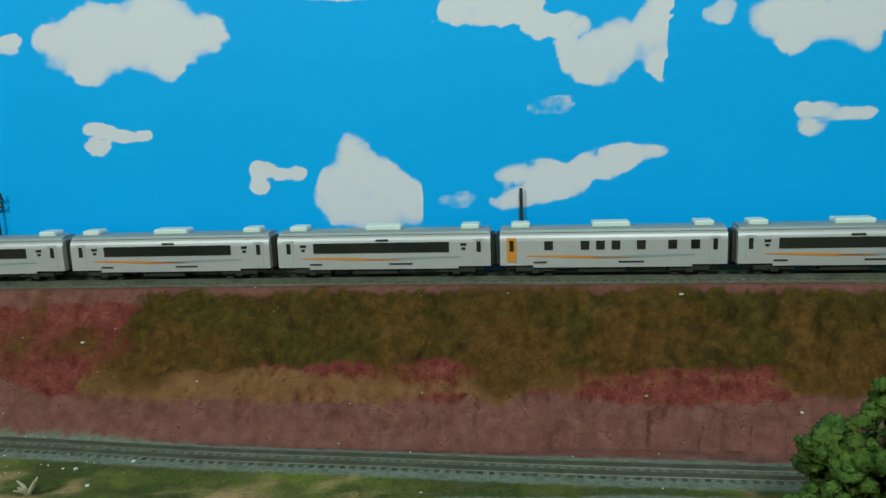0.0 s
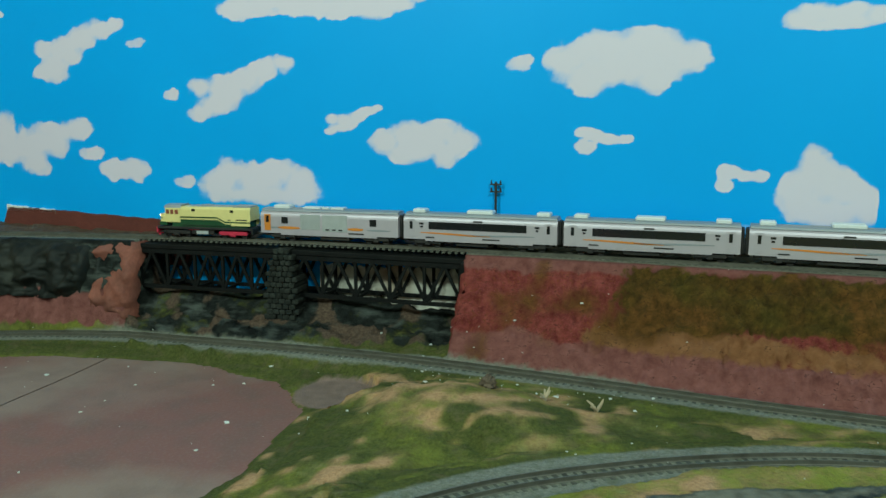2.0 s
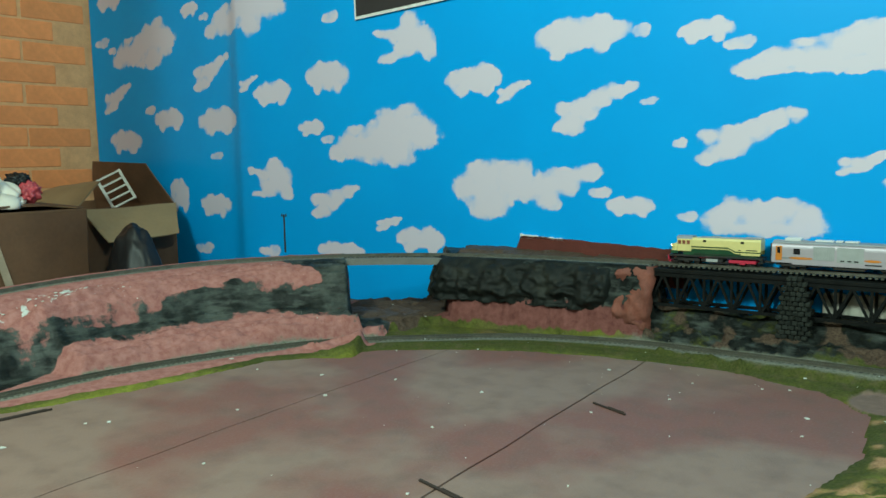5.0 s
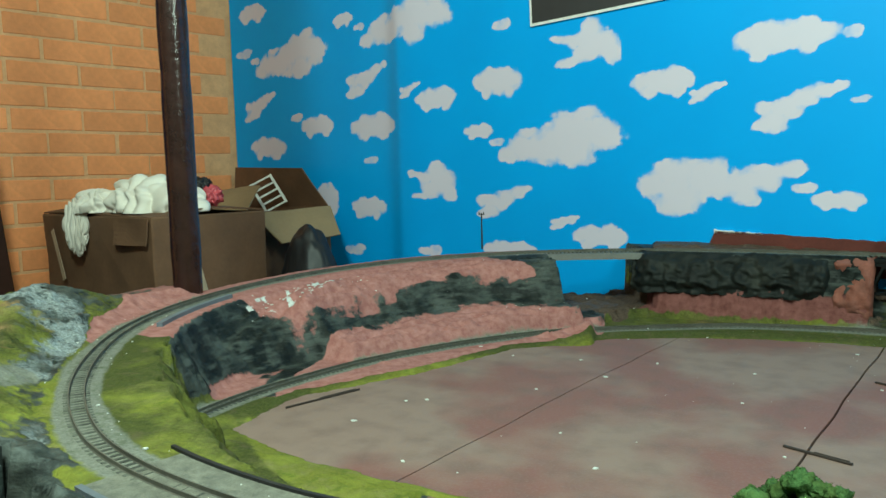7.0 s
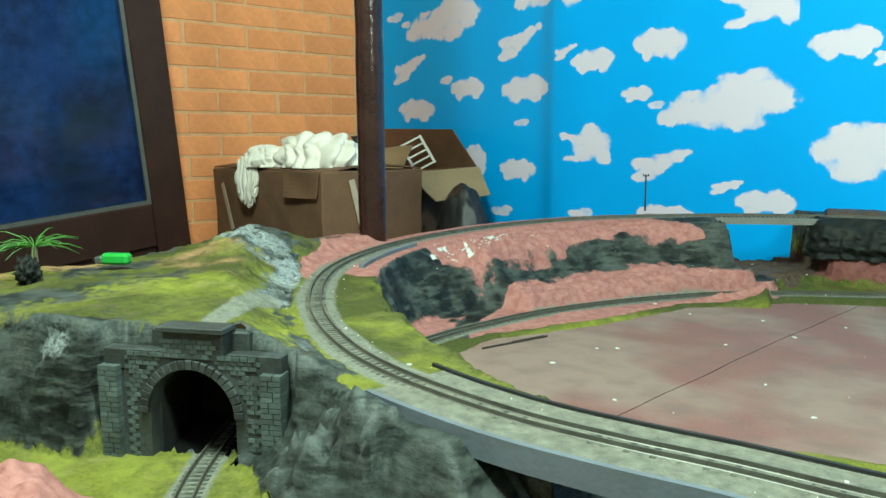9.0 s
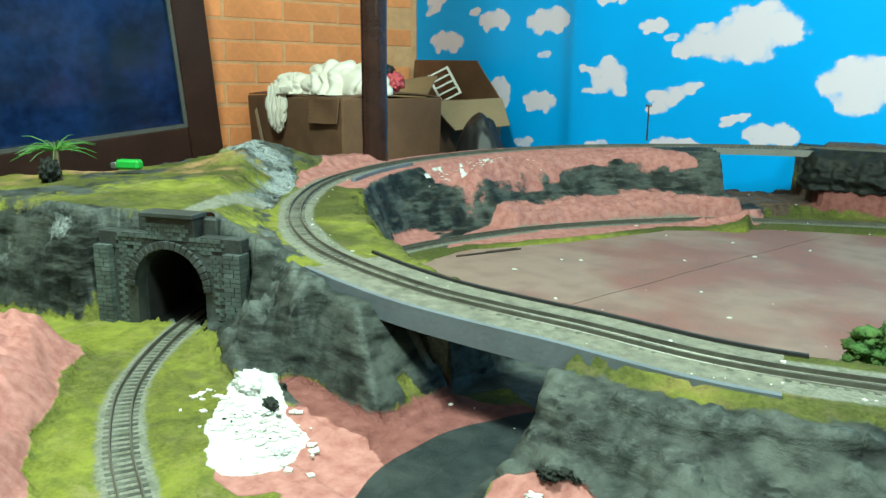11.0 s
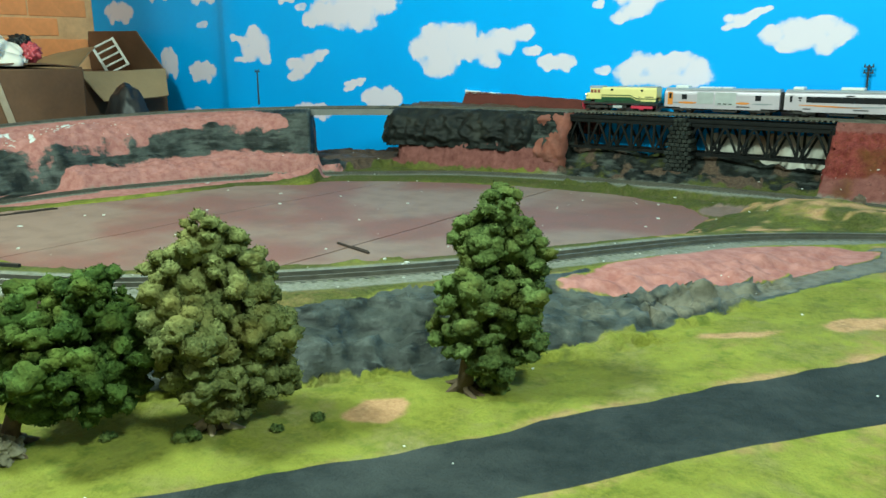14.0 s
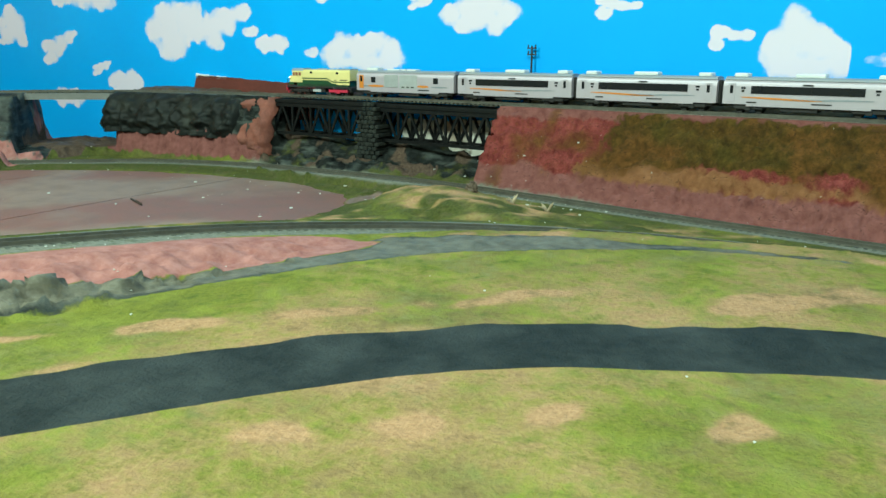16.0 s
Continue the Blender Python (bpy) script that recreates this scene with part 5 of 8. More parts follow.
# where each shape is printed: along the wall, height, half width, half height
CLOUDS = {
    "bean": ((-3.029, 0.458, 0.113, 0.049), (-2.569, 0.883, 0.05, 0.026), (-2.728, 0.526, 0.093, 0.041), (-2.43, 0.508, 0.117, 0.047),
        (-2.472, 0.233, 0.09, 0.043), (-2.684, 0.263, 0.058, 0.062), (-2.137, 0.58, 0.077, 0.039), (-1.903, 0.609, 0.087, 0.049),
        (-1.977, 0.47, 0.056, 0.025), (-1.384, 0.561, 0.086, 0.04), (-3.095, 0.981, 0.088, 0.039), (-1.093, 0.631, 0.112, 0.048),
        (-0.817, 0.613, 0.056, 0.026), (-1.564, 0.163, 0.086, 0.039), (-1.869, 0.113, 0.098, 0.032), (-0.972, 0.265, 0.057, 0.023),
        (-0.408, 0.317, 0.085, 0.038), (-0.751, 0.166, 0.057, 0.027), (-0.392, 0.166, 0.044, 0.021), (-0.109, 0.432, 0.11, 0.047),
        (-0.503, 0.524, 0.085, 0.019), (0.378, 0.429, 0.038, 0.016), (0.668, 0.428, 0.085, 0.04),),
    "zig": ((-3.071, 0.62, 0.105, 0.055), (-2.461, 0.668, 0.106, 0.058), (-2.241, 0.616, 0.045, 0.025), (-1.891, 0.257, 0.108, 0.05),
        (-1.27, 0.526, 0.048, 0.025), (-1.06, 0.476, 0.107, 0.056), (-1.678, 0.201, 0.05, 0.022), (-0.729, 0.404, 0.102, 0.052),
        (-0.522, 0.353, 0.05, 0.023), (0.403, 0.267, 0.097, 0.036),),
    "rise": ((-2.865, 0.8, 0.216, 0.086), (-1.699, 0.436, 0.206, 0.08), (-2.275, 0.841, 0.204, 0.078), (-0.544, 0.558, 0.207, 0.051),),
    "puff": ((-3.155, 0.836, 0.06, 0.024), (-3.085, 0.801, 0.034, 0.019), (-2.486, 0.851, 0.031, 0.017), (-2.843, 0.567, 0.041, 0.021),
        (-2.45, 0.398, 0.041, 0.018), (-1.883, 0.774, 0.042, 0.021), (-1.907, 0.436, 0.035, 0.015), (-1.662, 0.21, 0.033, 0.016),
        (-0.948, 0.629, 0.027, 0.018), (-0.749, 0.583, 0.035, 0.018), (-0.862, 0.397, 0.021, 0.014), (-1.041, 0.294, 0.035, 0.016),
        (-2.17, 0.099, 0.056, 0.024), (-2.543, 0.087, 0.065, 0.024), (-0.93, 0.485, 0.025, 0.01), (-0.844, 0.249, 0.026, 0.014),
        (-0.253, 0.435, 0.024, 0.016), (0.553, 0.437, 0.021, 0.016),),
    "tall": ((-2.163, 0.325, 0.1, 0.068), (-1.61, 0.686, 0.116, 0.065),), "arms": ((-1.245, 0.303, 0.205, 0.068),),
    "flat": ((-0.699, 0.252, 0.113, 0.039), (0.162, 0.485, 0.066, 0.017), (-0.683, 0.531, 0.062, 0.014), (0.308, 0.455, 0.057, 0.023),),
    "hook": ((-0.131, 0.325, 0.044, 0.021), (0.058, 0.276, 0.035, 0.021), (0.677, 0.325, 0.044, 0.02),),
    "mound": ((0.163, 0.266, 0.063, 0.055),), "seam": ((0.438, 0.416, 0.064, 0.053),), "veil": ((-0.159, 0.197, 0.055, 0.014), (0.079, 0.202, 0.047, 0.012), (0.267, 0.243, 0.026, 0.012), (0.376, 0.345, 0.031, 0.014),),
}


def wallpaper():
    du = 0.0047
    u, z = np.meshgrid(np.arange(WEST_U + 0.002, 1.5, du), np.concatenate([np.arange(-0.02, 0.95, du), np.arange(0.953, 1.30, 0.03)]))
    w = np.zeros_like(u)
    jag = fbm(u, z, 0.030, 4, 121)
    jag2 = fbm(u, z, 0.030, 4, 131)
    rnd = random.Random(4)
    for kind, places in CLOUDS.items():
        for cu, cz, hw, hh in places:
            near = (np.abs(u - cu) < 1.5 * hw + 0.02) & (np.abs(z - cz) < 1.5 * hh + 0.02)
            if not near.any():
                continue
            amp = min(0.010, 0.16 * hh)
            x = (u[near] + amp * jag[near] - cu) / hw
            y = (z[near] + amp * jag2[near] - cz) / hh
            total = np.zeros_like(x)
            for px, py, rx, ry in CLOUD_SHAPES[kind]:
                rx, ry = rx * rnd.uniform(0.92, 1.08), ry * rnd.uniform(0.92, 1.08)
                total += np.maximum(0.05, np.hypot((x - px - rnd.uniform(-0.03, 0.03)) / rx, (y - py) / ry)) ** -5.0
            best = 1.0 - 0.5 * np.maximum(total, 1e-6) ** -0.2
            best = best + 0.13 * fbm(u[near], z[near], max(0.010, 0.42 * hh), 3, 21) - 0.012 * sstep(0.2, -0.8, y) * sstep(-0.2, 0.9, x)
            if kind in ("puff", "veil"):
                best = np.minimum(best - 0.02, 0.58 if kind == "puff" else 0.475)
            if kind in ("seam", "tall", "mound"):
                best = np.where(x > 0.98, 0.0, best)
            w[near] = np.maximum(w[near], best)
    me = bpy.data.meshes.new("wallpaper")
    h, wd = u.shape
    # added bulge, steep on its left flank, for the dark band
    bow = 0.022 * np.exp(-(np.where(u > BAND_BULGE, (u - BAND_BULGE) / 0.16, (u - BAND_BULGE) / 0.055)) ** 2) + 0.0006 * fbm(u, z, 0.4, 2, 8)
    co = np.stack([u, -0.0005 - bow, z], -1).reshape(-1, 3)
    qq = np.arange(h - 1)[:, None] * wd + np.arange(wd - 1)[None, :]
    f = np.stack([qq, qq + 1, qq + wd + 1, qq + wd], -1).reshape(-1, 4)
    me.from_pydata(co.tolist(), [], f.tolist())
    me.polygons.foreach_set("use_smooth", [True] * len(me.polygons))
    at = me.attributes.new("cloud", "FLOAT", "POINT")
    at.data.foreach_set("value", np.clip(w, 0, 1).ravel().astype(np.float32))
    m, n, l, b = nodes_of("sky_wallpaper")
    tex = n.new("ShaderNodeTexCoord")
    t1, t2 = n.new("ShaderNodeTexNoise"), n.new("ShaderNodeTexNoise")
    t1.inputs["Scale"].default_value, t1.inputs["Detail"].default_value = 60, 5
    t2.inputs["Scale"].default_value, t2.inputs["Detail"].default_value = 3, 3
    l.new(tex.outputs["Object"], t1.inputs["Vector"])
    l.new(tex.outputs["Object"], t2.inputs["Vector"])
    a = n.new("ShaderNodeAttribute")
    a.attribute_name = "cloud"
    s = n.new("ShaderNodeMath")
    s.operation = "MULTIPLY_ADD"
    l.new(t1.outputs["Fac"], s.inputs[0])
    s.inputs[1].default_value = 0.20
    l.new(a.outputs["Fac"], s.inputs[2])
    r = n.new("ShaderNodeMapRange")
    r.interpolation_type = "SMOOTHSTEP"
    r.inputs["From Min"].default_value, r.inputs["From Max"].default_value = 0.545, 0.640
    l.new(s.outputs[0], r.inputs["Value"])
    soft = n.new("ShaderNodeMapRange")
    soft.interpolation_type = "SMOOTHSTEP"
    soft.inputs["From Min"].default_value, soft.inputs["From Max"].default_value = 0.50, 0.80
    l.new(s.outputs[0], soft.inputs["Value"])
    t3, pick, both = n.new("ShaderNodeTexNoise"), n.new("ShaderNodeMapRange"), n.new("ShaderNodeMix")
    t3.inputs["Scale"].default_value, t3.inputs["Detail"].default_value = 17, 2
    l.new(tex.outputs["Object"], t3.inputs["Vector"])
    pick.inputs["From Min"].default_value, pick.inputs["From Max"].default_value, pick.inputs["To Max"].default_value = 0.42, 0.64, 0.85
    l.new(t3.outputs["Fac"], pick.inputs["Value"])
    l.new(pick.outputs[0], both.inputs["Factor"])
    l.new(r.outputs[0], both.inputs["A"])
    l.new(soft.outputs[0], both.inputs["B"])
    sky = n.new("ShaderNodeMix")
    sky.data_type = "RGBA"
    l.new(t2.outputs["Fac"], sky.inputs["Factor"])
    sky.inputs["A"].default_value, sky.inputs["B"].default_value = (0.0, 0.310, 0.80, 1), (0.0, 0.388, 0.92, 1)
    x = n.new("ShaderNodeMix")
    x.data_type = "RGBA"
    l.new(both.outputs["Result"], x.inputs["Factor"])
    l.new(sky.outputs["Result"], x.inputs["A"])
    x.inputs["B"].default_value = (0.66, 0.60, 0.72, 1)
    l.new(x.outputs["Result"], b.inputs["Base Color"])
    b.inputs["Roughness"].default_value = 0.42
    b.inputs["Specular IOR Level"].default_value = 0.14
    me.materials.append(m)
    ob = new("wallpaper", me)
    ob.matrix_world = wall_m
    return tagged(ob, "bright blue sky wallpaper printed with white clouds", "wallpaper", kind="structure")


wallpaper()


def wall_strip(name, outline, material, label, category):
    """A torn patch on the back wall, 3 mm thick."""
    bm = bmesh.new()
    f = bm.faces.new([bm.verts.new((u, -0.007, z)) for u, z in outline])
    g = bmesh.ops.extrude_face_region(bm, geom=[f])
    for v in g["geom"]:
        if isinstance(v, bmesh.types.BMVert):
            v.co.y = -0.0005
    bmesh.ops.recalc_face_normals(bm, faces=bm.faces)
    ob = part(name, bm, material, None)
    ob.matrix_world = wall_m
    return tagged(ob, label, category)


rag = random.Random(9)


def ragged(u0, u1, z0, tops, n=40, amp=0.003):
    top = [(u, float(np.interp(u, *tops)) + rag.uniform(-amp, amp)) for u in np.linspace(u1, u0, n)]
    return [(u0, z0), (u1, z0)] + top


wall_strip("torn_wall_patch", ragged(-1.348, -0.842, 0.10, ([-1.348, -1.253, -1.247, -1.18, -0.90, -0.842], [0.142, 0.163, 0.192, 0.190, 0.180, 0.178]), 40, 0.0012), M_REDWALL, "dark red bare wall patch below torn wallpaper", "wall patch")
wall_strip("torn_paper_edge", ragged(-1.247, -1.13, 0.184, ([-1.247, -1.13], [0.1945, 0.1885]), 24, 0.0016), M_PAPERWHITE, "white torn edge of the wallpaper", "torn paper")
wall_strip("bare_plaster_strip", ragged(-0.30, 0.247, 0.12, ([-0.30, -0.265, -0.15, 0.247], [0.176, 0.190, 0.192, 0.196])), M_PLASTER, "stained white plaster strip with a torn edge", "wall patch")
wall_strip("bare_plaster_strip", ragged(-0.585, -0.335, 0.04, ([-0.585, -0.335], [0.118, 0.125])), M_PLASTER, "white plaster wall patch behind the bridge", "wall patch")


def paper_flap():
    """A torn lip of wallpaper that stands off the wall and casts a thin shade."""
    n = 16
    vs = []
    for k in range(n):
        f = k / (n - 1)
        u, z = -0.438 + 0.094 * f, 0.2065 - 0.0115 * f - 0.003 * math.sin(math.pi * f)
        out = 0.012 * math.sin(math.pi * f) ** 0.7 + 0.001
        vs += [(u, -0.001, z + 0.001), (u, -out, z - 0.0015), (u, -out, z - 0.0032), (u, -0.001, z - 0.002)]
    fs = [(4 * k + j, 4 * k + (j + 1) % 4, 4 * k + 4 + (j + 1) % 4, 4 * k + 4 + j) for k in range(n - 1) for j in range(4)]
    ob = mesh_part("paper_flap", vs, fs, M_FLAP, None)
    ob.matrix_world = wall_m
    return tagged(ob, "thin dark torn lip of the sky wallpaper", "torn paper")


paper_flap()
# dark poster high on the wall
poster = thing("poster", wall_m @ Matrix.Translation((-1.778, -0.006, 0.752)) @ Matrix.Rotation(radians(-1.5), 4, "Y"), "dark grey poster with a white border", "poster")
part("border", boxes([((0.35, 0, 0.22), (0.70, 0.003, 0.44))]), M_PAPERWHITE, poster)
part("sheet", boxes([((0.35, -0.002, 0.22), (0.684, 0.003, 0.424))]), M_POSTER, poster)

# iron post
post = thing("iron_post", pose(-2.222, 0.03, FLOOR_Z), "dark brown painted iron post beside the track", "post")
part("shaft", tube([(0, 0, z) for z in np.linspace(0, CEIL_Z - FLOOR_Z, 60)], [0.0285 + 0.0006 * math.sin(7.7 * k) + 0.0005 * math.sin(2.3 * k) for k in range(60)], 24), M_IRON, post, smooth=True)
part("base_collar", tube([(0, 0, 0), (0, 0, 0.012)], [0.05, 0.046], 24), M_IRON, post)


# ---- cardboard box with things in it ----
def sheet(name, corners, material, parent, label="", thick=0.004):
    """A stiff panel of cardboard through four corners, a little bowed."""
    a, b, c, d = (Vector(p) for p in corners)
    nrm = (b - a).cross(d - a).normalized()
    n = 7
    bm = bmesh.new()
    g = [[[None] * n for _ in range(n)] for _ in range(2)]
    for side in range(2):
        for i in range(n):
            for j in range(n):
                u, v = i / (n - 1), j / (n - 1)
                p = (a * (1 - u) + b * u) * (1 - v) + (d * (1 - u) + c * u) * v
                bow = 0.010 * math.sin(math.pi * u) * math.sin(math.pi * v * 0.8) + 0.004 * math.sin(5 * u + 3 * v)
                g[side][i][j] = bm.verts.new(p + nrm * (bow + side * thick))
    for i in range(n - 1):
        for j in range(n - 1):
            for side in range(2):
                bm.faces.new((g[side][i][j], g[side][i + 1][j], g[side][i + 1][j + 1], g[side][i][j + 1]))
    rim = [(i, 0) for i in range(n)] + [(n - 1, j) for j in range(1, n)] + [(i, n - 1) for i in range(n - 2, -1, -1)] + [(0, j) for j in range(n - 2, 0, -1)]
    for (i, j), (k, m) in zip(rim, rim[1:] + rim[:1]):
        bm.faces.new((g[0][i][j], g[0][k][m], g[1][k][m], g[1][i][j]))
    bmesh.ops.recalc_face_normals(bm, faces=bm.faces)
    return part(name, bm, material, parent, label)


def carton():
    m = Matrix.Translation((-2.772, 0.32, FLOOR_Z)) @ Matrix.Rotation(radians(-6), 4, "Z")
    h, w, d = 0.700, 0.72, 0.365
    box = thing("cardboard_box", m, "large brown cardboard box, dented and taped at a corner", "box")
    bm = boxes([((-w / 2, d / 2, h / 2), (w, d, h))], 0.004)
    bmesh.ops.subdivide_edges(bm, edges=[e for e in bm.edges if e.calc_length() > 0.2], cuts=9, use_grid_fill=True)
    for v in bm.verts:
        k = 0.007 * noise.fractal(v.co * 5.0, 0.9, 2.0, 3)
        v.co += Vector((k * 0.6, k, k * 0.4))
    part("body", bm, M_CARD, box)
    sheet("flap", ((-w, 0.002, h), (-0.002, 0.002, h), (-0.012, d * 0.46, h + 0.010), (-w + 0.01, d * 0.46, h + 0.012)), M_CARD, box)
    sheet("flap", ((-0.002, d - 0.002, h), (-w, d - 0.002, h), (-w + 0.01, d * 0.54, h + 0.014), (-0.012, d * 0.54, h + 0.012)), M_CARD, box)
    sheet("flap", ((-w * 0.30, -0.006, h - 0.004), (-0.004, -0.006, h - 0.004), (-0.012, -0.020, h - 0.075), (-w * 0.27, -0.020, h - 0.080)), M_CARD, box, "torn front flap folded down")
    # a strip of shiny tape that runs down the end, and one down the front
    bm = bmesh.new()
    add_box(bm, (0, 0, 0), (0.0016, 0.020, 0.30), Matrix.Translation((0.0095, d * 0.36, h - 0.17)) @ Matrix.Rotation(radians(14), 4, "X"))
    part("tape", bm, M_TAPE, box, "pale shiny packing tape")
    bm = bmesh.new()
    add_box(bm, (0, 0, 0), (0.022, 0.0016, 0.17), Matrix.Translation((-w + 0.12, -0.0095, h - 0.13)) @ Matrix.Rotation(radians(-24), 4, "Y"))
    part("tape", bm, M_TAPE, box, "pale shiny packing tape")
    # open box behind it
    m2 = Matrix.Translation((-2.868, 0.745, FLOOR_Z)) @ Matrix.Rotation(radians(-8), 4, "Z")
    ob = thing("open_box", m2, "open brown cardboard box with raised flaps", "box")
    w, d, h, t = 0.60, 0.31, 0.690, 0.005
    part("front_panel", boxes([((-w / 2, 0, h / 2), (w, t, h))]), M_CARD, ob)
    part("back_panel", boxes([((-w / 2, d, h / 2), (w, t, h))]), M_CARD, ob)
    part("side_panel", boxes([((0, d / 2, h / 2), (t, d, h))]), M_CARD, ob)
    part("side_panel", boxes([((-w, d / 2, h / 2), (t, d, h))]), M_CARD, ob)
    part("bottom_panel", boxes([((-w / 2, d / 2, 0.003), (w - 0.01, d - 0.01, 0.006))]), M_CARD, ob)
    sheet("flap", ((-w, d, h), (-0.002, d, h), (-0.065, d - 0.055, h + 0.138), (-w + 0.03, d - 0.01, h + 0.150)), M_CARD, ob, "raised back flap")
    sheet("flap", ((0.006, 0.0, h), (0.006, d, h + 0.002), (0.150, d - 0.07, h - 0.080), (0.135, 0.02, h - 0.095)), M_CARD_IN, ob, "pale flap folded outwards")
    sheet("flap", ((-w + 0.05, 0.0, h + 0.003), (-0.03, 0.0, h + 0.003), (-0.14, 0.13, h + 0.075), (-w + 0.16, 0.12, h + 0.060)), M_CARD_IN, ob, "creased flap folded inwards")
    return box


carton()


def cloth():
    """A crumpled sheet heaped on the box, a bunched end hanging over its front edge."""
    bm = bmesh.new()
    for centre, size, floor_z, seed in (((-2.985, 0.475, 0.262), (0.215, 0.125, 0.105), 0.2575, 2.0), ((-3.155, 0.400, 0.268), (0.080, 0.085, 0.060), 0.2575, 5.0), ((-3.185, 0.338, 0.215), (0.050, 0.030, 0.085), -1.0, 8.0)):
        g = bmesh.ops.create_icosphere(bm, subdivisions=6, radius=1.0)
        for v in g["verts"]:
            p = v.co.copy()
            bend = noise.noise(p * 1.3 + Vector((seed, 0, 0)))
            way = p.x * 1.6 + p.y * 1.1 + 0.9 * bend
            fold = abs(math.sin(4.6 * way + seed)) ** 0.7
            crease = abs(math.sin(9.0 * (p.y - 0.6 * p.x + 0.7 * bend) + 2 * seed))
            k = 0.80 + 0.17 * fold + 0.06 * crease + 0.14 * noise.noise(p * 2.2 + Vector((0, seed, 0)))
            v.co = Vector((p.x * size[0] * k, p.y * size[1] * k, p.z * size[2] * k)) + Vector(centre)
            v.co.z = max(v.co.z, floor_z)
    ob = part("cloth", bm, M_CLOTH, None, smooth=True)
    return tagged(ob, "crumpled white cloth heaped on a cardboard box", "cloth")


cloth()


def lump(name, centre, size, material, label, category, seed, level=3, amp=0.18, freq=3.0):
    bm = bmesh.new()
    bmesh.ops.create_icosphere(bm, subdivisions=level, radius=1.0)
    for v in bm.verts:
        k = 1 + amp * noise.fractal(v.co * freq + Vector((seed, seed * 2, 0)), 0.8, 2.0, 4)
        v.co = Vector((v.co.x * size[0] * k, v.co.y * size[1] * k, v.co.z * size[2] * k)) + Vector(centre)
    ob = part(name, bm, material, None, smooth=True)
    return tagged(ob, label, category)


lump("plastic_bag", (-2.63, 0.76, -0.130), (0.115, 0.085, 0.33), M_BAG, "black plastic bag standing beside an open box", "bag", 3.3, 5, 0.05, 2.6)
# a white frame and a printed wrapper lying in the boxes
toy = thing("toy_ladder", Matrix.Translation((-3.085, 1.01, 0.290)) @ Matrix.Rotation(radians(46), 4, "Z") @ Matrix.Rotation(radians(72), 4, "X") @ Matrix.Rotation(radians(-62), 4, "Z"), "white plastic toy ladder lying in an open box", "toy ladder")
part("rail", boxes([((0, -0.040, 0), (0.120, 0.010, 0.007))], 0.001), M_WHITE, toy)
part("rail", boxes([((0, 0.040, 0), (0.120, 0.010, 0.007))], 0.001), M_WHITE, toy)
for k in range(5):
    part("bar", boxes([((-0.056 + 0.028 * k, 0, 0), (0.007, 0.074, 0.005))], 0.001), M_WHITE, toy)
lump("red_wrapper", (-2.862, 0.585, 0.300), (0.040, 0.03, 0.030), mat("pink_wrapper", (0.55, 0.08, 0.10), 0.4, 0, 0.5, 40), "crumpled red and white wrapper", "wrapper", 7.7, 4, 0.4)
lump("dark_wrapper", (-2.895, 0.575, 0.335), (0.036, 0.03, 0.020), M_BAG, "crumpled black wrapper beside the cloth", "wrapper", 4.1, 4, 0.4)


# ---- leaning window frame ----
def leaning_frame():
    # local: x along the wall towards north, z up the panel
    turn = Matrix.Rotation(-WA + radians(90), 4, "Z") @ Matrix.Rotation(radians(5.0), 4, "X") @ Matrix.Rotation(radians(-6.5), 4, "Y")
    base = Matrix.Translation(Vector((-3.38, 0.102, 0.155)) - (turn @ Vector((-0.112, -0.01, 0.63)))) @ turn
    t = thing("window_frame", base, "dark wooden window frame with a dark pane leaning on brick", "window frame")
    w, h, r = 1.15, 2.0, 0.11
    part("stile", boxes([((-r / 2, 0, h / 2), (r, 0.045, h))], 0.004), M_FRAMEWOOD, t)
    part("stile", boxes([((-w + r / 2, 0, h / 2), (r, 0.045, h))], 0.004), M_FRAMEWOOD, t)
    part("rail", boxes([((-w / 2, 0, 0.55), (w - 2 * r, 0.043, 0.14))], 0.004), M_FRAMEWOOD, t)
    part("rail", boxes([((-w / 2, 0, h - r / 2), (w - 2 * r, 0.043, r))], 0.004), M_FRAMEWOOD, t)
    part("lower_panel", boxes([((-w / 2, 0.005, 0.24), (w - 2 * r, 0.02, 0.48))], 0.003), M_FRAMEWOOD, t)
    part("pane", boxes([((-w / 2, 0.006, 1.255), (w - 2 * r, 0.006, 1.27))]), M_PANE, t, "dark blue reflecting glass")
    part("bead", boxes([((-r - 0.006, -0.012, 1.255), (0.012, 0.012, 1.27)), ((-w / 2, -0.012, 0.626), (w - 2 * r - 0.024, 0.012, 0.012))]), mat("grey_bead", (0.085, 0.085, 0.08), 0.5), t, "grey glazing bead")


leaning_frame()

# ---- table under the landscape ----
table = thing("layout_table", Matrix.Translation((0, 0, FLOOR_Z)), "wooden table that carries the model landscape", "table")
part("tabletop", boxes([((-0.8, -0.08, 0.33), (3.5, 2.3, 0.04))]), M_WOOD, table)
for lx in (-2.4, -0.8, 0.85):
    for ly in (-1.1, 0.85):
        part("leg", boxes([((lx, ly, 0.155), (0.06, 0.06, 0.31))], 0.003), M_WOOD, table)
part("apron", boxes([((-0.8, -1.26, 0.345), (3.62, 0.02, 0.16))]), M_WOOD, table)
part("apron", boxes([((1.01, -0.08, 0.345), (0.02, 2.3, 0.16))]), M_WOOD, table)

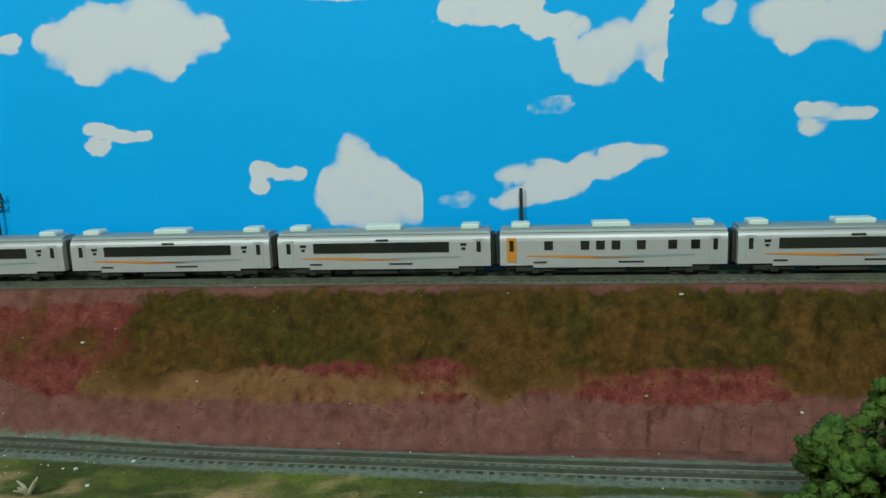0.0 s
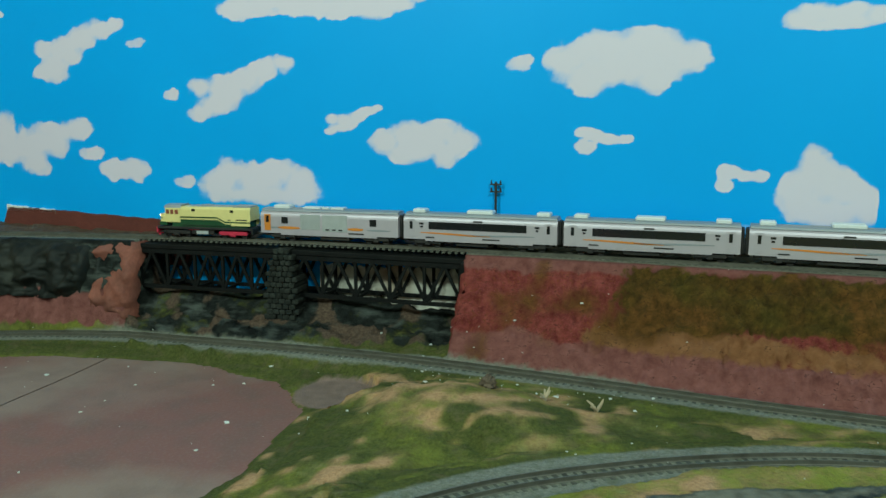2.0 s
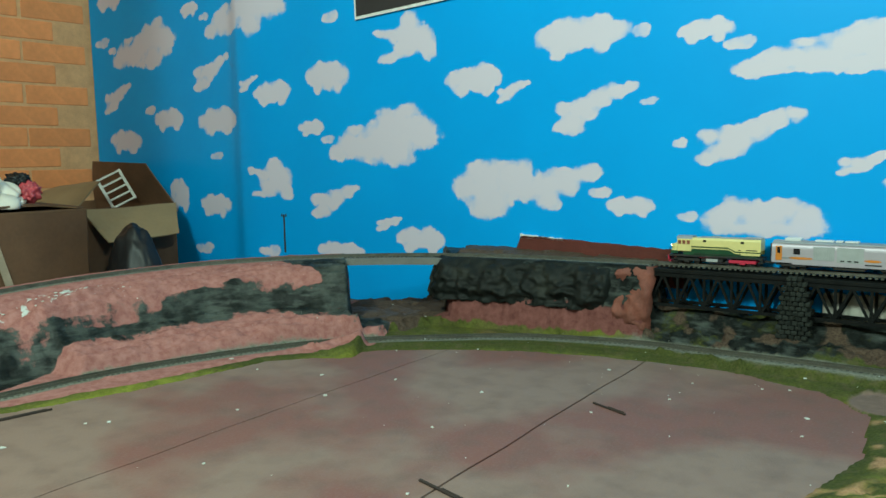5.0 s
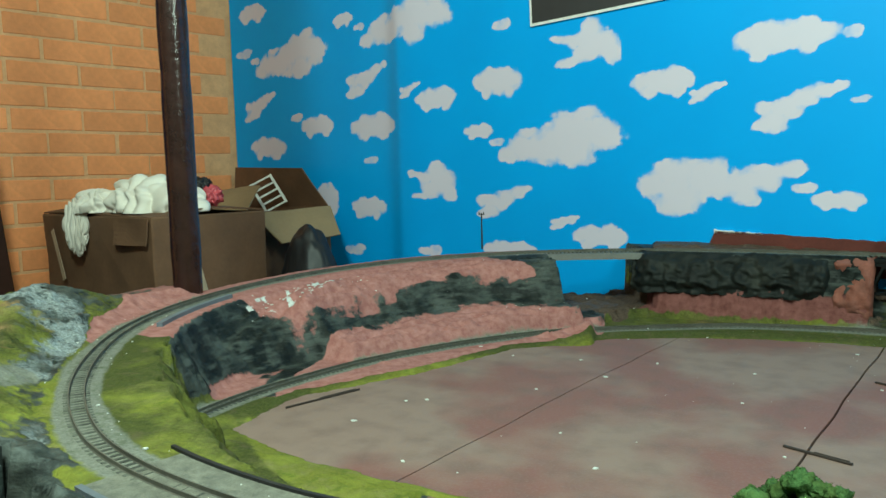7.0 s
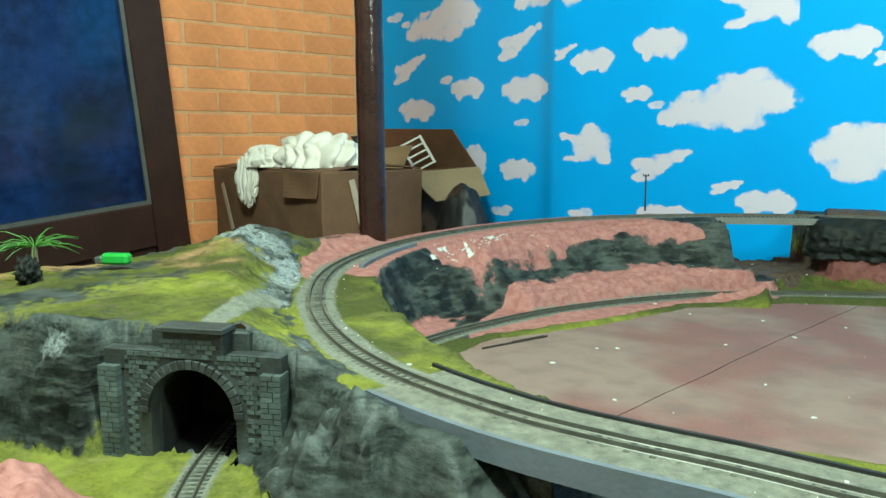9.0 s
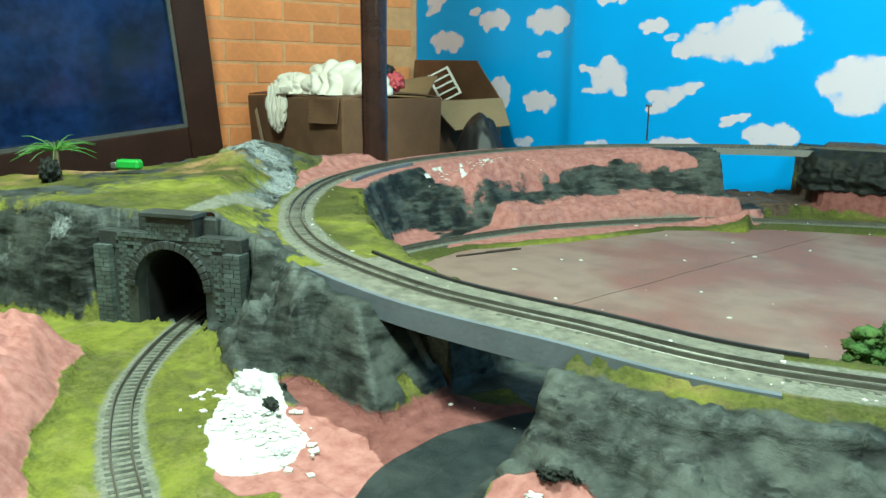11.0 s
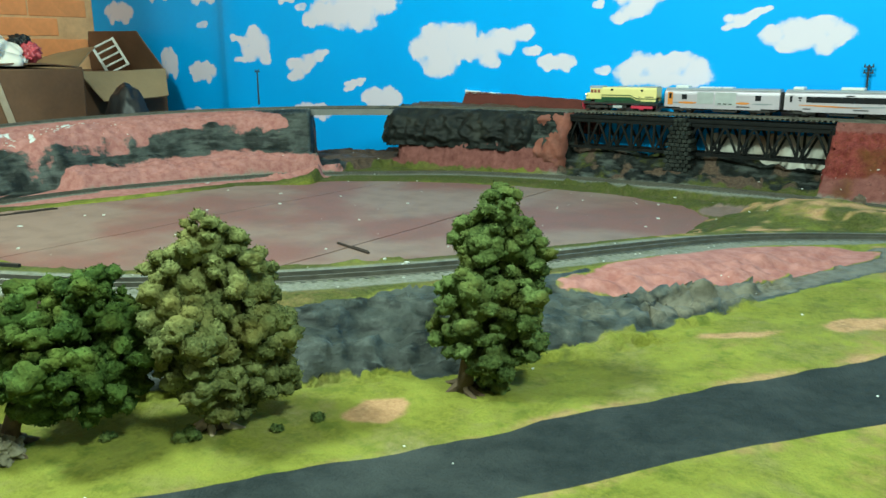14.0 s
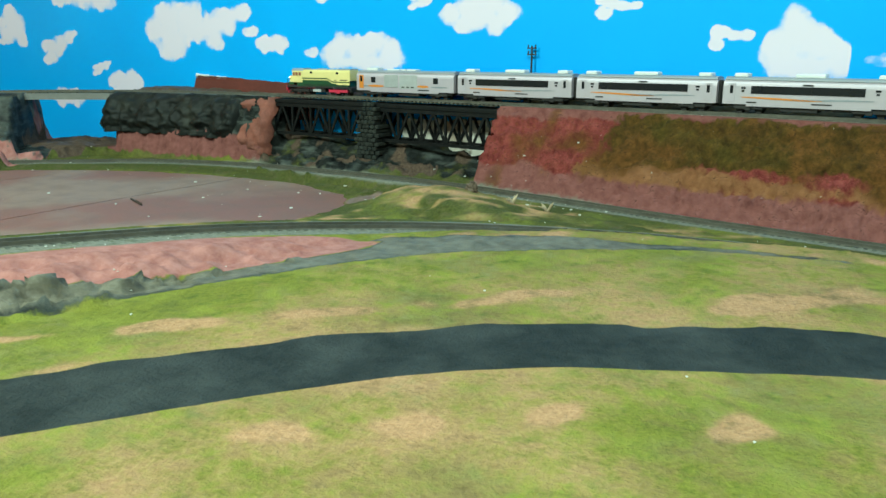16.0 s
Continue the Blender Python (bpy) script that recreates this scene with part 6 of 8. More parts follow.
# ceiling lamp
for place, _ in LAMPS:
    lamp = thing("ceiling_lamp", Matrix.Translation(place), "round white lamp bulb hung from the ceiling", "lamp", "ceiling lamps")
    part("socket", tube([(0, 0, 0.075), (0, 0, 0.12)], [0.018, 0.014], 12), M_CEIL, lamp)
    part("cord", tube([(0, 0, 0.12), (0, 0, CEIL_Z - place[2])], [0.004, 0.004], 6), M_BLACK, lamp)


# ---- bridges ----

def at_line(line, s, step=0.0072):
    """Point and heading on a line at length s."""
    i = min(max(s / step, 0), len(line) - 2)
    k = int(i)
    p = line[k] + (line[k + 1] - line[k]) * (i - k)
    d = line[min(k + 3, len(line) - 1)] - line[max(k - 3, 0)]
    return Vector(p), math.atan2(d[1], d[0])


def s_near(line, x, y, step=0.0072):
    return float(np.argmin((line[:, 0] - x) ** 2 + (line[:, 1] - y) ** 2)) * step


def truss_bridge(xa, xb):
    ya, yb = np.interp([xa, xb], *np.array(sorted((p[0], p[1]) for p in BACK)).T)
    L, a = math.hypot(xb - xa, yb - ya), math.atan2(yb - ya, xb - xa)
    t = thing("truss_bridge", Matrix.Translation((xa, ya, 0.150)) @ Matrix.Rotation(a, 4, "Z"), "black steel deck truss railway bridge", "bridge")
    part("deck", boxes([((L / 2, 0, -0.004), (L + 0.012, 0.052, 0.008))], 0.001), M_BRIDGE, t)
    hgt = 0.072
    n = 5
    for y in (-0.023, 0.023):
        part("top_chord", boxes([((L / 2, y, -0.012), (L, 0.005, 0.007))]), M_BRIDGE, t)
        part("bottom_chord", boxes([((L / 2, y, -hgt), (L, 0.005, 0.006))]), M_BRIDGE, t)
        for k in range(n + 1):
            part("post", boxes([((0.004 + (L - 0.008) * k / n, y, -hgt / 2 - 0.006), (0.0045, 0.004, hgt - 0.012))]), M_BRIDGE, t)
        for k in range(n):
            for sgn in (1, -1):
                x0, x1 = L * (k + 0.5) / n, L * (k + 0.5 + 0.5 * sgn) / n
                d = math.hypot(x1 - x0, hgt - 0.012)
                m = Matrix.Translation(((x0 + x1) / 2, y, -hgt / 2 - 0.006)) @ Matrix.Rotation(math.atan2(hgt - 0.012, (x1 - x0)) * 1.0, 4, "Y")
                bm = bmesh.new()
                add_box(bm, (0, 0, 0), (d, 0.0035, 0.0045), m)
                part("brace", bm, M_BRIDGE, t)
    for k in range(n + 1):
        part("cross_beam", boxes([((L * k / n * 0.98 + 0.003, 0, -hgt), (0.004, 0.05, 0.004))]), M_BRIDGE, t)
    return t


truss_bridge(-1.138, -0.873)
truss_bridge(-0.862, -0.572)


def stone_pier():
    """A stack of rough stones, drawn in towards a rounded top."""
    t = thing("stone_pier", Matrix.Translation((-0.867, 0.910, 0.0)), "dark rough stone bridge pier with a rounded top", "pier")
    part("core", boxes([((0, 0.004, 0.050), (0.040, 0.060, 0.10))], 0.004), M_STONE, t)
    r = random.Random(2)
    rows = 17
    for k in range(rows):
        h = 0.0086
        z = 0.006 + h * k
        w = 0.054 * math.sqrt(max(0.12, 1 - (max(0, k - 6) / 11.5) ** 2))
        n = 5 if w > 0.045 else 4 if w > 0.03 else 3
        for j in range(n):
            bw = w / n
            bm = boxes([((-w / 2 + bw * (j + 0.5) + (0.0025 if k % 2 else -0.0025), -0.010 + r.uniform(-0.0022, 0.0022), z + h / 2), (bw - 0.0006, 0.050 * w / 0.054 + r.uniform(-0.003, 0.003), h - 0.0006))], 0.0014)
            for v in bm.verts:
                v.co += Vector((r.uniform(-0.0005, 0.0005), r.uniform(-0.0007, 0.0007), r.uniform(-0.0004, 0.0004)))
            part("stone", bm, M_STONE, t)
    return t


stone_pier()
abutment = tagged(part("bridge_abutment", boxes([((-0.565, 0.905, 0.075), (0.02, 0.085, 0.145))], 0.003), M_BRIDGE, None), "dark bridge abutment at the earth bank", "abutment")


def rock_bank(name, xa, xb, z_top, depth, seed, material, label, out=0.016, rise=0.0):
    """A bulging face of rock below the inner edge of the main line."""
    edge_line = main_line[(main_line[:, 0] > -1.7) & (main_line[:, 0] < -0.4) & (main_line[:, 1] > 0.6)]
    order = np.argsort(edge_line[:, 0])
    nu, nv = int((xb - xa) / 0.0045), int(depth / 0.0040)
    u, v = np.meshgrid(np.linspace(0, 1, nu), np.linspace(0, 1, nv))
    x = xa + (xb - xa) * u
    y0 = np.interp(x, edge_line[order, 0], edge_line[order, 1]) - 0.034
    z = z_top - depth * v
    ends = np.minimum(sstep(0, 0.10, u), sstep(1, 0.94, u))
    bulge = out * (np.sin(np.pi * np.clip(v * 1.15, 0, 1)) ** 0.7) * (0.5 + 0.5 * ends) + 0.034 * sstep(0.0, 1.0, v) - 0.030 * (1 - ends)
    lumps = 0.014 * fbm3(x, y0, z, 0.05, 4, seed, True) + 0.012 * fbm3(x, y0, z * 1.5, 0.030, 4, seed + 5, True) + 0.006 * fbm3(x, y0, z, 0.012, 3, seed + 9)
    y = y0 - bulge - lumps * sstep(0, 0.12, v)
    zz = z + 0.006 * fbm3(x + 3, y0, z, 0.03, 2, seed + 3) * sstep(0, 0.2, v) + 0.002
    co = np.stack([x, y, zz], -1).reshape(-1, 3)
    q = np.arange(nv - 1)[:, None] * nu + np.arange(nu - 1)[None, :]
    f = np.stack([q, q + nu, q + nu + 1, q + 1], -1).reshape(-1, 4)
    top = [(xa + (xb - xa) * k / (nu - 1), float(np.interp(xa + (xb - xa) * k / (nu - 1), edge_line[order, 0], edge_line[order, 1])) - 0.024, z_top - 0.006) for k in range(nu)]
    verts = co.tolist() + top
    f = f.tolist() + [(k, k + 1, nu * nv + k + 1, nu * nv + k) for k in range(nu - 1)]
    ob = mesh_part(name, verts, f, material, None, "", True)
    return tagged(ob, label, "rock")


rock_bank("black_rock_bank", -1.628, -1.195, 0.1515, 0.092, 71, M_BLACKROCK, "craggy black painted rock below the railway")
rock_bank("red_rock_pillar", -1.206, -1.128, 0.1515, 0.135, 83, M_REDROCK, "reddish brown plaster pillar beside the black rock", 0.014)


def curved_strip(line, s0, s1, off0, off1, z0, z1, n=30):
    """A solid strip that follows a line between two offsets and two heights over the rail foot."""
    bm = bmesh.new()
    rings = []
    for s in np.linspace(s0, s1, n):
        p, a = at_line(line, s)
        nrm = Vector((-math.sin(a), math.cos(a), 0))
        rings.append([bm.verts.new(p + nrm * o + Vector((0, 0, z))) for o, z in ((off0, z0), (off1, z0), (off1, z1), (off0, z1))])
    for r0, r1 in zip(rings, rings[1:]):
        for k in range(4):
            bm.faces.new((r0[k], r0[(k + 1) % 4], r1[(k + 1) % 4], r1[k]))
    bm.faces.new(rings[0][::-1])
    bm.faces.new(rings[-1])
    bmesh.ops.recalc_face_normals(bm, faces=bm.faces)
    return bm


sp0, sp1 = s_near(main_line, -1.56, 0.895), s_near(main_line, -1.87, 0.755)
plank = thing("plank_bridge", Matrix(), "plain grey plank bridge over a gap", "bridge")
part("deck", curved_strip(main_line, sp0, sp1, -0.034, 0.034, -0.022, -0.0075, 12), M_DECK, plank)
sg0, sg1 = s_near(main_line, -1.53, -0.532), s_near(main_line, -1.06, -0.455)
girder = thing("girder_bridge", Matrix(), "curved grey girder bridge over a road", "bridge")
part("deck", curved_strip(main_line, sg0, sg1, -0.046, 0.046, -0.014, -0.0050), M_BALLAST, girder, "deck covered with grey ballast")
part("girder", curved_strip(main_line, sg0, sg1, -0.052, -0.046, -0.026, -0.003), M_GIRDER, girder)
part("girder", curved_strip(main_line, sg0 - 0.02, sg1 + 0.02, 0.046, 0.050, -0.026, -0.002), M_BLACK, girder, "black inner edge strip")
sc0, sc1 = s_near(main_line, -2.14, 0.03), s_near(main_line, -2.06, -0.19)
kerb = thing("kerb_strip", Matrix(), "grey kerb strip beside the curved track", "kerb")
part("strip", curved_strip(main_line, sc0, sc1, 0.042, 0.052, -0.02, 0.0015, 16), M_GIRDER, kerb)


# ---- tunnel portal ----
def portal():
    m = Matrix.Translation((PC[0] + 0.012 * PN[0], PC[1] + 0.012 * PN[1], 0)) @ Matrix.Rotation(math.atan2(PE[1], PE[0]), 4, "Z")    # x along the front, -y towards the viewer
    t = thing("tunnel_portal", m, "dark painted stone tunnel portal with an arch", "tunnel portal")
    R, spring, W, H = 0.049, 0.052, 0.084, 0.118
    # core wall with an arched opening
    bm = bmesh.new()
    inner = [(R, -0.02)] + [(R * math.cos(a), spring + R * math.sin(a)) for a in np.linspace(0, math.pi, 25)] + [(-R, -0.02)]
    outer = [(W, -0.02)] + [(W, spring)] + [(W * math.cos(a) if abs(math.cos(a)) > 0.8 else W * math.cos(a), min(H, spring + 1.35 * W * math.sin(a))) for a in np.linspace(0, math.pi, 25)][1:-1] + [(-W, spring)] + [(-W, -0.02)]
    fa = [[bm.verts.new((x, y, z)) for x, z in inner] for y in (0.0, 0.02)]
    fo = [[bm.verts.new((x, y, z)) for x, z in outer] for y in (0.0, 0.02)]
    for k in range(len(inner) - 1):
        bm.faces.new((fa[0][k], fa[0][k + 1], fo[0][k + 1], fo[0][k]))
        bm.faces.new((fa[0][k], fa[1][k], fa[1][k + 1], fa[0][k + 1]))
        bm.faces.new((fo[0][k], fo[0][k + 1], fo[1][k + 1], fo[1][k]))
    bmesh.ops.recalc_face_normals(bm, faces=bm.faces)
    part("wall_core", bm, M_PORTAL, t)
    part("upper_wall", boxes([((0.005, 0.008, 0.126), (0.068, 0.02, 0.03))], 0.001), M_PORTAL, t)
    part("backing", boxes([((0.003, 0.024, 0.124), (0.112, 0.018, 0.030))], 0.002), M_PORTAL, t)
    part("coping", boxes([((0.005, 0.006, 0.1435), (0.076, 0.03, 0.006))], 0.001), M_PORTAL, t, "pale coping slab")
    for sx in (-1, 1):
        part("pier", boxes([((sx * 0.092, 0.004, 0.042), (0.0215, 0.022, 0.118))], 0.001), M_PORTAL, t)
        for k in range(18):
            for j in (-1, 1):
                w = 0.0135 if (k + j) % 4 in (0, 1) else 0.0085
                part("brick", boxes([((sx * 0.092 + j * (0.0112 - w / 2), 0.002, 0.004 + 0.0056 * k), (w - 0.0006, 0.0215, 0.0049))]), M_PSTONE, t)
        part("shoulder", boxes([((sx * 0.072, 0.009, 0.108), (0.058, 0.018, 0.022))], 0.001), M_PORTAL, t)
    # voussoirs of the arch
    n = 21
    for k in range(n):
        a0, a1 = math.pi * k / n, math.pi * (k + 1) / n
        am, w = (a0 + a1) / 2, 0.010
        bm = bmesh.new()
        add_box(bm, (0, 0, 0), (0.010, 0.006, (R + 0.005) * math.pi / n - 0.0007), Matrix.Translation(((R + 0.0052) * math.cos(am), -0.0015, spring + (R + 0.0052) * math.sin(am))) @ Matrix.Rotation(-am, 4, "Y"), 0.0006)
        part("voussoir", bm, M_PORTAL, t)
    r = random.Random(5)
    # brick courses on the front
    for k in range(26):
        z = 0.003 + 0.0050 * k
        x = -0.080 + (0.0043 if k % 2 else 0.0)
        while x < 0.078:
            w = 0.0086
            cx, cz = x + w / 2, z + 0.0022
            lim = 0.080 if cz < 0.118 else 0.033
            rad = math.hypot(cx, max(0, cz - spring))
            if abs(cx) < lim - w / 2 and rad > R + 0.0145 and r.random() > 0.06:
                part("brick", boxes([((cx, -0.0002 if cz < 0.112 else -0.0020, cz), (w - 0.0008, 0.0016, 0.0043))]), M_PSTONE, t)
            x += w
    # lining
    bm = bmesh.new()
    prof = [(R + 0.001, -0.02)] + [((R + 0.001) * math.cos(a), spring + (R + 0.001) * math.sin(a)) for a in np.linspace(0, math.pi, 19)] + [(-R - 0.001, -0.02)]
    rr = [[bm.verts.new((x - 0.25 * max(0, y - 0.02) , y, z)) for x, z in prof] for y in (0.018, 0.08, 0.16)]
    for r0, r1 in zip(rr, rr[1:]):
        for k in range(len(prof) - 1):
            bm.faces.new((r0[k], r0[k + 1], r1[k + 1], r1[k]))
    bm.faces.new(rr[-1])
    part("lining", bm, M_TUNNEL, t)
    part("tunnel_floor", boxes([((-0.02, 0.06, -0.008), (0.16, 0.22, 0.006))]), M_TUNNEL, t)
    return t


portal()


# ---- the train ----
def section(w, h0, h1, r=0.010, bulge=0.0):
    """Side profile of a coach body, roof rounded."""
    pts = [(-w / 2, h0), (w / 2, h0), (w / 2, h1 - r)]
    pts += [(w / 2 - r + r * math.cos(a), h1 - r + r * math.sin(a)) for a in np.linspace(0.3, math.pi / 2, 5)]
    pts += [(-w / 2 + r + r * math.cos(a), h1 - r + r * math.sin(a)) for a in np.linspace(math.pi / 2, math.pi - 0.3, 5)]
    pts += [(-w / 2, h1 - r)]
    return pts


def bogie(parent, x, material=M_BLACK, wheels=2, base=0.028, red=False):
    b = part("bogie", boxes([((x, 0, 0.0095), (base + 0.012, 0.020, 0.005)), ((x, -0.0135, 0.009), (base + 0.014, 0.003, 0.006)), ((x, 0.0135, 0.009), (base + 0.014, 0.003, 0.006)),
                             ((x, -0.0150, 0.0065), (base * 0.3, 0.003, 0.005)), ((x, 0.0150, 0.0065), (base * 0.3, 0.003, 0.005))], 0.0006), material, parent, "red bogie" if red else "")
    for k in range(wheels):
        wx = x - base / 2 + base * k / (wheels - 1)
        bm = bmesh.new()
        for y in (-0.0082, 0.0082):
            bmesh.ops.create_cone(bm, cap_ends=True, segments=14, radius1=0.0055, radius2=0.0055, depth=0.003, matrix=Matrix.Translation((wx, y, 0.0055)) @ Matrix.Rotation(radians(90), 4, "X"))
        bmesh.ops.create_cone(bm, cap_ends=True, segments=8, radius1=0.0012, radius2=0.0012, depth=0.017, matrix=Matrix.Translation((wx, 0, 0.0055)) @ Matrix.Rotation(radians(90), 4, "X"))
        part("wheelset", bm, M_BLACK, b)
    return b


LC, WC, H0, H1 = 0.235, 0.036, 0.0132, 0.0535


def pair(name, items, material, parent, label="", y=WC / 2, t=0.0008):
    """Thin pieces (x, z, length, height), each on both sides of a body."""
    made = []
    for x, z, lx, lz in items:
        for k, s in enumerate((-1, 1)):
            made.append(part(name, boxes([((x, s * (y + t / 2 - 0.0002), z), (lx, t, lz))]), material, parent[k] if isinstance(parent, list) else parent, label))
    return made


def swoosh(parent, x0, x1, z0, z1, w, material, label):
    """A tapering painted stripe on both sides."""
    for s in (-1, 1):
        bm = bmesh.new()
        up, lo = [], []
        for k in range(13):
            f = k / 12
            x, z = x0 + (x1 - x0) * f, z0 + (z1 - z0) * (f * f * (3 - 2 * f))
            h = w * math.sin(math.pi * (0.08 + 0.84 * f)) ** 0.7
            up.append(bm.verts.new((x, s * (WC / 2 + 0.0005), z + h / 2)))
            lo.append(bm.verts.new((x, s * (WC / 2 + 0.0005), z - h / 2)))
        for k in range(12):
            bm.faces.new((up[k], up[k + 1], lo[k + 1], lo[k]))
        part("stripe", bm, material, parent, label)


def coach_base(name, label):
    t = thing(name, Matrix(), label, "railway coach", "coaches of the train")
    body = part("body", prism(section(WC, H0, H1 - 0.004), -LC / 2, LC / 2), M_SILVER, t)
    part("roof", prism([(-0.0150, H1 - 0.0052), (0.0150, H1 - 0.0052), (0.0135, H1 - 0.0028), (0.008, H1 - 0.0008), (-0.008, H1 - 0.0008), (-0.0135, H1 - 0.0028)], -LC / 2 + 0.001, LC / 2 - 0.001), M_ROOF, t)
    part("underframe", boxes([((0, 0, 0.010), (LC - 0.012, 0.026, 0.004)), ((0.01, 0, 0.0075), (0.05, 0.028, 0.006)), ((-0.045, 0, 0.0085), (0.022, 0.027, 0.004))], 0.0006), M_BLACK, t)
    pair("skirt", [(0, 0.0125, LC - 0.07, 0.0035)], M_SILVER, t, y=WC / 2 - 0.001, t=0.001)
    bogie(t, -0.080)
    bogie(t, 0.080)
    for s in (-1, 1):
        part("gangway", boxes([((s * (LC / 2 + 0.002), 0, 0.030), (0.005, 0.020, 0.034))], 0.001), M_BLACK, t)
        part("coupler", boxes([((s * (LC / 2 + 0.003), 0, 0.010), (0.010, 0.004, 0.004))]), M_BLACK, t)
    return t, body


def power_coach():
    t, body = coach_base("generator_coach", "silver generator coach with an orange door and louvres")
    for x in (-LC / 2 + 0.0125,):
        door = pair("door", [(x, 0.0305, 0.011, 0.026)], M_ORANGE, t, "orange door")
        pair("door_window", [(x, 0.036, 0.0052, 0.011)], M_GLASS, door, y=WC / 2 + 0.0005)
    for x in (-LC / 2 + 0.043, LC / 2 - 0.041):
        pair("window", [(x, 0.0345, 0.011, 0.0105)], M_GLASS, t)
    grille = pair("louvre_panel", [(-0.030, 0.0325, 0.034, 0.024)], M_PANEL, t)
    for k in range(9):
        pair("slat", [(-0.044 + 0.0035 * k, 0.0325, 0.0016, 0.023)], M_PANEL, grille, y=WC / 2 + 0.0005)
    pair("panel", [(0.012, 0.0315, 0.042, 0.026)], M_PANEL, t)
    for x in (0.0, 0.011, 0.022):
        pair("vent", [(x, 0.0215, 0.0065, 0.0022)], M_BLACK, t, y=WC / 2 + 0.0005)
    pair("nameplate", [(0.048, 0.0165, 0.026, 0.0022)], M_BLACK, t)
    swoosh(t, -0.088, -0.048, 0.0225, 0.0225, 0.0045, M_ORANGE, "orange stripe")
    swoosh(t, 0.034, 0.060, 0.0235, 0.0235, 0.0045, M_ORANGE, "orange stripe")
    swoosh(t, -0.105, -0.084, 0.0222, 0.0222, 0.003, M_STRIPE, "grey stripe")
    swoosh(t, 0.066, 0.105, 0.0228, 0.0228, 0.003, M_STRIPE, "grey stripe")
    part("roof_unit", boxes([((-LC / 2 + 0.034, 0, H1 + 0.001), (0.028, 0.020, 0.006))], 0.0012), M_ROOFUNIT, t)
    for x, w in ((-0.032, 0.030), (-0.008, 0.012), (0.012, 0.022)):
        part("roof_hatch", boxes([((x, 0, H1 + 0.0003), (w, 0.016, 0.003))], 0.0006), M_ROOFUNIT, t)
    return t


def passenger_coach(dining=False):
    t, body = coach_base("dining_coach" if dining else "passenger_coach", "silver dining coach with small square windows" if dining else "silver passenger coach with a long dark window band")
    if dining:
        for x in (-0.085, -0.062, -0.030, -0.004, 0.012, 0.028, 0.066):
            pair("window", [(x, 0.0345, 0.009, 0.0095)], M_GLASS, t)
    else:
        pair("window_band", [(0.002, 0.0345, 0.150, 0.0112)], M_GLASS, t)
        pair("destination_board", [(0.0, 0.0425, 0.014, 0.0022)], M_BLACK, t)
        for x in (-0.0885, 0.0885):
            pair("toilet_window", [(x, 0.037, 0.0065, 0.0028), (x, 0.0325, 0.004, 0.0026)], M_GLASS, t)
    for x in (-LC / 2 + 0.0125, LC / 2 - 0.0125):
        door = pair("door", [(x, 0.0300, 0.010, 0.026)], M_ORANGE if dining and x > 0 else M_SILVER, t)
        pair("door_window", [(x, 0.0345, 0.0045, 0.0115)], M_GLASS, door, y=WC / 2 + 0.0005)
    swoosh(t, -0.085, 0.02, 0.0235, 0.0215, 0.0026, M_STRIPE, "grey wave stripe")
    swoosh(t, -0.02, 0.090, 0.0210, 0.0235, 0.0026, M_ORANGE, "thin orange wave stripe")
    pair("nameplate", [(-0.02, 0.0165, 0.026, 0.0018), (0.075, 0.0165, 0.014, 0.0018)], M_BLACK, t)
    for x, w in ((0.0, 0.040), (-LC / 2 + 0.022, 0.020), (LC / 2 - 0.022, 0.020)):
        part("roof_unit", boxes([((x, 0, H1 + 0.0012), (w, 0.020, 0.0062))], 0.0015), M_ROOFUNIT, t)
    return t


LL = 0.178


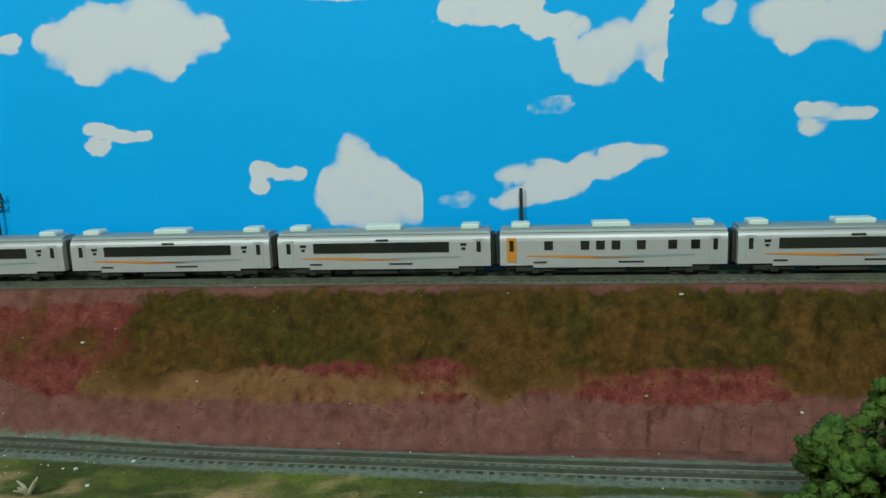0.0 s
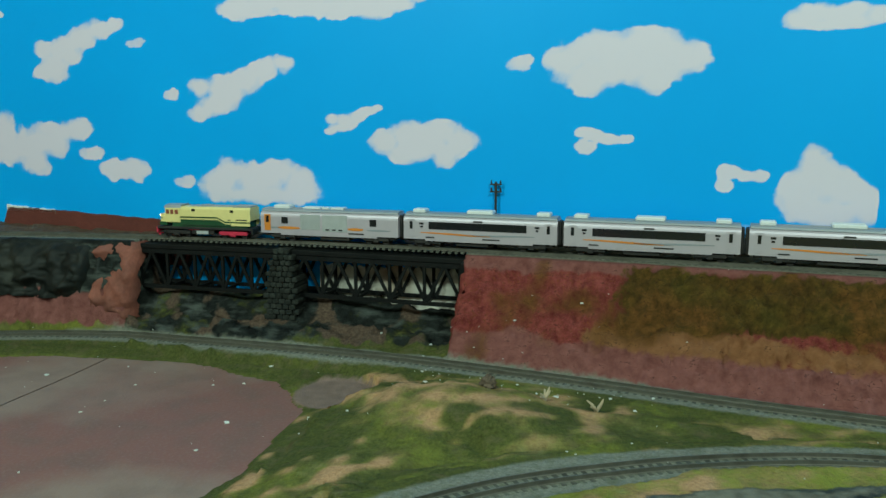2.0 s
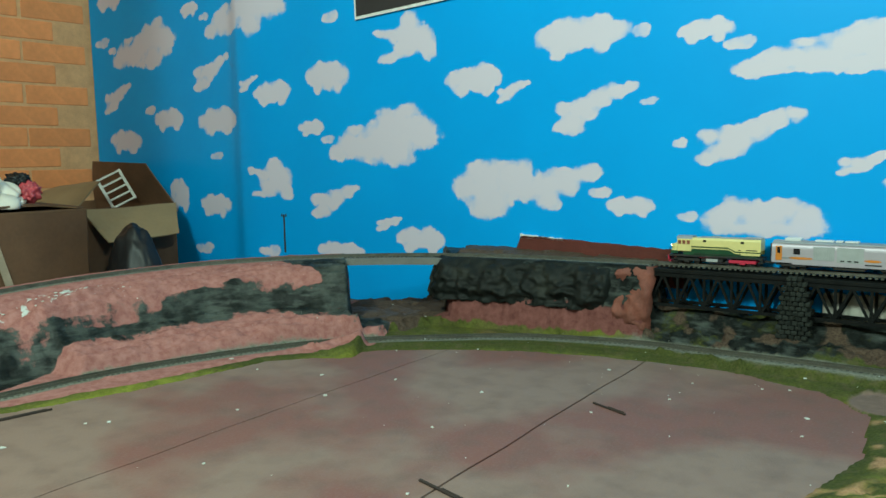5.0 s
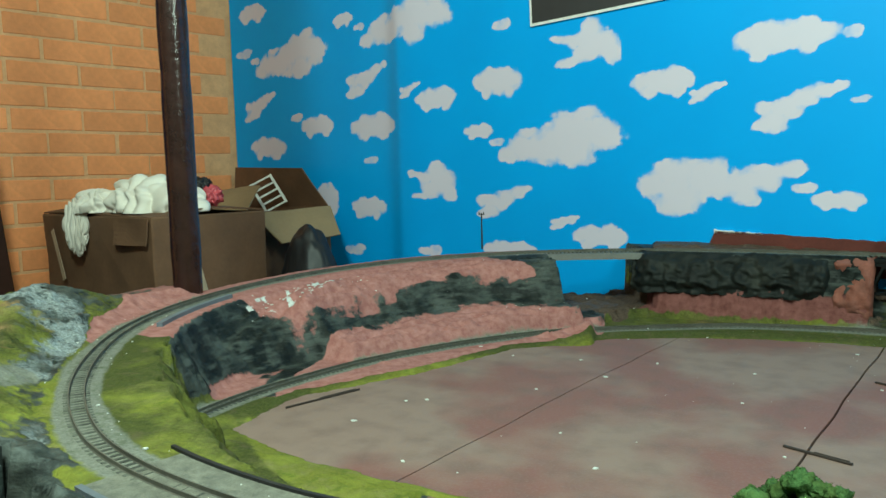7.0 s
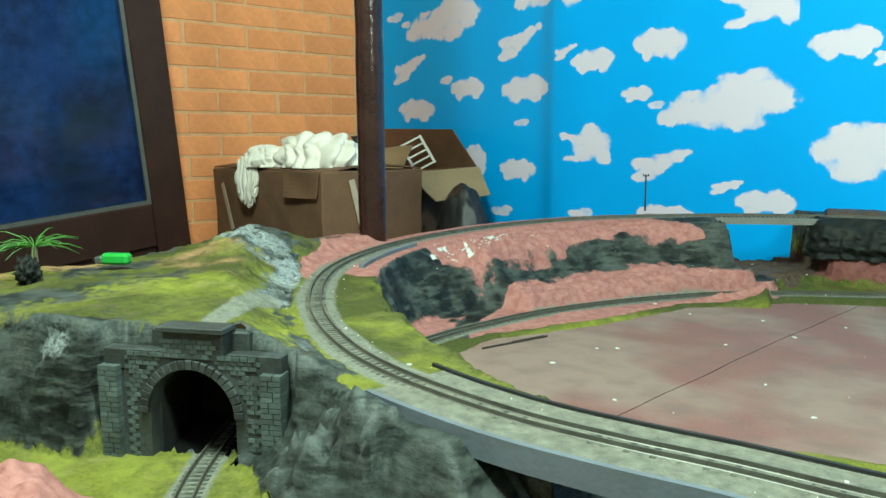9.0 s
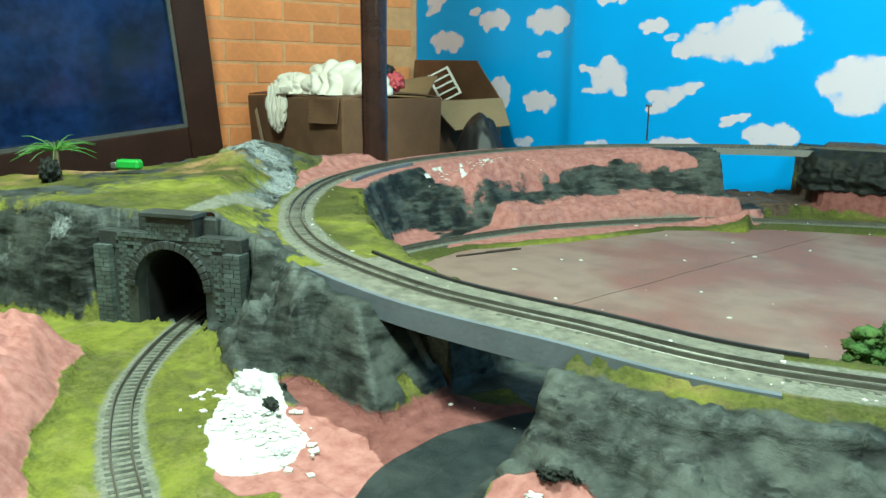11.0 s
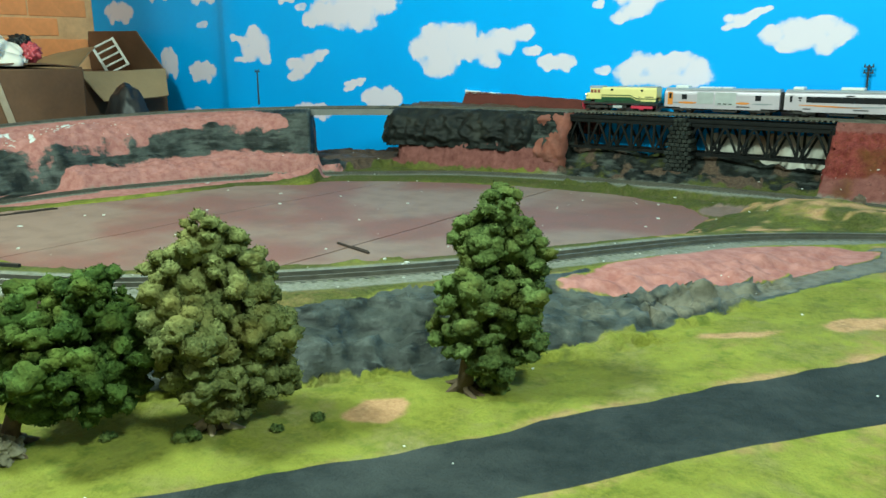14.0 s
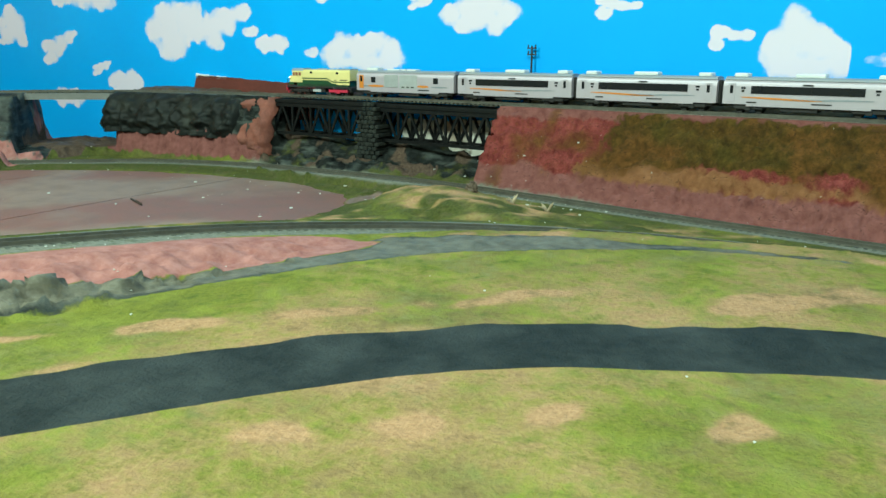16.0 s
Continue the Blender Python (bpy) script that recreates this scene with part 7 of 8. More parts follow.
def locomotive():
    t = thing("locomotive", Matrix(), "cream and dark green diesel locomotive with lit headlight", "locomotive")
    w, f = 0.034, LL / 2
    part("running_board", boxes([((0, 0, 0.0165), (LL - 0.004, w + 0.001, 0.004))], 0.0006), M_BLACK, t)
    part("lower_hood", boxes([((-0.010, 0, 0.0245), (LL - 0.040, w - 0.003, 0.013))], 0.0005), M_GREEN, t, "dark green hood side")
    hood = part("upper_hood", prism(section(w - 0.002, 0.0305, 0.052, 0.005), -f + 0.004, f - 0.046), M_CREAM, t, "cream hood")
    part("hood_roof", boxes([((-0.022, 0, 0.0523), (0.100, 0.022, 0.002)), ((-0.068, 0, 0.0528), (0.032, 0.026, 0.003))], 0.0006), M_LOCOROOF, t, "dark grey roof with fan grille")
    part("exhaust", boxes([((0.0, 0, 0.0535), (0.018, 0.012, 0.0025))], 0.0005), M_LOCOROOF, t)
    pair("rear_skirt", [(-f + 0.022, 0.026, 0.034, 0.0085)], M_CREAM, t, y=w / 2 - 0.0012)
    # lining stripes along the sides, with a step down at the rear
    for dz, material in ((0.0, M_GREEN), (0.0022, M_CREAM), (-0.0022, M_CREAM)):
        for s in (-1, 1):
            bm = bmesh.new()
            pts = [(f - 0.046, 0.0345), (-0.026, 0.0345), (-0.040, 0.0275), (-f + 0.004, 0.0275)]
            y = s * (w / 2 - 0.0002 + (0.0004 if dz == 0 else 0.0))
            for (xa, za), (xb, zb) in zip(pts, pts[1:]):
                hh = 0.0009
                bm.faces.new([bm.verts.new(v) for v in ((xa, y, za + dz - hh), (xb, y, zb + dz - hh), (xb, y, zb + dz + hh), (xa, y, za + dz + hh))])
            part("lining_stripe", bm, material, t)
    pair("vent", [(-0.052, 0.0455, 0.006, 0.004), (0.018, 0.0465, 0.006, 0.004)], M_GLASS, t, y=w / 2 - 0.001)
    pair("louvre", [(-f + 0.020, 0.0305, 0.020, 0.0038), (-f + 0.042, 0.0300, 0.005, 0.0038)], M_BLACK, t, y=w / 2 - 0.0012)
    # cab and short nose
    cab = part("cab", boxes([((f - 0.032, 0, 0.0375), (0.028, w, 0.025))], 0.0012), M_CREAM, t, "cream cab")
    part("cab_roof", prism([(-0.0165, 0.0495), (0.0165, 0.0495), (0.013, 0.0535), (0.006, 0.0550), (-0.006, 0.0550), (-0.013, 0.0535)], f - 0.047, f - 0.0165), M_LOCOROOF, cab)
    for x in (f - 0.040, f - 0.0315, f - 0.0235):
        pair("cab_window", [(x, 0.0430, 0.0058, 0.0072)], M_CABRED, cab, "reddish lit cab window", y=w / 2)
    part("windscreen", boxes([((f - 0.0178, -0.008, 0.0435), (0.0008, 0.011, 0.0075)), ((f - 0.0178, 0.008, 0.0435), (0.0008, 0.011, 0.0075))]), M_GLASS, cab)
    nose = part("nose", boxes([((f - 0.0125, 0, 0.0305), (0.013, w - 0.007, 0.017))], 0.0018), M_CREAM, t, "cream nose")
    part("nose_band", boxes([((f - 0.0120, 0, 0.0230), (0.0145, w - 0.006, 0.006))], 0.0006), M_GREEN, nose)
    part("chevron", boxes([((f - 0.0056, 0, 0.0285), (0.0008, 0.020, 0.0016)), ((f - 0.0056, 0, 0.0255), (0.0008, 0.020, 0.0012))]), M_GREEN, nose)
    bm = bmesh.new()
    bmesh.ops.create_uvsphere(bm, u_segments=12, v_segments=8, radius=0.0026, matrix=Matrix.Translation((f - 0.0165, 0, 0.0512)))
    part("headlight", bm, M_HEAD, t, "glowing warm headlight")
    part("marker_light", boxes([((f - 0.0055, -0.0105, 0.0365), (0.0016, 0.003, 0.003)), ((f - 0.0055, 0.0105, 0.0365), (0.0016, 0.003, 0.003))], 0.0006), glow("marker_glow", (1.0, 0.85, 0.6), 8), t)
    part("buffer_beam", boxes([((f - 0.0015, 0, 0.0125), (0.003, w, 0.010))], 0.0006), M_RED, t, "red buffer beam")
    part("pilot", boxes([((f - 0.003, 0, 0.0050), (0.004, 0.026, 0.004))], 0.0006), M_RED, t)
    part("rear_beam", boxes([((-f + 0.0015, 0, 0.0125), (0.003, w, 0.010))], 0.0006), M_BLACK, t)
    for x in (f - 0.003, -f + 0.003):
        part("coupler", boxes([((x + (0.006 if x > 0 else -0.006), 0, 0.0105), (0.012, 0.004, 0.004))]), M_BLACK, t)
    part("fuel_tank", boxes([((0.004, 0, 0.0105), (0.042, 0.028, 0.009))], 0.0010), M_BLACK, t)
    pair("tank_plate", [(0.004, 0.0095, 0.022, 0.0055)], M_PANEL, t, "pale grey tank plate", y=0.0145)
    pair("pipe", [(0.018, 0.0148, 0.020, 0.0022)], M_RED, t, "red pipe", y=0.0155)
    bogie(t, 0.052, M_BLACK, 3, 0.036)
    bogie(t, -0.052, M_RED, 3, 0.036, True)
    # handrails
    for s in (-1, 1):
        part("handrail", tube([(-f + 0.01, s * (w / 2 + 0.0006), 0.0215), (f - 0.05, s * (w / 2 + 0.0006), 0.0215)], [0.0004, 0.0004], 5), M_BLACK, t)
        part("handrail", tube([(f - 0.004, s * 0.015, 0.017), (f - 0.003, s * 0.015, 0.031), (f - 0.012, s * 0.0155, 0.033)], [0.0005] * 3, 5), M_BLACK, t)
    for s in (-1, 1):
        for z in (0.005, 0.010):
            part("step", boxes([((f - 0.014, s * 0.0165, z), (0.010, 0.003, 0.002))]), M_BLACK, t)
    return t


def on_track(s_mid, half, forward=1):
    pa, _ = at_line(main_line, s_mid - half)
    pb, _ = at_line(main_line, s_mid + half)
    mid = (pa + pb) / 2
    d = pb - pa
    yaw, pitch = math.atan2(d.y, d.x), math.atan2(d.z, math.hypot(d.x, d.y))
    return Matrix.Translation(mid) @ Matrix.Rotation(yaw, 4, "Z") @ Matrix.Rotation(-pitch, 4, "Y")


s_loco = s_near(main_line, -1.106, 0.931)
loco = locomotive()
loco.matrix_world = on_track(s_loco - LL / 2, 0.052)
s_at = s_loco - LL - 0.016
coaches = []
first = power_coach()
first.matrix_world = on_track(s_at - LC / 2, 0.08) @ Matrix.Rotation(math.pi, 4, "Z")
s_at -= LC + 0.010
one = passenger_coach()
one.matrix_world = on_track(s_at - LC / 2, 0.08)
s_at -= LC + 0.010
for k in range(6):
    m = on_track(s_at - LC / 2, 0.08)
    if k == 2:
        passenger_coach(True).matrix_world = m
    else:
        copy_thing(one, m)
    s_at -= LC + 0.010


# ---- trees and bushes ----
def ico(sub):
    bm = bmesh.new()
    bmesh.ops.create_icosphere(bm, subdivisions=sub, radius=1.0)
    v = np.array([x.co for x in bm.verts])
    f = np.array([[y.index for y in x.verts] for x in bm.faces])
    bm.free()
    return v, f


ICO_V, ICO_F = ico(3)


def crown_mesh(name, clumps, rnd, material, parent, leaves=70, leaf=0.0012):
    """Torn lumps of dyed foam with ragged flecks on them. clumps: centre and radius."""
    shape = np.array([[rnd.uniform(0.8, 1.35), rnd.uniform(0.8, 1.35), rnd.uniform(0.65, 1.0)] for _ in clumps])
    mid = np.array([tuple(c) for c, r in clumps])
    rad = np.array([r for c, r in clumps])[:, None]
    p = ICO_V[None, :, :] * shape[:, None, :]
    at = p * rad[:, :, None] + mid[:, None, :]
    k = 1 + 0.60 * fbm3(at[..., 0], at[..., 1], at[..., 2], 0.0075, 3, 801) + 0.42 * fbm3(at[..., 0], at[..., 1], at[..., 2], 0.0030, 2, 811) + 0.22 * fbm3(at[..., 0], at[..., 1], at[..., 2], 0.0014, 1, 821)
    v = p * (rad * k)[:, :, None] + mid[:, None, :]
    vs = [v.reshape(-1, 3)]
    fs = (ICO_F[None] + (np.arange(len(clumps)) * len(ICO_V))[:, None, None]).reshape(-1, 3).tolist()
    n0 = len(clumps) * len(ICO_V)
    for j, (c, r) in enumerate(clumps):
        for q in rnd.sample(range(len(ICO_V)), leaves):
            d = Vector(v[j, q] - mid[j]).normalized()
            o = Vector(v[j, q]) + d * leaf * rnd.uniform(-0.2, 0.9)
            a = Vector((rnd.gauss(0, 1), rnd.gauss(0, 1), rnd.gauss(0, 1))).normalized() * leaf * rnd.uniform(0.5, 1.3)
            b = a.cross(d).normalized() * leaf * 0.6
            vs.append(np.array([o - a, o + b, o + a, o - b]))
            fs.append([n0, n0 + 1, n0 + 2, n0 + 3])
            n0 += 4
    return mesh_part(name, np.concatenate(vs).tolist(), fs, material, parent, smooth=True)


def tree(x, y, h, seed, material, lobes, label, root=None, per=30):
    """A wire tree dressed with torn foam: roots, trunk, limbs and a crown of several masses.
    lobes: along the road, up and away from it, and radius, in shares of the height."""
    rnd = random.Random(seed)
    z = ground_z(x, y)
    t = thing("tree", Matrix.Translation((x, y, z - 0.002)), label, "tree", "trees beside the road")
    mean = sum(q[0] for q in lobes) / len(lobes)
    lean = Vector((0.70, 0.72, 0)) * mean * h
    trunk = [(0, 0, 0), (0.003, -0.001, h * 0.12), tuple(lean * 0.3 + Vector((0, 0, h * 0.35))), tuple(lean * 0.9 + Vector((0, 0, h * 0.82)))]
    tr = part("trunk", tube(trunk, [0.0075, 0.0055, 0.0042, 0.0015], 9), M_TRUNK, t, smooth=True)
    for k in range(6):
        a = k * math.tau / 6 + rnd.uniform(-0.4, 0.4)
        far = rnd.uniform(0.016, 0.026)
        part("root", tube([(0, 0, 0.009), (0.45 * far * math.cos(a), 0.45 * far * math.sin(a), 0.004), (far * math.cos(a + 0.2), far * math.sin(a + 0.2), 0.0)], [0.0042, 0.0030, 0.0010], 6), root or M_TRUNK, tr)
    blobs = []
    for along_, up, away, r in lobes:
        c = (Vector((0.70, 0.72, 0)) * along_ + Vector((-0.72, 0.70, 0)) * away + Vector((0, 0, up))) * h
        base = lean * 0.9 * min(up, 0.75) + Vector((0, 0, h * min(up, 0.75) * 0.85))
        part("limb", tube([base, (base + c) / 2 + Vector((0, 0, -0.002)), c], [0.0024, 0.0017, 0.0008], 6), M_TRUNK, t)
        r = r * h
        blobs.append((c, r * 0.62))
        n = max(8, int(per * (r / 0.024) ** 1.3))
        for k in range(n):
            zz = 1 - 2 * (k + 0.5) / n
            a = k * 2.399 + rnd.uniform(-0.5, 0.5)
            q = math.sqrt(1 - zz * zz)
            d = Vector((q * math.cos(a), q * math.sin(a), zz)) * r * rnd.uniform(0.62, 1.0)
            blobs.append((c + d, r * rnd.uniform(0.15, 0.33)))
    crown_mesh("crown", blobs, rnd, material, t)
    return t


tree(-0.824, -0.540, 0.118, 1, M_LEAF, [(0.13, 0.74, 0.05, 0.20), (0.50, 0.86, 0.0, 0.16), (-0.08, 0.46, -0.05, 0.19), (0.33, 0.50, -0.12, 0.23), (0.62, 0.58, 0.05, 0.21), (0.20, 0.28, -0.05, 0.15), (0.50, 0.34, 0.0, 0.19), (0.15, 0.52, 0.18, 0.22), (0.36, 0.70, 0.08, 0.20), (-0.14, 0.82, 0.0, 0.07)],
     "dark green model tree with a broad tiered crown")
tree(-0.738, -0.450, 0.152, 2, M_LEAF2, [(0.02, 0.84, 0.0, 0.13), (-0.10, 0.68, 0.0, 0.16), (0.14, 0.68, 0.02, 0.17), (-0.05, 0.50, -0.10, 0.18), (0.18, 0.48, 0.0, 0.18), (0.04, 0.52, 0.15, 0.17), (0.02, 0.30, -0.05, 0.18), (0.20, 0.28, 0.05, 0.16), (-0.12, 0.34, 0.05, 0.14), (0.12, 0.16, 0.0, 0.11)],
     "bushy olive-green model tree with pale spreading roots", M_SANDROCK)
tree(-0.632, -0.309, 0.155, 3, M_LEAF3, [(0.16, 0.88, 0.0, 0.11), (0.10, 0.72, 0.05, 0.15), (0.26, 0.70, -0.02, 0.14), (0.02, 0.52, -0.06, 0.15), (0.24, 0.50, -0.05, 0.16), (0.14, 0.50, 0.12, 0.15), (0.02, 0.33, 0.0, 0.17), (0.24, 0.31, 0.02, 0.17), (0.12, 0.18, -0.03, 0.15)],
     "slim green model tree with a dark base")
tree(0.280, 0.47, 0.120, 4, M_LEAF, [(0.05, 0.82, -0.05, 0.17), (-0.18, 0.60, 0.12, 0.2), (0.25, 0.60, -0.1, 0.2), (0.0, 0.50, -0.18, 0.2), (0.0, 0.5, 0.22, 0.2), (-0.25, 0.28, 0.18, 0.18), (0.25, 0.28, 0.0, 0.18), (0.0, 0.25, -0.15, 0.18), (-0.32, 0.20, 0.05, 0.15)],
     "dense green model tree beside the track")


def bush(x, y, rx, ry, h, seed, material, label, n=24, r=0.010):
    rnd = random.Random(seed)
    blobs = []
    for k in range(n):
        a, q = rnd.uniform(0, math.tau), math.sqrt(rnd.random())
        blobs.append((Vector((rx * q * math.cos(a), ry * q * math.sin(a), h * math.sqrt(1 - q * q) * rnd.uniform(0.1, 0.95))), r * rnd.uniform(0.6, 1.2)))
    ob = crown_mesh("bush", blobs, rnd, material, None)
    ob.matrix_world = Matrix.Translation((x, y, max(0.0, ground_z(x, y))))
    return tagged(ob, label, "bush")


bush(-1.053, -0.192, 0.060, 0.036, 0.078, 11, M_BUSH, "rounded bright green bush on the bare board", 190, 0.0080)
for k, (bx, by, w) in enumerate(((-1.062, -0.637, 0.005), (-0.923, -0.573, 0.0065), (-0.889, -0.577, 0.0075), (-0.909, -0.553, 0.004), (-0.857, -0.558, 0.005), (-0.870, -0.606, 0.0045), (-0.738, -0.471, 0.007), (-0.817, -0.560, 0.006),
                                 (-0.69, -0.405, 0.005), (-0.99, -0.60, 0.004), (-0.945, -0.60, 0.003), (-0.90, -0.60, 0.003), (-0.845, -0.575, 0.003), (-0.78, -0.50, 0.004), (-0.70, -0.43, 0.003), (-0.955, -0.575, 0.003))):
    bush(bx, by, w, w, w, 20 + k, M_LEAF3, "tiny green grass tuft beside the road", 5, w * 0.55)


rr = random.Random(40)
for k, (px, py, a, b, up) in enumerate(((-1.480, -0.675, 0.026, 0.018, 0.012), (-1.425, -0.700, 0.013, 0.016, 0.004), (-1.352, -0.722, 0.010, 0.008, 0.004))):
    lump("plaster_rock", (px, py, ground_z(px, py) + up * 0.2), (a, b, up), M_ROCKW, "jagged lump of bare white plaster", "rock", 3.1 * k, 5, 0.28, 3.4)
for k, (px, py, a) in enumerate(((-1.455, -0.664, 0.010), (-1.420, -0.692, 0.008))):
    lump("dark_rock", (px, py, ground_z(px, py) + 0.002), (a, a * 0.7, a * 0.8), M_STONE, "small dark rock in broken white plaster", "rock", 2.3 * k + 9, 4, 0.5, 2.2)
for k in range(9):
    px, py, s = -1.122 + rr.uniform(-0.026, 0.024), -0.638 + rr.uniform(-0.024, 0.024), rr.uniform(0.005, 0.010)
    dark = k % 3 != 2
    s = s if dark else 0.6 * s
    lump("plaster_rock", (px, py, ground_z(px, py) + s * 0.1), (s, s * 0.8, s * rr.uniform(0.4, 0.8)), M_STONE if dark else M_ROCKW, "small dark rock half covered with plaster" if dark else "small jagged lump of white plaster", "rock", 5.3 * k, 4, 0.55, 2.2)


# earth clods by the trees and pale dead shrubs on the dry hill
lump("pale_rock", (-0.823, -0.550, ground_z(-0.823, -0.550) + 0.004), (0.019, 0.013, 0.011), M_TANROCK, "pale grey-tan rock at the foot of a tree", "rock", 2.0, 5, 0.35, 2.2)
for k, (px, py) in enumerate(((-0.854, -0.577), (-0.862, -0.572), (-1.006, -0.633), (-0.998, -0.628))):
    lump("earth_clod", (px, py, ground_z(px, py) + 0.001), (0.0055, 0.0045, 0.003), M_EARTH, "small brown earth crumb in the grass", "clod", 7.0 + k, 3, 0.6, 3.0)
lump("earth_clod", (-0.489, 0.625, ground_z(-0.489, 0.625) + 0.003), (0.008, 0.006, 0.010), M_EARTH, "brown sandy clod on the dry hill", "clod", 17.0, 4, 0.6, 3.0)


def dead_shrub(x, y, seed):
    r = random.Random(seed)
    t = thing("dead_shrub", Matrix.Translation((x, y, ground_z(x, y))), "small pale dead shrub of bare twigs", "shrub", "dead shrubs on the dry hill")
    for k in range(6):
        a, up = r.uniform(0, math.tau), r.uniform(0.2, 1.8)
        d = Vector((math.cos(a), math.sin(a), up)).normalized() * r.uniform(0.010, 0.018)
        part("twig", tube([(0, 0, -0.001), d * 0.5 + Vector((0.001, 0, 0.001)), d], [0.0022, 0.0017, 0.0008], 6), M_SANDROCK, t)
    return t


dead_shrub(-0.425, 0.632, 1)
dead_shrub(-0.365, 0.622, 2)


def palm():
    x, y = -2.14, -0.655
    t = thing("palm_tree", Matrix.Translation((x, y, ground_z(x, y))), "small palm with thin drooping fronds", "palm")
    tip = Vector((-0.026, 0.006, 0.045))
    part("trunk", tube([(0, 0, -0.003), (-0.010, 0, 0.022), tip], [0.007, 0.005, 0.004], 8), M_PALMTRUNK, t)
    r = random.Random(6)
    for k in range(42):
        a, up = r.uniform(0, math.tau), r.uniform(0.2, 1.1)
        L = r.uniform(0.045, 0.075)
        d = Vector((math.cos(a), math.sin(a), up)).normalized()
        pts = [tip + d * L * f + Vector((0, 0, -0.030 * f * f)) for f in (0, 0.35, 0.7, 1)]
        part("frond", tube(pts, [0.0007, 0.0009, 0.0007, 0.0002], 5), M_PALM, t)
    return t


palm()
lump("stump", (-2.142, -0.668, 0.158), (0.016, 0.014, 0.020), M_BLACKROCK, "dark mossy stump under the palm", "stump", 5.0, 4, 0.55, 4.0)
bush(-2.20, -0.76, 0.03, 0.025, 0.035, 31, M_LEAF, "dark green leafy bush on the hill", 14, 0.010)


def green_bottle():
    m = Matrix.Translation((-2.170, -0.540, ground_z(-2.17, -0.54) + 0.015)) @ Matrix.Rotation(radians(-55), 4, "Z") @ Matrix.Rotation(radians(90), 4, "X")
    t = thing("lighter", m, "green plastic lighter lying on the hill", "lighter")
    part("case", boxes([((0, 0.002, -0.008), (0.020, 0.017, 0.044))], 0.004), M_GREENPL, t)
    part("metal_cap", boxes([((0, 0, 0.018), (0.016, 0.011, 0.012))], 0.002), mat("lighter_metal", (0.35, 0.35, 0.36), 0.3, 0.9), t, "dark metal cap")
    part("wheel", boxes([((0.003, 0, 0.025), (0.006, 0.006, 0.006))], 0.001), M_BLACK, t)


green_bottle()


# ---- telegraph poles ----
def telegraph_pole(x, y, h, arms=2, label="dark model telegraph pole with short cross arms"):
    t = thing("telegraph_pole", Matrix.Translation((x, y, 0.155)), label, "telegraph pole", "telegraph poles by the back line")
    part("mast", tube([(0, 0, 0), (0, 0, h)], [0.0024, 0.0018], 8), M_BLACK, t)
    for k in range(arms):
        arm = part("cross_arm", boxes([((0, 0, h - 0.004 - 0.011 * k), (0.017, 0.003, 0.0022))]), M_BLACK, t)
        for s in (-1, 1):
            part("insulator", tube([(s * 0.007, 0, h - 0.003 - 0.011 * k), (s * 0.007, 0, h + 0.002 - 0.011 * k)], [0.0014, 0.0011], 6), M_BLACK, arm)
    return t


telegraph_pole(-0.532, 0.922, 0.107)
telegraph_pole(0.09, 0.868, 0.100, 0, "plain dark model pole by the back line")
telegraph_pole(-1.985, 0.735, 0.092, 1, "thin dark model signal pole by the curve")


# ---- scattered chips and sticks ----
def chips():
    rnd = random.Random(8)
    vs, fs = [], []
    for k in range(700):
        if k >= 610:
            x, y = rnd.uniform(-0.62, -0.30), rnd.uniform(0.62, 0.82)
        elif k >= 520:
            i = rnd.randrange(i_left - 20, i_mid + 40)
            side = rnd.choice((-1, 1)) * rnd.uniform(0.020, 0.042)
            e = main_line[i + 1] - main_line[i]
            x, y = main_line[i, 0] - e[1] / 0.0072 * side, main_line[i, 1] + e[0] / 0.0072 * side
        elif k >= 420:
            x, y = rnd.gauss(-1.41, 0.034), rnd.gauss(-0.715, 0.018)
        elif k >= 330:
            y = rnd.uniform(0.02, 0.34)
            x = -2.055 + rnd.gauss(0, 0.016) + 0.25 * max(0, y - 0.2)
        elif k >= 280:
            x, y = rnd.gauss(-1.105, 0.022), rnd.gauss(-0.682, 0.018)
        elif k >= 230:
            x, y = rnd.gauss(-1.395, 0.030), rnd.gauss(-0.715, 0.018)
        elif k < 26:
            x, y = rnd.uniform(-1.75, -0.75), rnd.uniform(-0.2, 0.7)
        elif k < 150:
            x, y = rnd.uniform(-2.1, 0.4), rnd.uniform(0.45, 0.88)
        else:
            x, y = rnd.uniform(-1.5, 0.2), rnd.uniform(-0.75, 0.4)
        z = max(ground_z(x, y), 0.0)
        s = rnd.uniform(0.0005, 0.0009) if rnd.random() < 0.8 else rnd.uniform(0.0010, 0.0022)
        if 230 <= k < 330 or 420 <= k < 520:
            s = rnd.uniform(0.0012, 0.0046)
        if k < 26:
            s = rnd.uniform(0.0014, 0.0036)
        a, b = rnd.uniform(0, math.tau), rnd.uniform(0.5, 1.6)
        n0 = len(vs)
        for px, py in ((-b, -1), (b, -0.7), (0.8 * b, 1), (-0.6 * b, 0.8)):
            for dz in (0.0002, min(s, 0.0015)):
                vs.append((x + s * (px * math.cos(a) - py * math.sin(a)), y + s * (px * math.sin(a) + py * math.cos(a)), z + dz))
        for q in ((1, 3, 5, 7), (0, 2, 3, 1), (2, 4, 5, 3), (4, 6, 7, 5), (6, 0, 1, 7)):
            fs.append([n0 + i for i in q])
    ob = mesh_part("paint_chips", vs, fs, M_CHIP, None)
    return tagged(ob, "scattered white plaster chips on the landscape", "chips", kind="stuff")


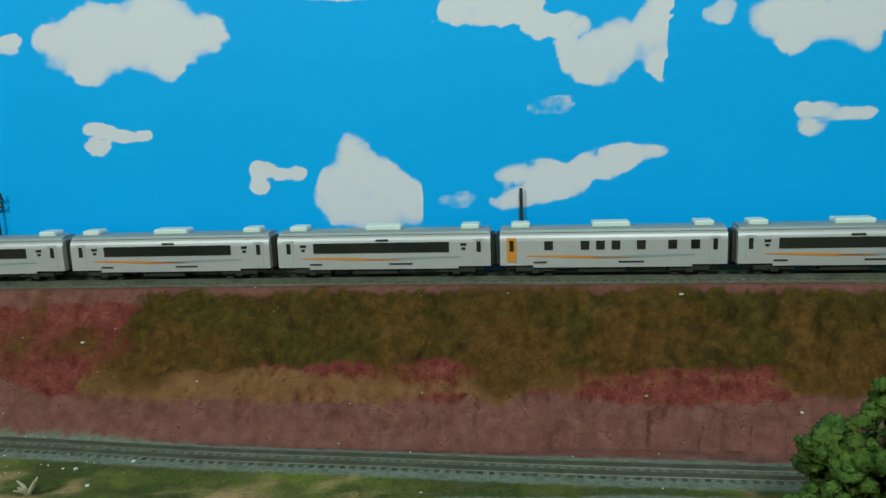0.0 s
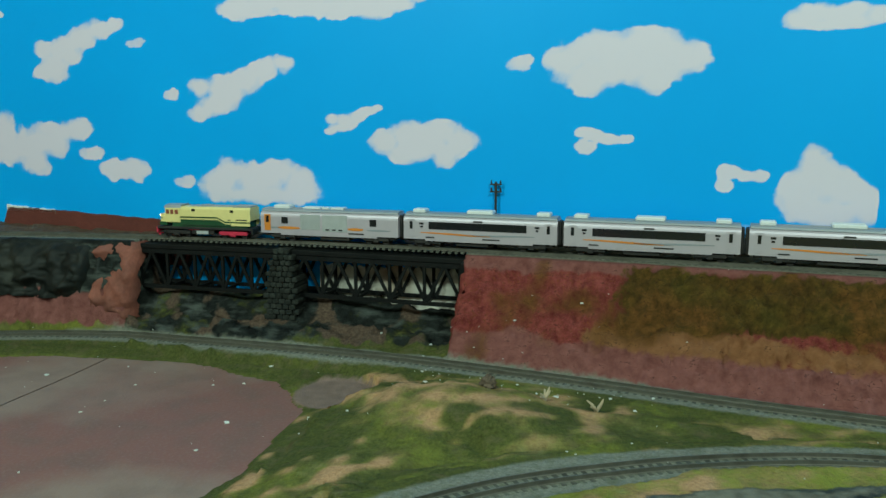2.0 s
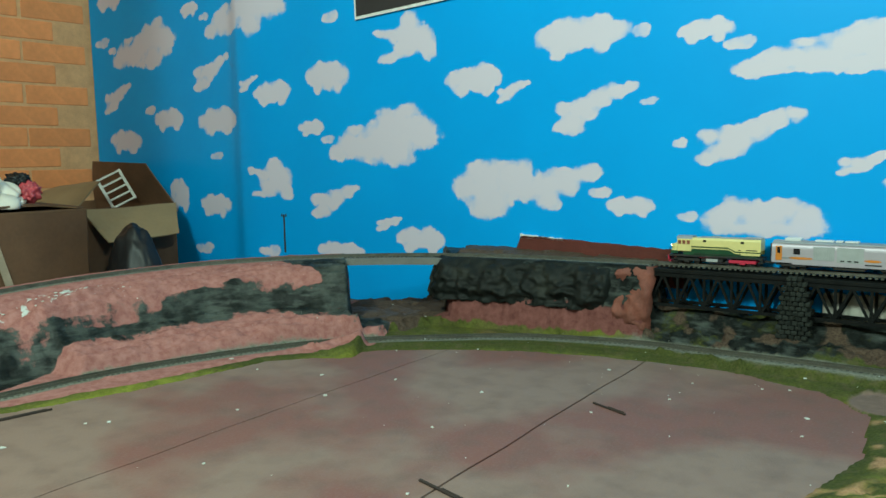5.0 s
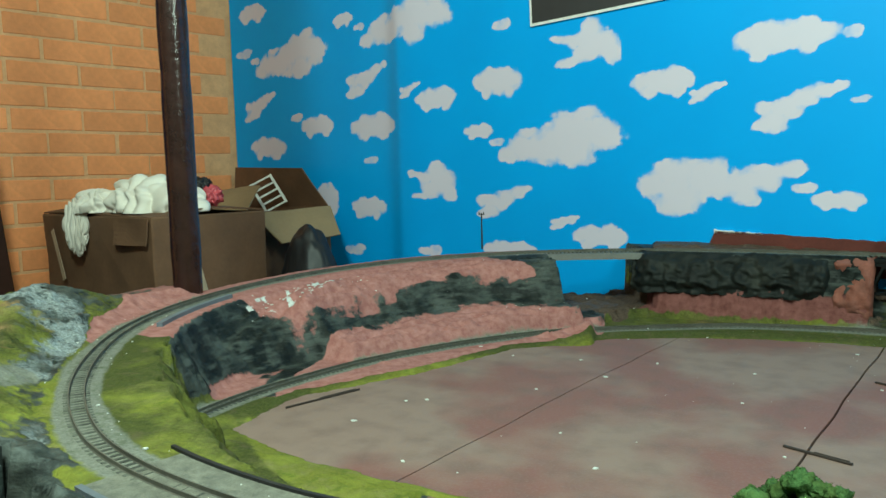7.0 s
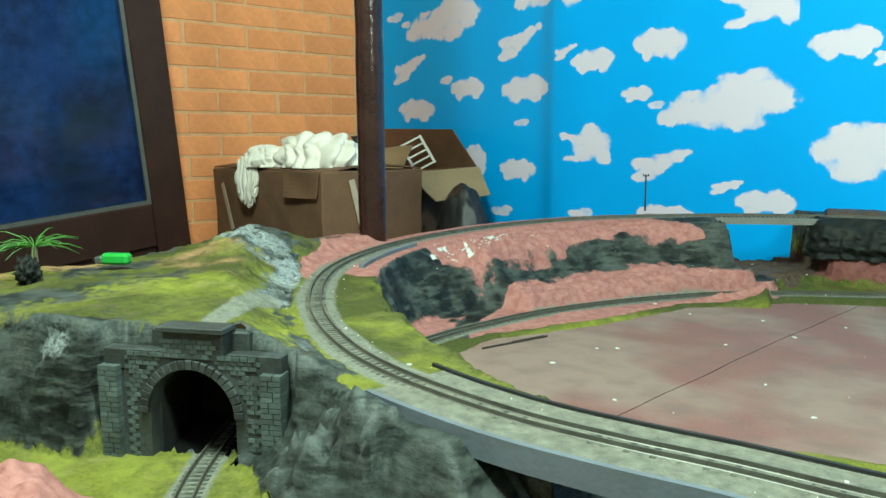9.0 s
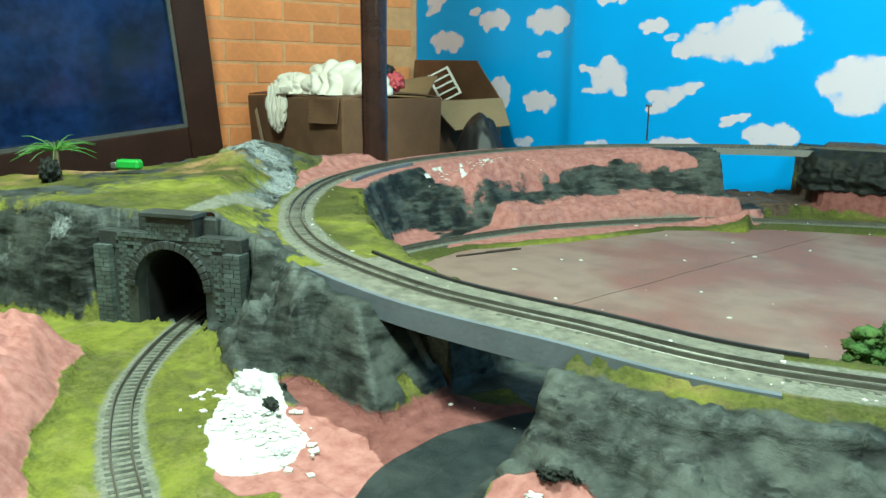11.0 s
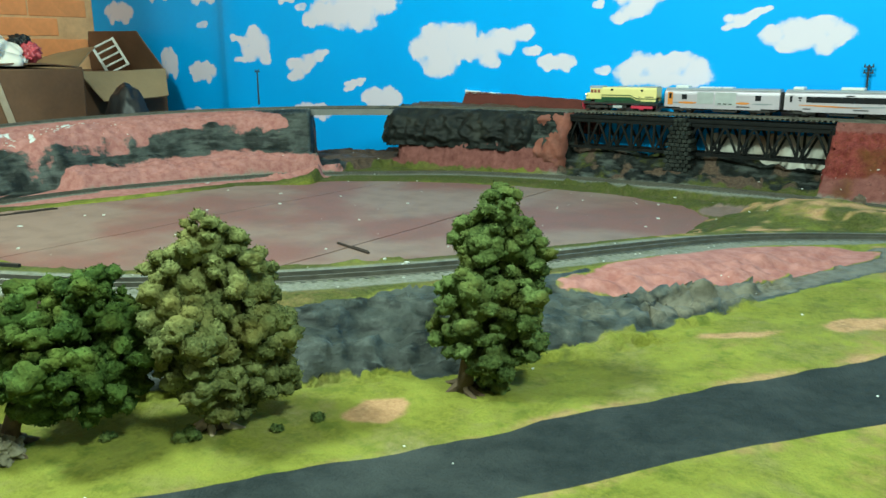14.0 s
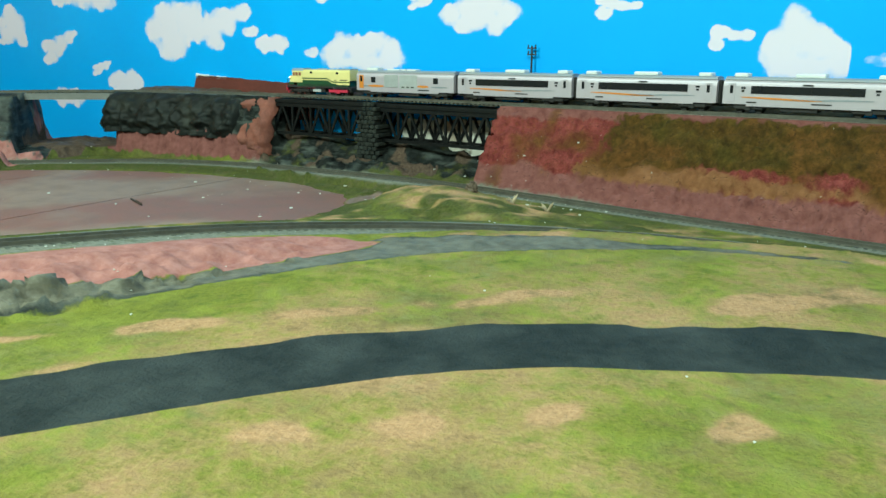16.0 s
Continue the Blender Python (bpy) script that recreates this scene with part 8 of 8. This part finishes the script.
chips()
for (ax, ay), (bx, by), w in (((-1.074, 0.473), (-1.013, 0.446), 0.003), ((-1.131, 0.103), (-1.050, 0.080), 0.004), ((-1.795, -0.115), (-1.765, 0.02), 0.003)):
    m = Matrix.Translation(((ax + bx) / 2, (ay + by) / 2, 0.0016)) @ Matrix.Rotation(math.atan2(by - ay, bx - ax), 4, "Z")
    L = math.hypot(bx - ax, by - ay)
    tagged(part("splinter", boxes([((0, 0, 0), (L, w, 0.003)), ((L * 0.2, w * 0.4, 0.001), (L * 0.5, w * 0.6, 0.003))], 0.0006, m), M_STICK, None), "dark wooden splinter lying on the board", "splinter")


# ---- tracks ----
def sweep(line, offset, prof, material, name, parent):
    d = np.gradient(line, axis=0)
    nrm = np.stack([-d[:, 1], d[:, 0]], 1) / np.linalg.norm(d[:, :2], axis=1)[:, None]
    k, vs = len(prof), []
    for o, z in prof:
        vs.append(np.concatenate([line[:, :2] + nrm * (offset + o), (line[:, 2] + z)[:, None]], 1))
    v = np.stack(vs, 1).reshape(-1, 3)
    f = [(i * k + j, i * k + (j + 1) % k, (i + 1) * k + (j + 1) % k, (i + 1) * k + j) for i in range(len(line) - 1) for j in range(k)]
    return mesh_part(name, v.tolist(), f, material, parent)


RAIL = [(-0.0011, -0.0048), (0.0011, -0.0048), (0.0003, -0.0040), (0.0006, 0.0), (-0.0006, 0.0), (-0.0003, -0.0040)]
bm = boxes([((0, 0, 0), (0.0046, 0.0285, 0.0026))])
SLEEPER_MESH = bpy.data.meshes.new("sleeper")
bm.to_mesh(SLEEPER_MESH)
bm.free()
SLEEPER_MESH.materials.append(M_SLEEPER)


def track(name, line, label, singles, rail=M_RAIL):
    """Rails on sleepers; singles: the stretch of sleepers that are pieces of their own."""
    t = thing(name, Matrix(), label, "railway track", "railway tracks")
    for o in (-0.0083, 0.0083):
        sweep(line, o, RAIL, rail, "rail", t)
    run_on = np.concatenate([[0], np.cumsum(np.hypot(*np.diff(line[:, :2], axis=0).T))])
    put = np.arange(0, run_on[-1], 0.0098)
    spots = np.stack([np.interp(put, run_on, line[:, k]) for k in range(3)], 1)
    d = np.gradient(spots, axis=0)
    shift = random.Random(len(line))
    vs, fs = [], []
    for i in range(len(spots)):
        a = math.atan2(d[i, 1], d[i, 0]) + shift.gauss(0, 0.02)
        m = Matrix.Translation((spots[i, 0], spots[i, 1], spots[i, 2] - 0.0059 - shift.uniform(0, 0.0007))) @ Matrix.Rotation(a, 4, "Z")
        if singles[0] <= i < singles[1]:
            ob = new("sleeper", SLEEPER_MESH)
            ob.parent = t
            ob.matrix_local = m
        else:
            n0 = len(vs)
            vs += [tuple(m @ v.co) for v in SLEEPER_MESH.vertices]
            fs += [[n0 + j for j in p.vertices] for p in SLEEPER_MESH.polygons]
    if vs:
        tagged(mesh_part("sleepers_rest", vs, fs, M_SLEEPER, t), kind="stuff")
    return t


i_near = int(np.argmin((main_line[:, 0] + 2.0) ** 2 + (main_line[:, 1] + 0.27) ** 2))
track("main_track", main_line, "dark model railway track round the loop", (int(i_near * 0.0072 / 0.0098), int(i_near * 0.0072 / 0.0098) + 300), M_BRIGHTRAIL)
track("lower_track", lower_line, "dark weathered model railway track at the foot", (0, 300))
track("tunnel_track", tunnel_line, "dark model railway track leading into the tunnel", (0, 300))

# ---- bricks of the west wall ----
BW, BH, BG = 0.240, 0.078, 0.010
bm = boxes([((0, 0, 0), (0.010, BW - BG, BH - BG))], 0.002)
BRICK_MESH = bpy.data.meshes.new("brick")
bm.to_mesh(BRICK_MESH)
bm.free()
BRICK_MESH.materials.append(M_BRICK)
rb = random.Random(12)
count = 0
for row in range(0, 21):
    z = -0.18 + BH * (row + 0.5)
    for k in range(0, 11):
        v = -0.02 - BW * (k + 0.5 + (0.5 if row % 2 else 0)) + rb.uniform(-0.003, 0.003)
        ob = new("brick", BRICK_MESH)
        ob.parent = wall_west
        ob.matrix_local = Matrix.Translation((WEST_U - 0.0085 + rb.uniform(-0.0006, 0.0006), v, z + rb.uniform(-0.0015, 0.0015))) @ Matrix.Rotation(radians(rb.uniform(-0.5, 0.5)), 4, "X")
        count += 1
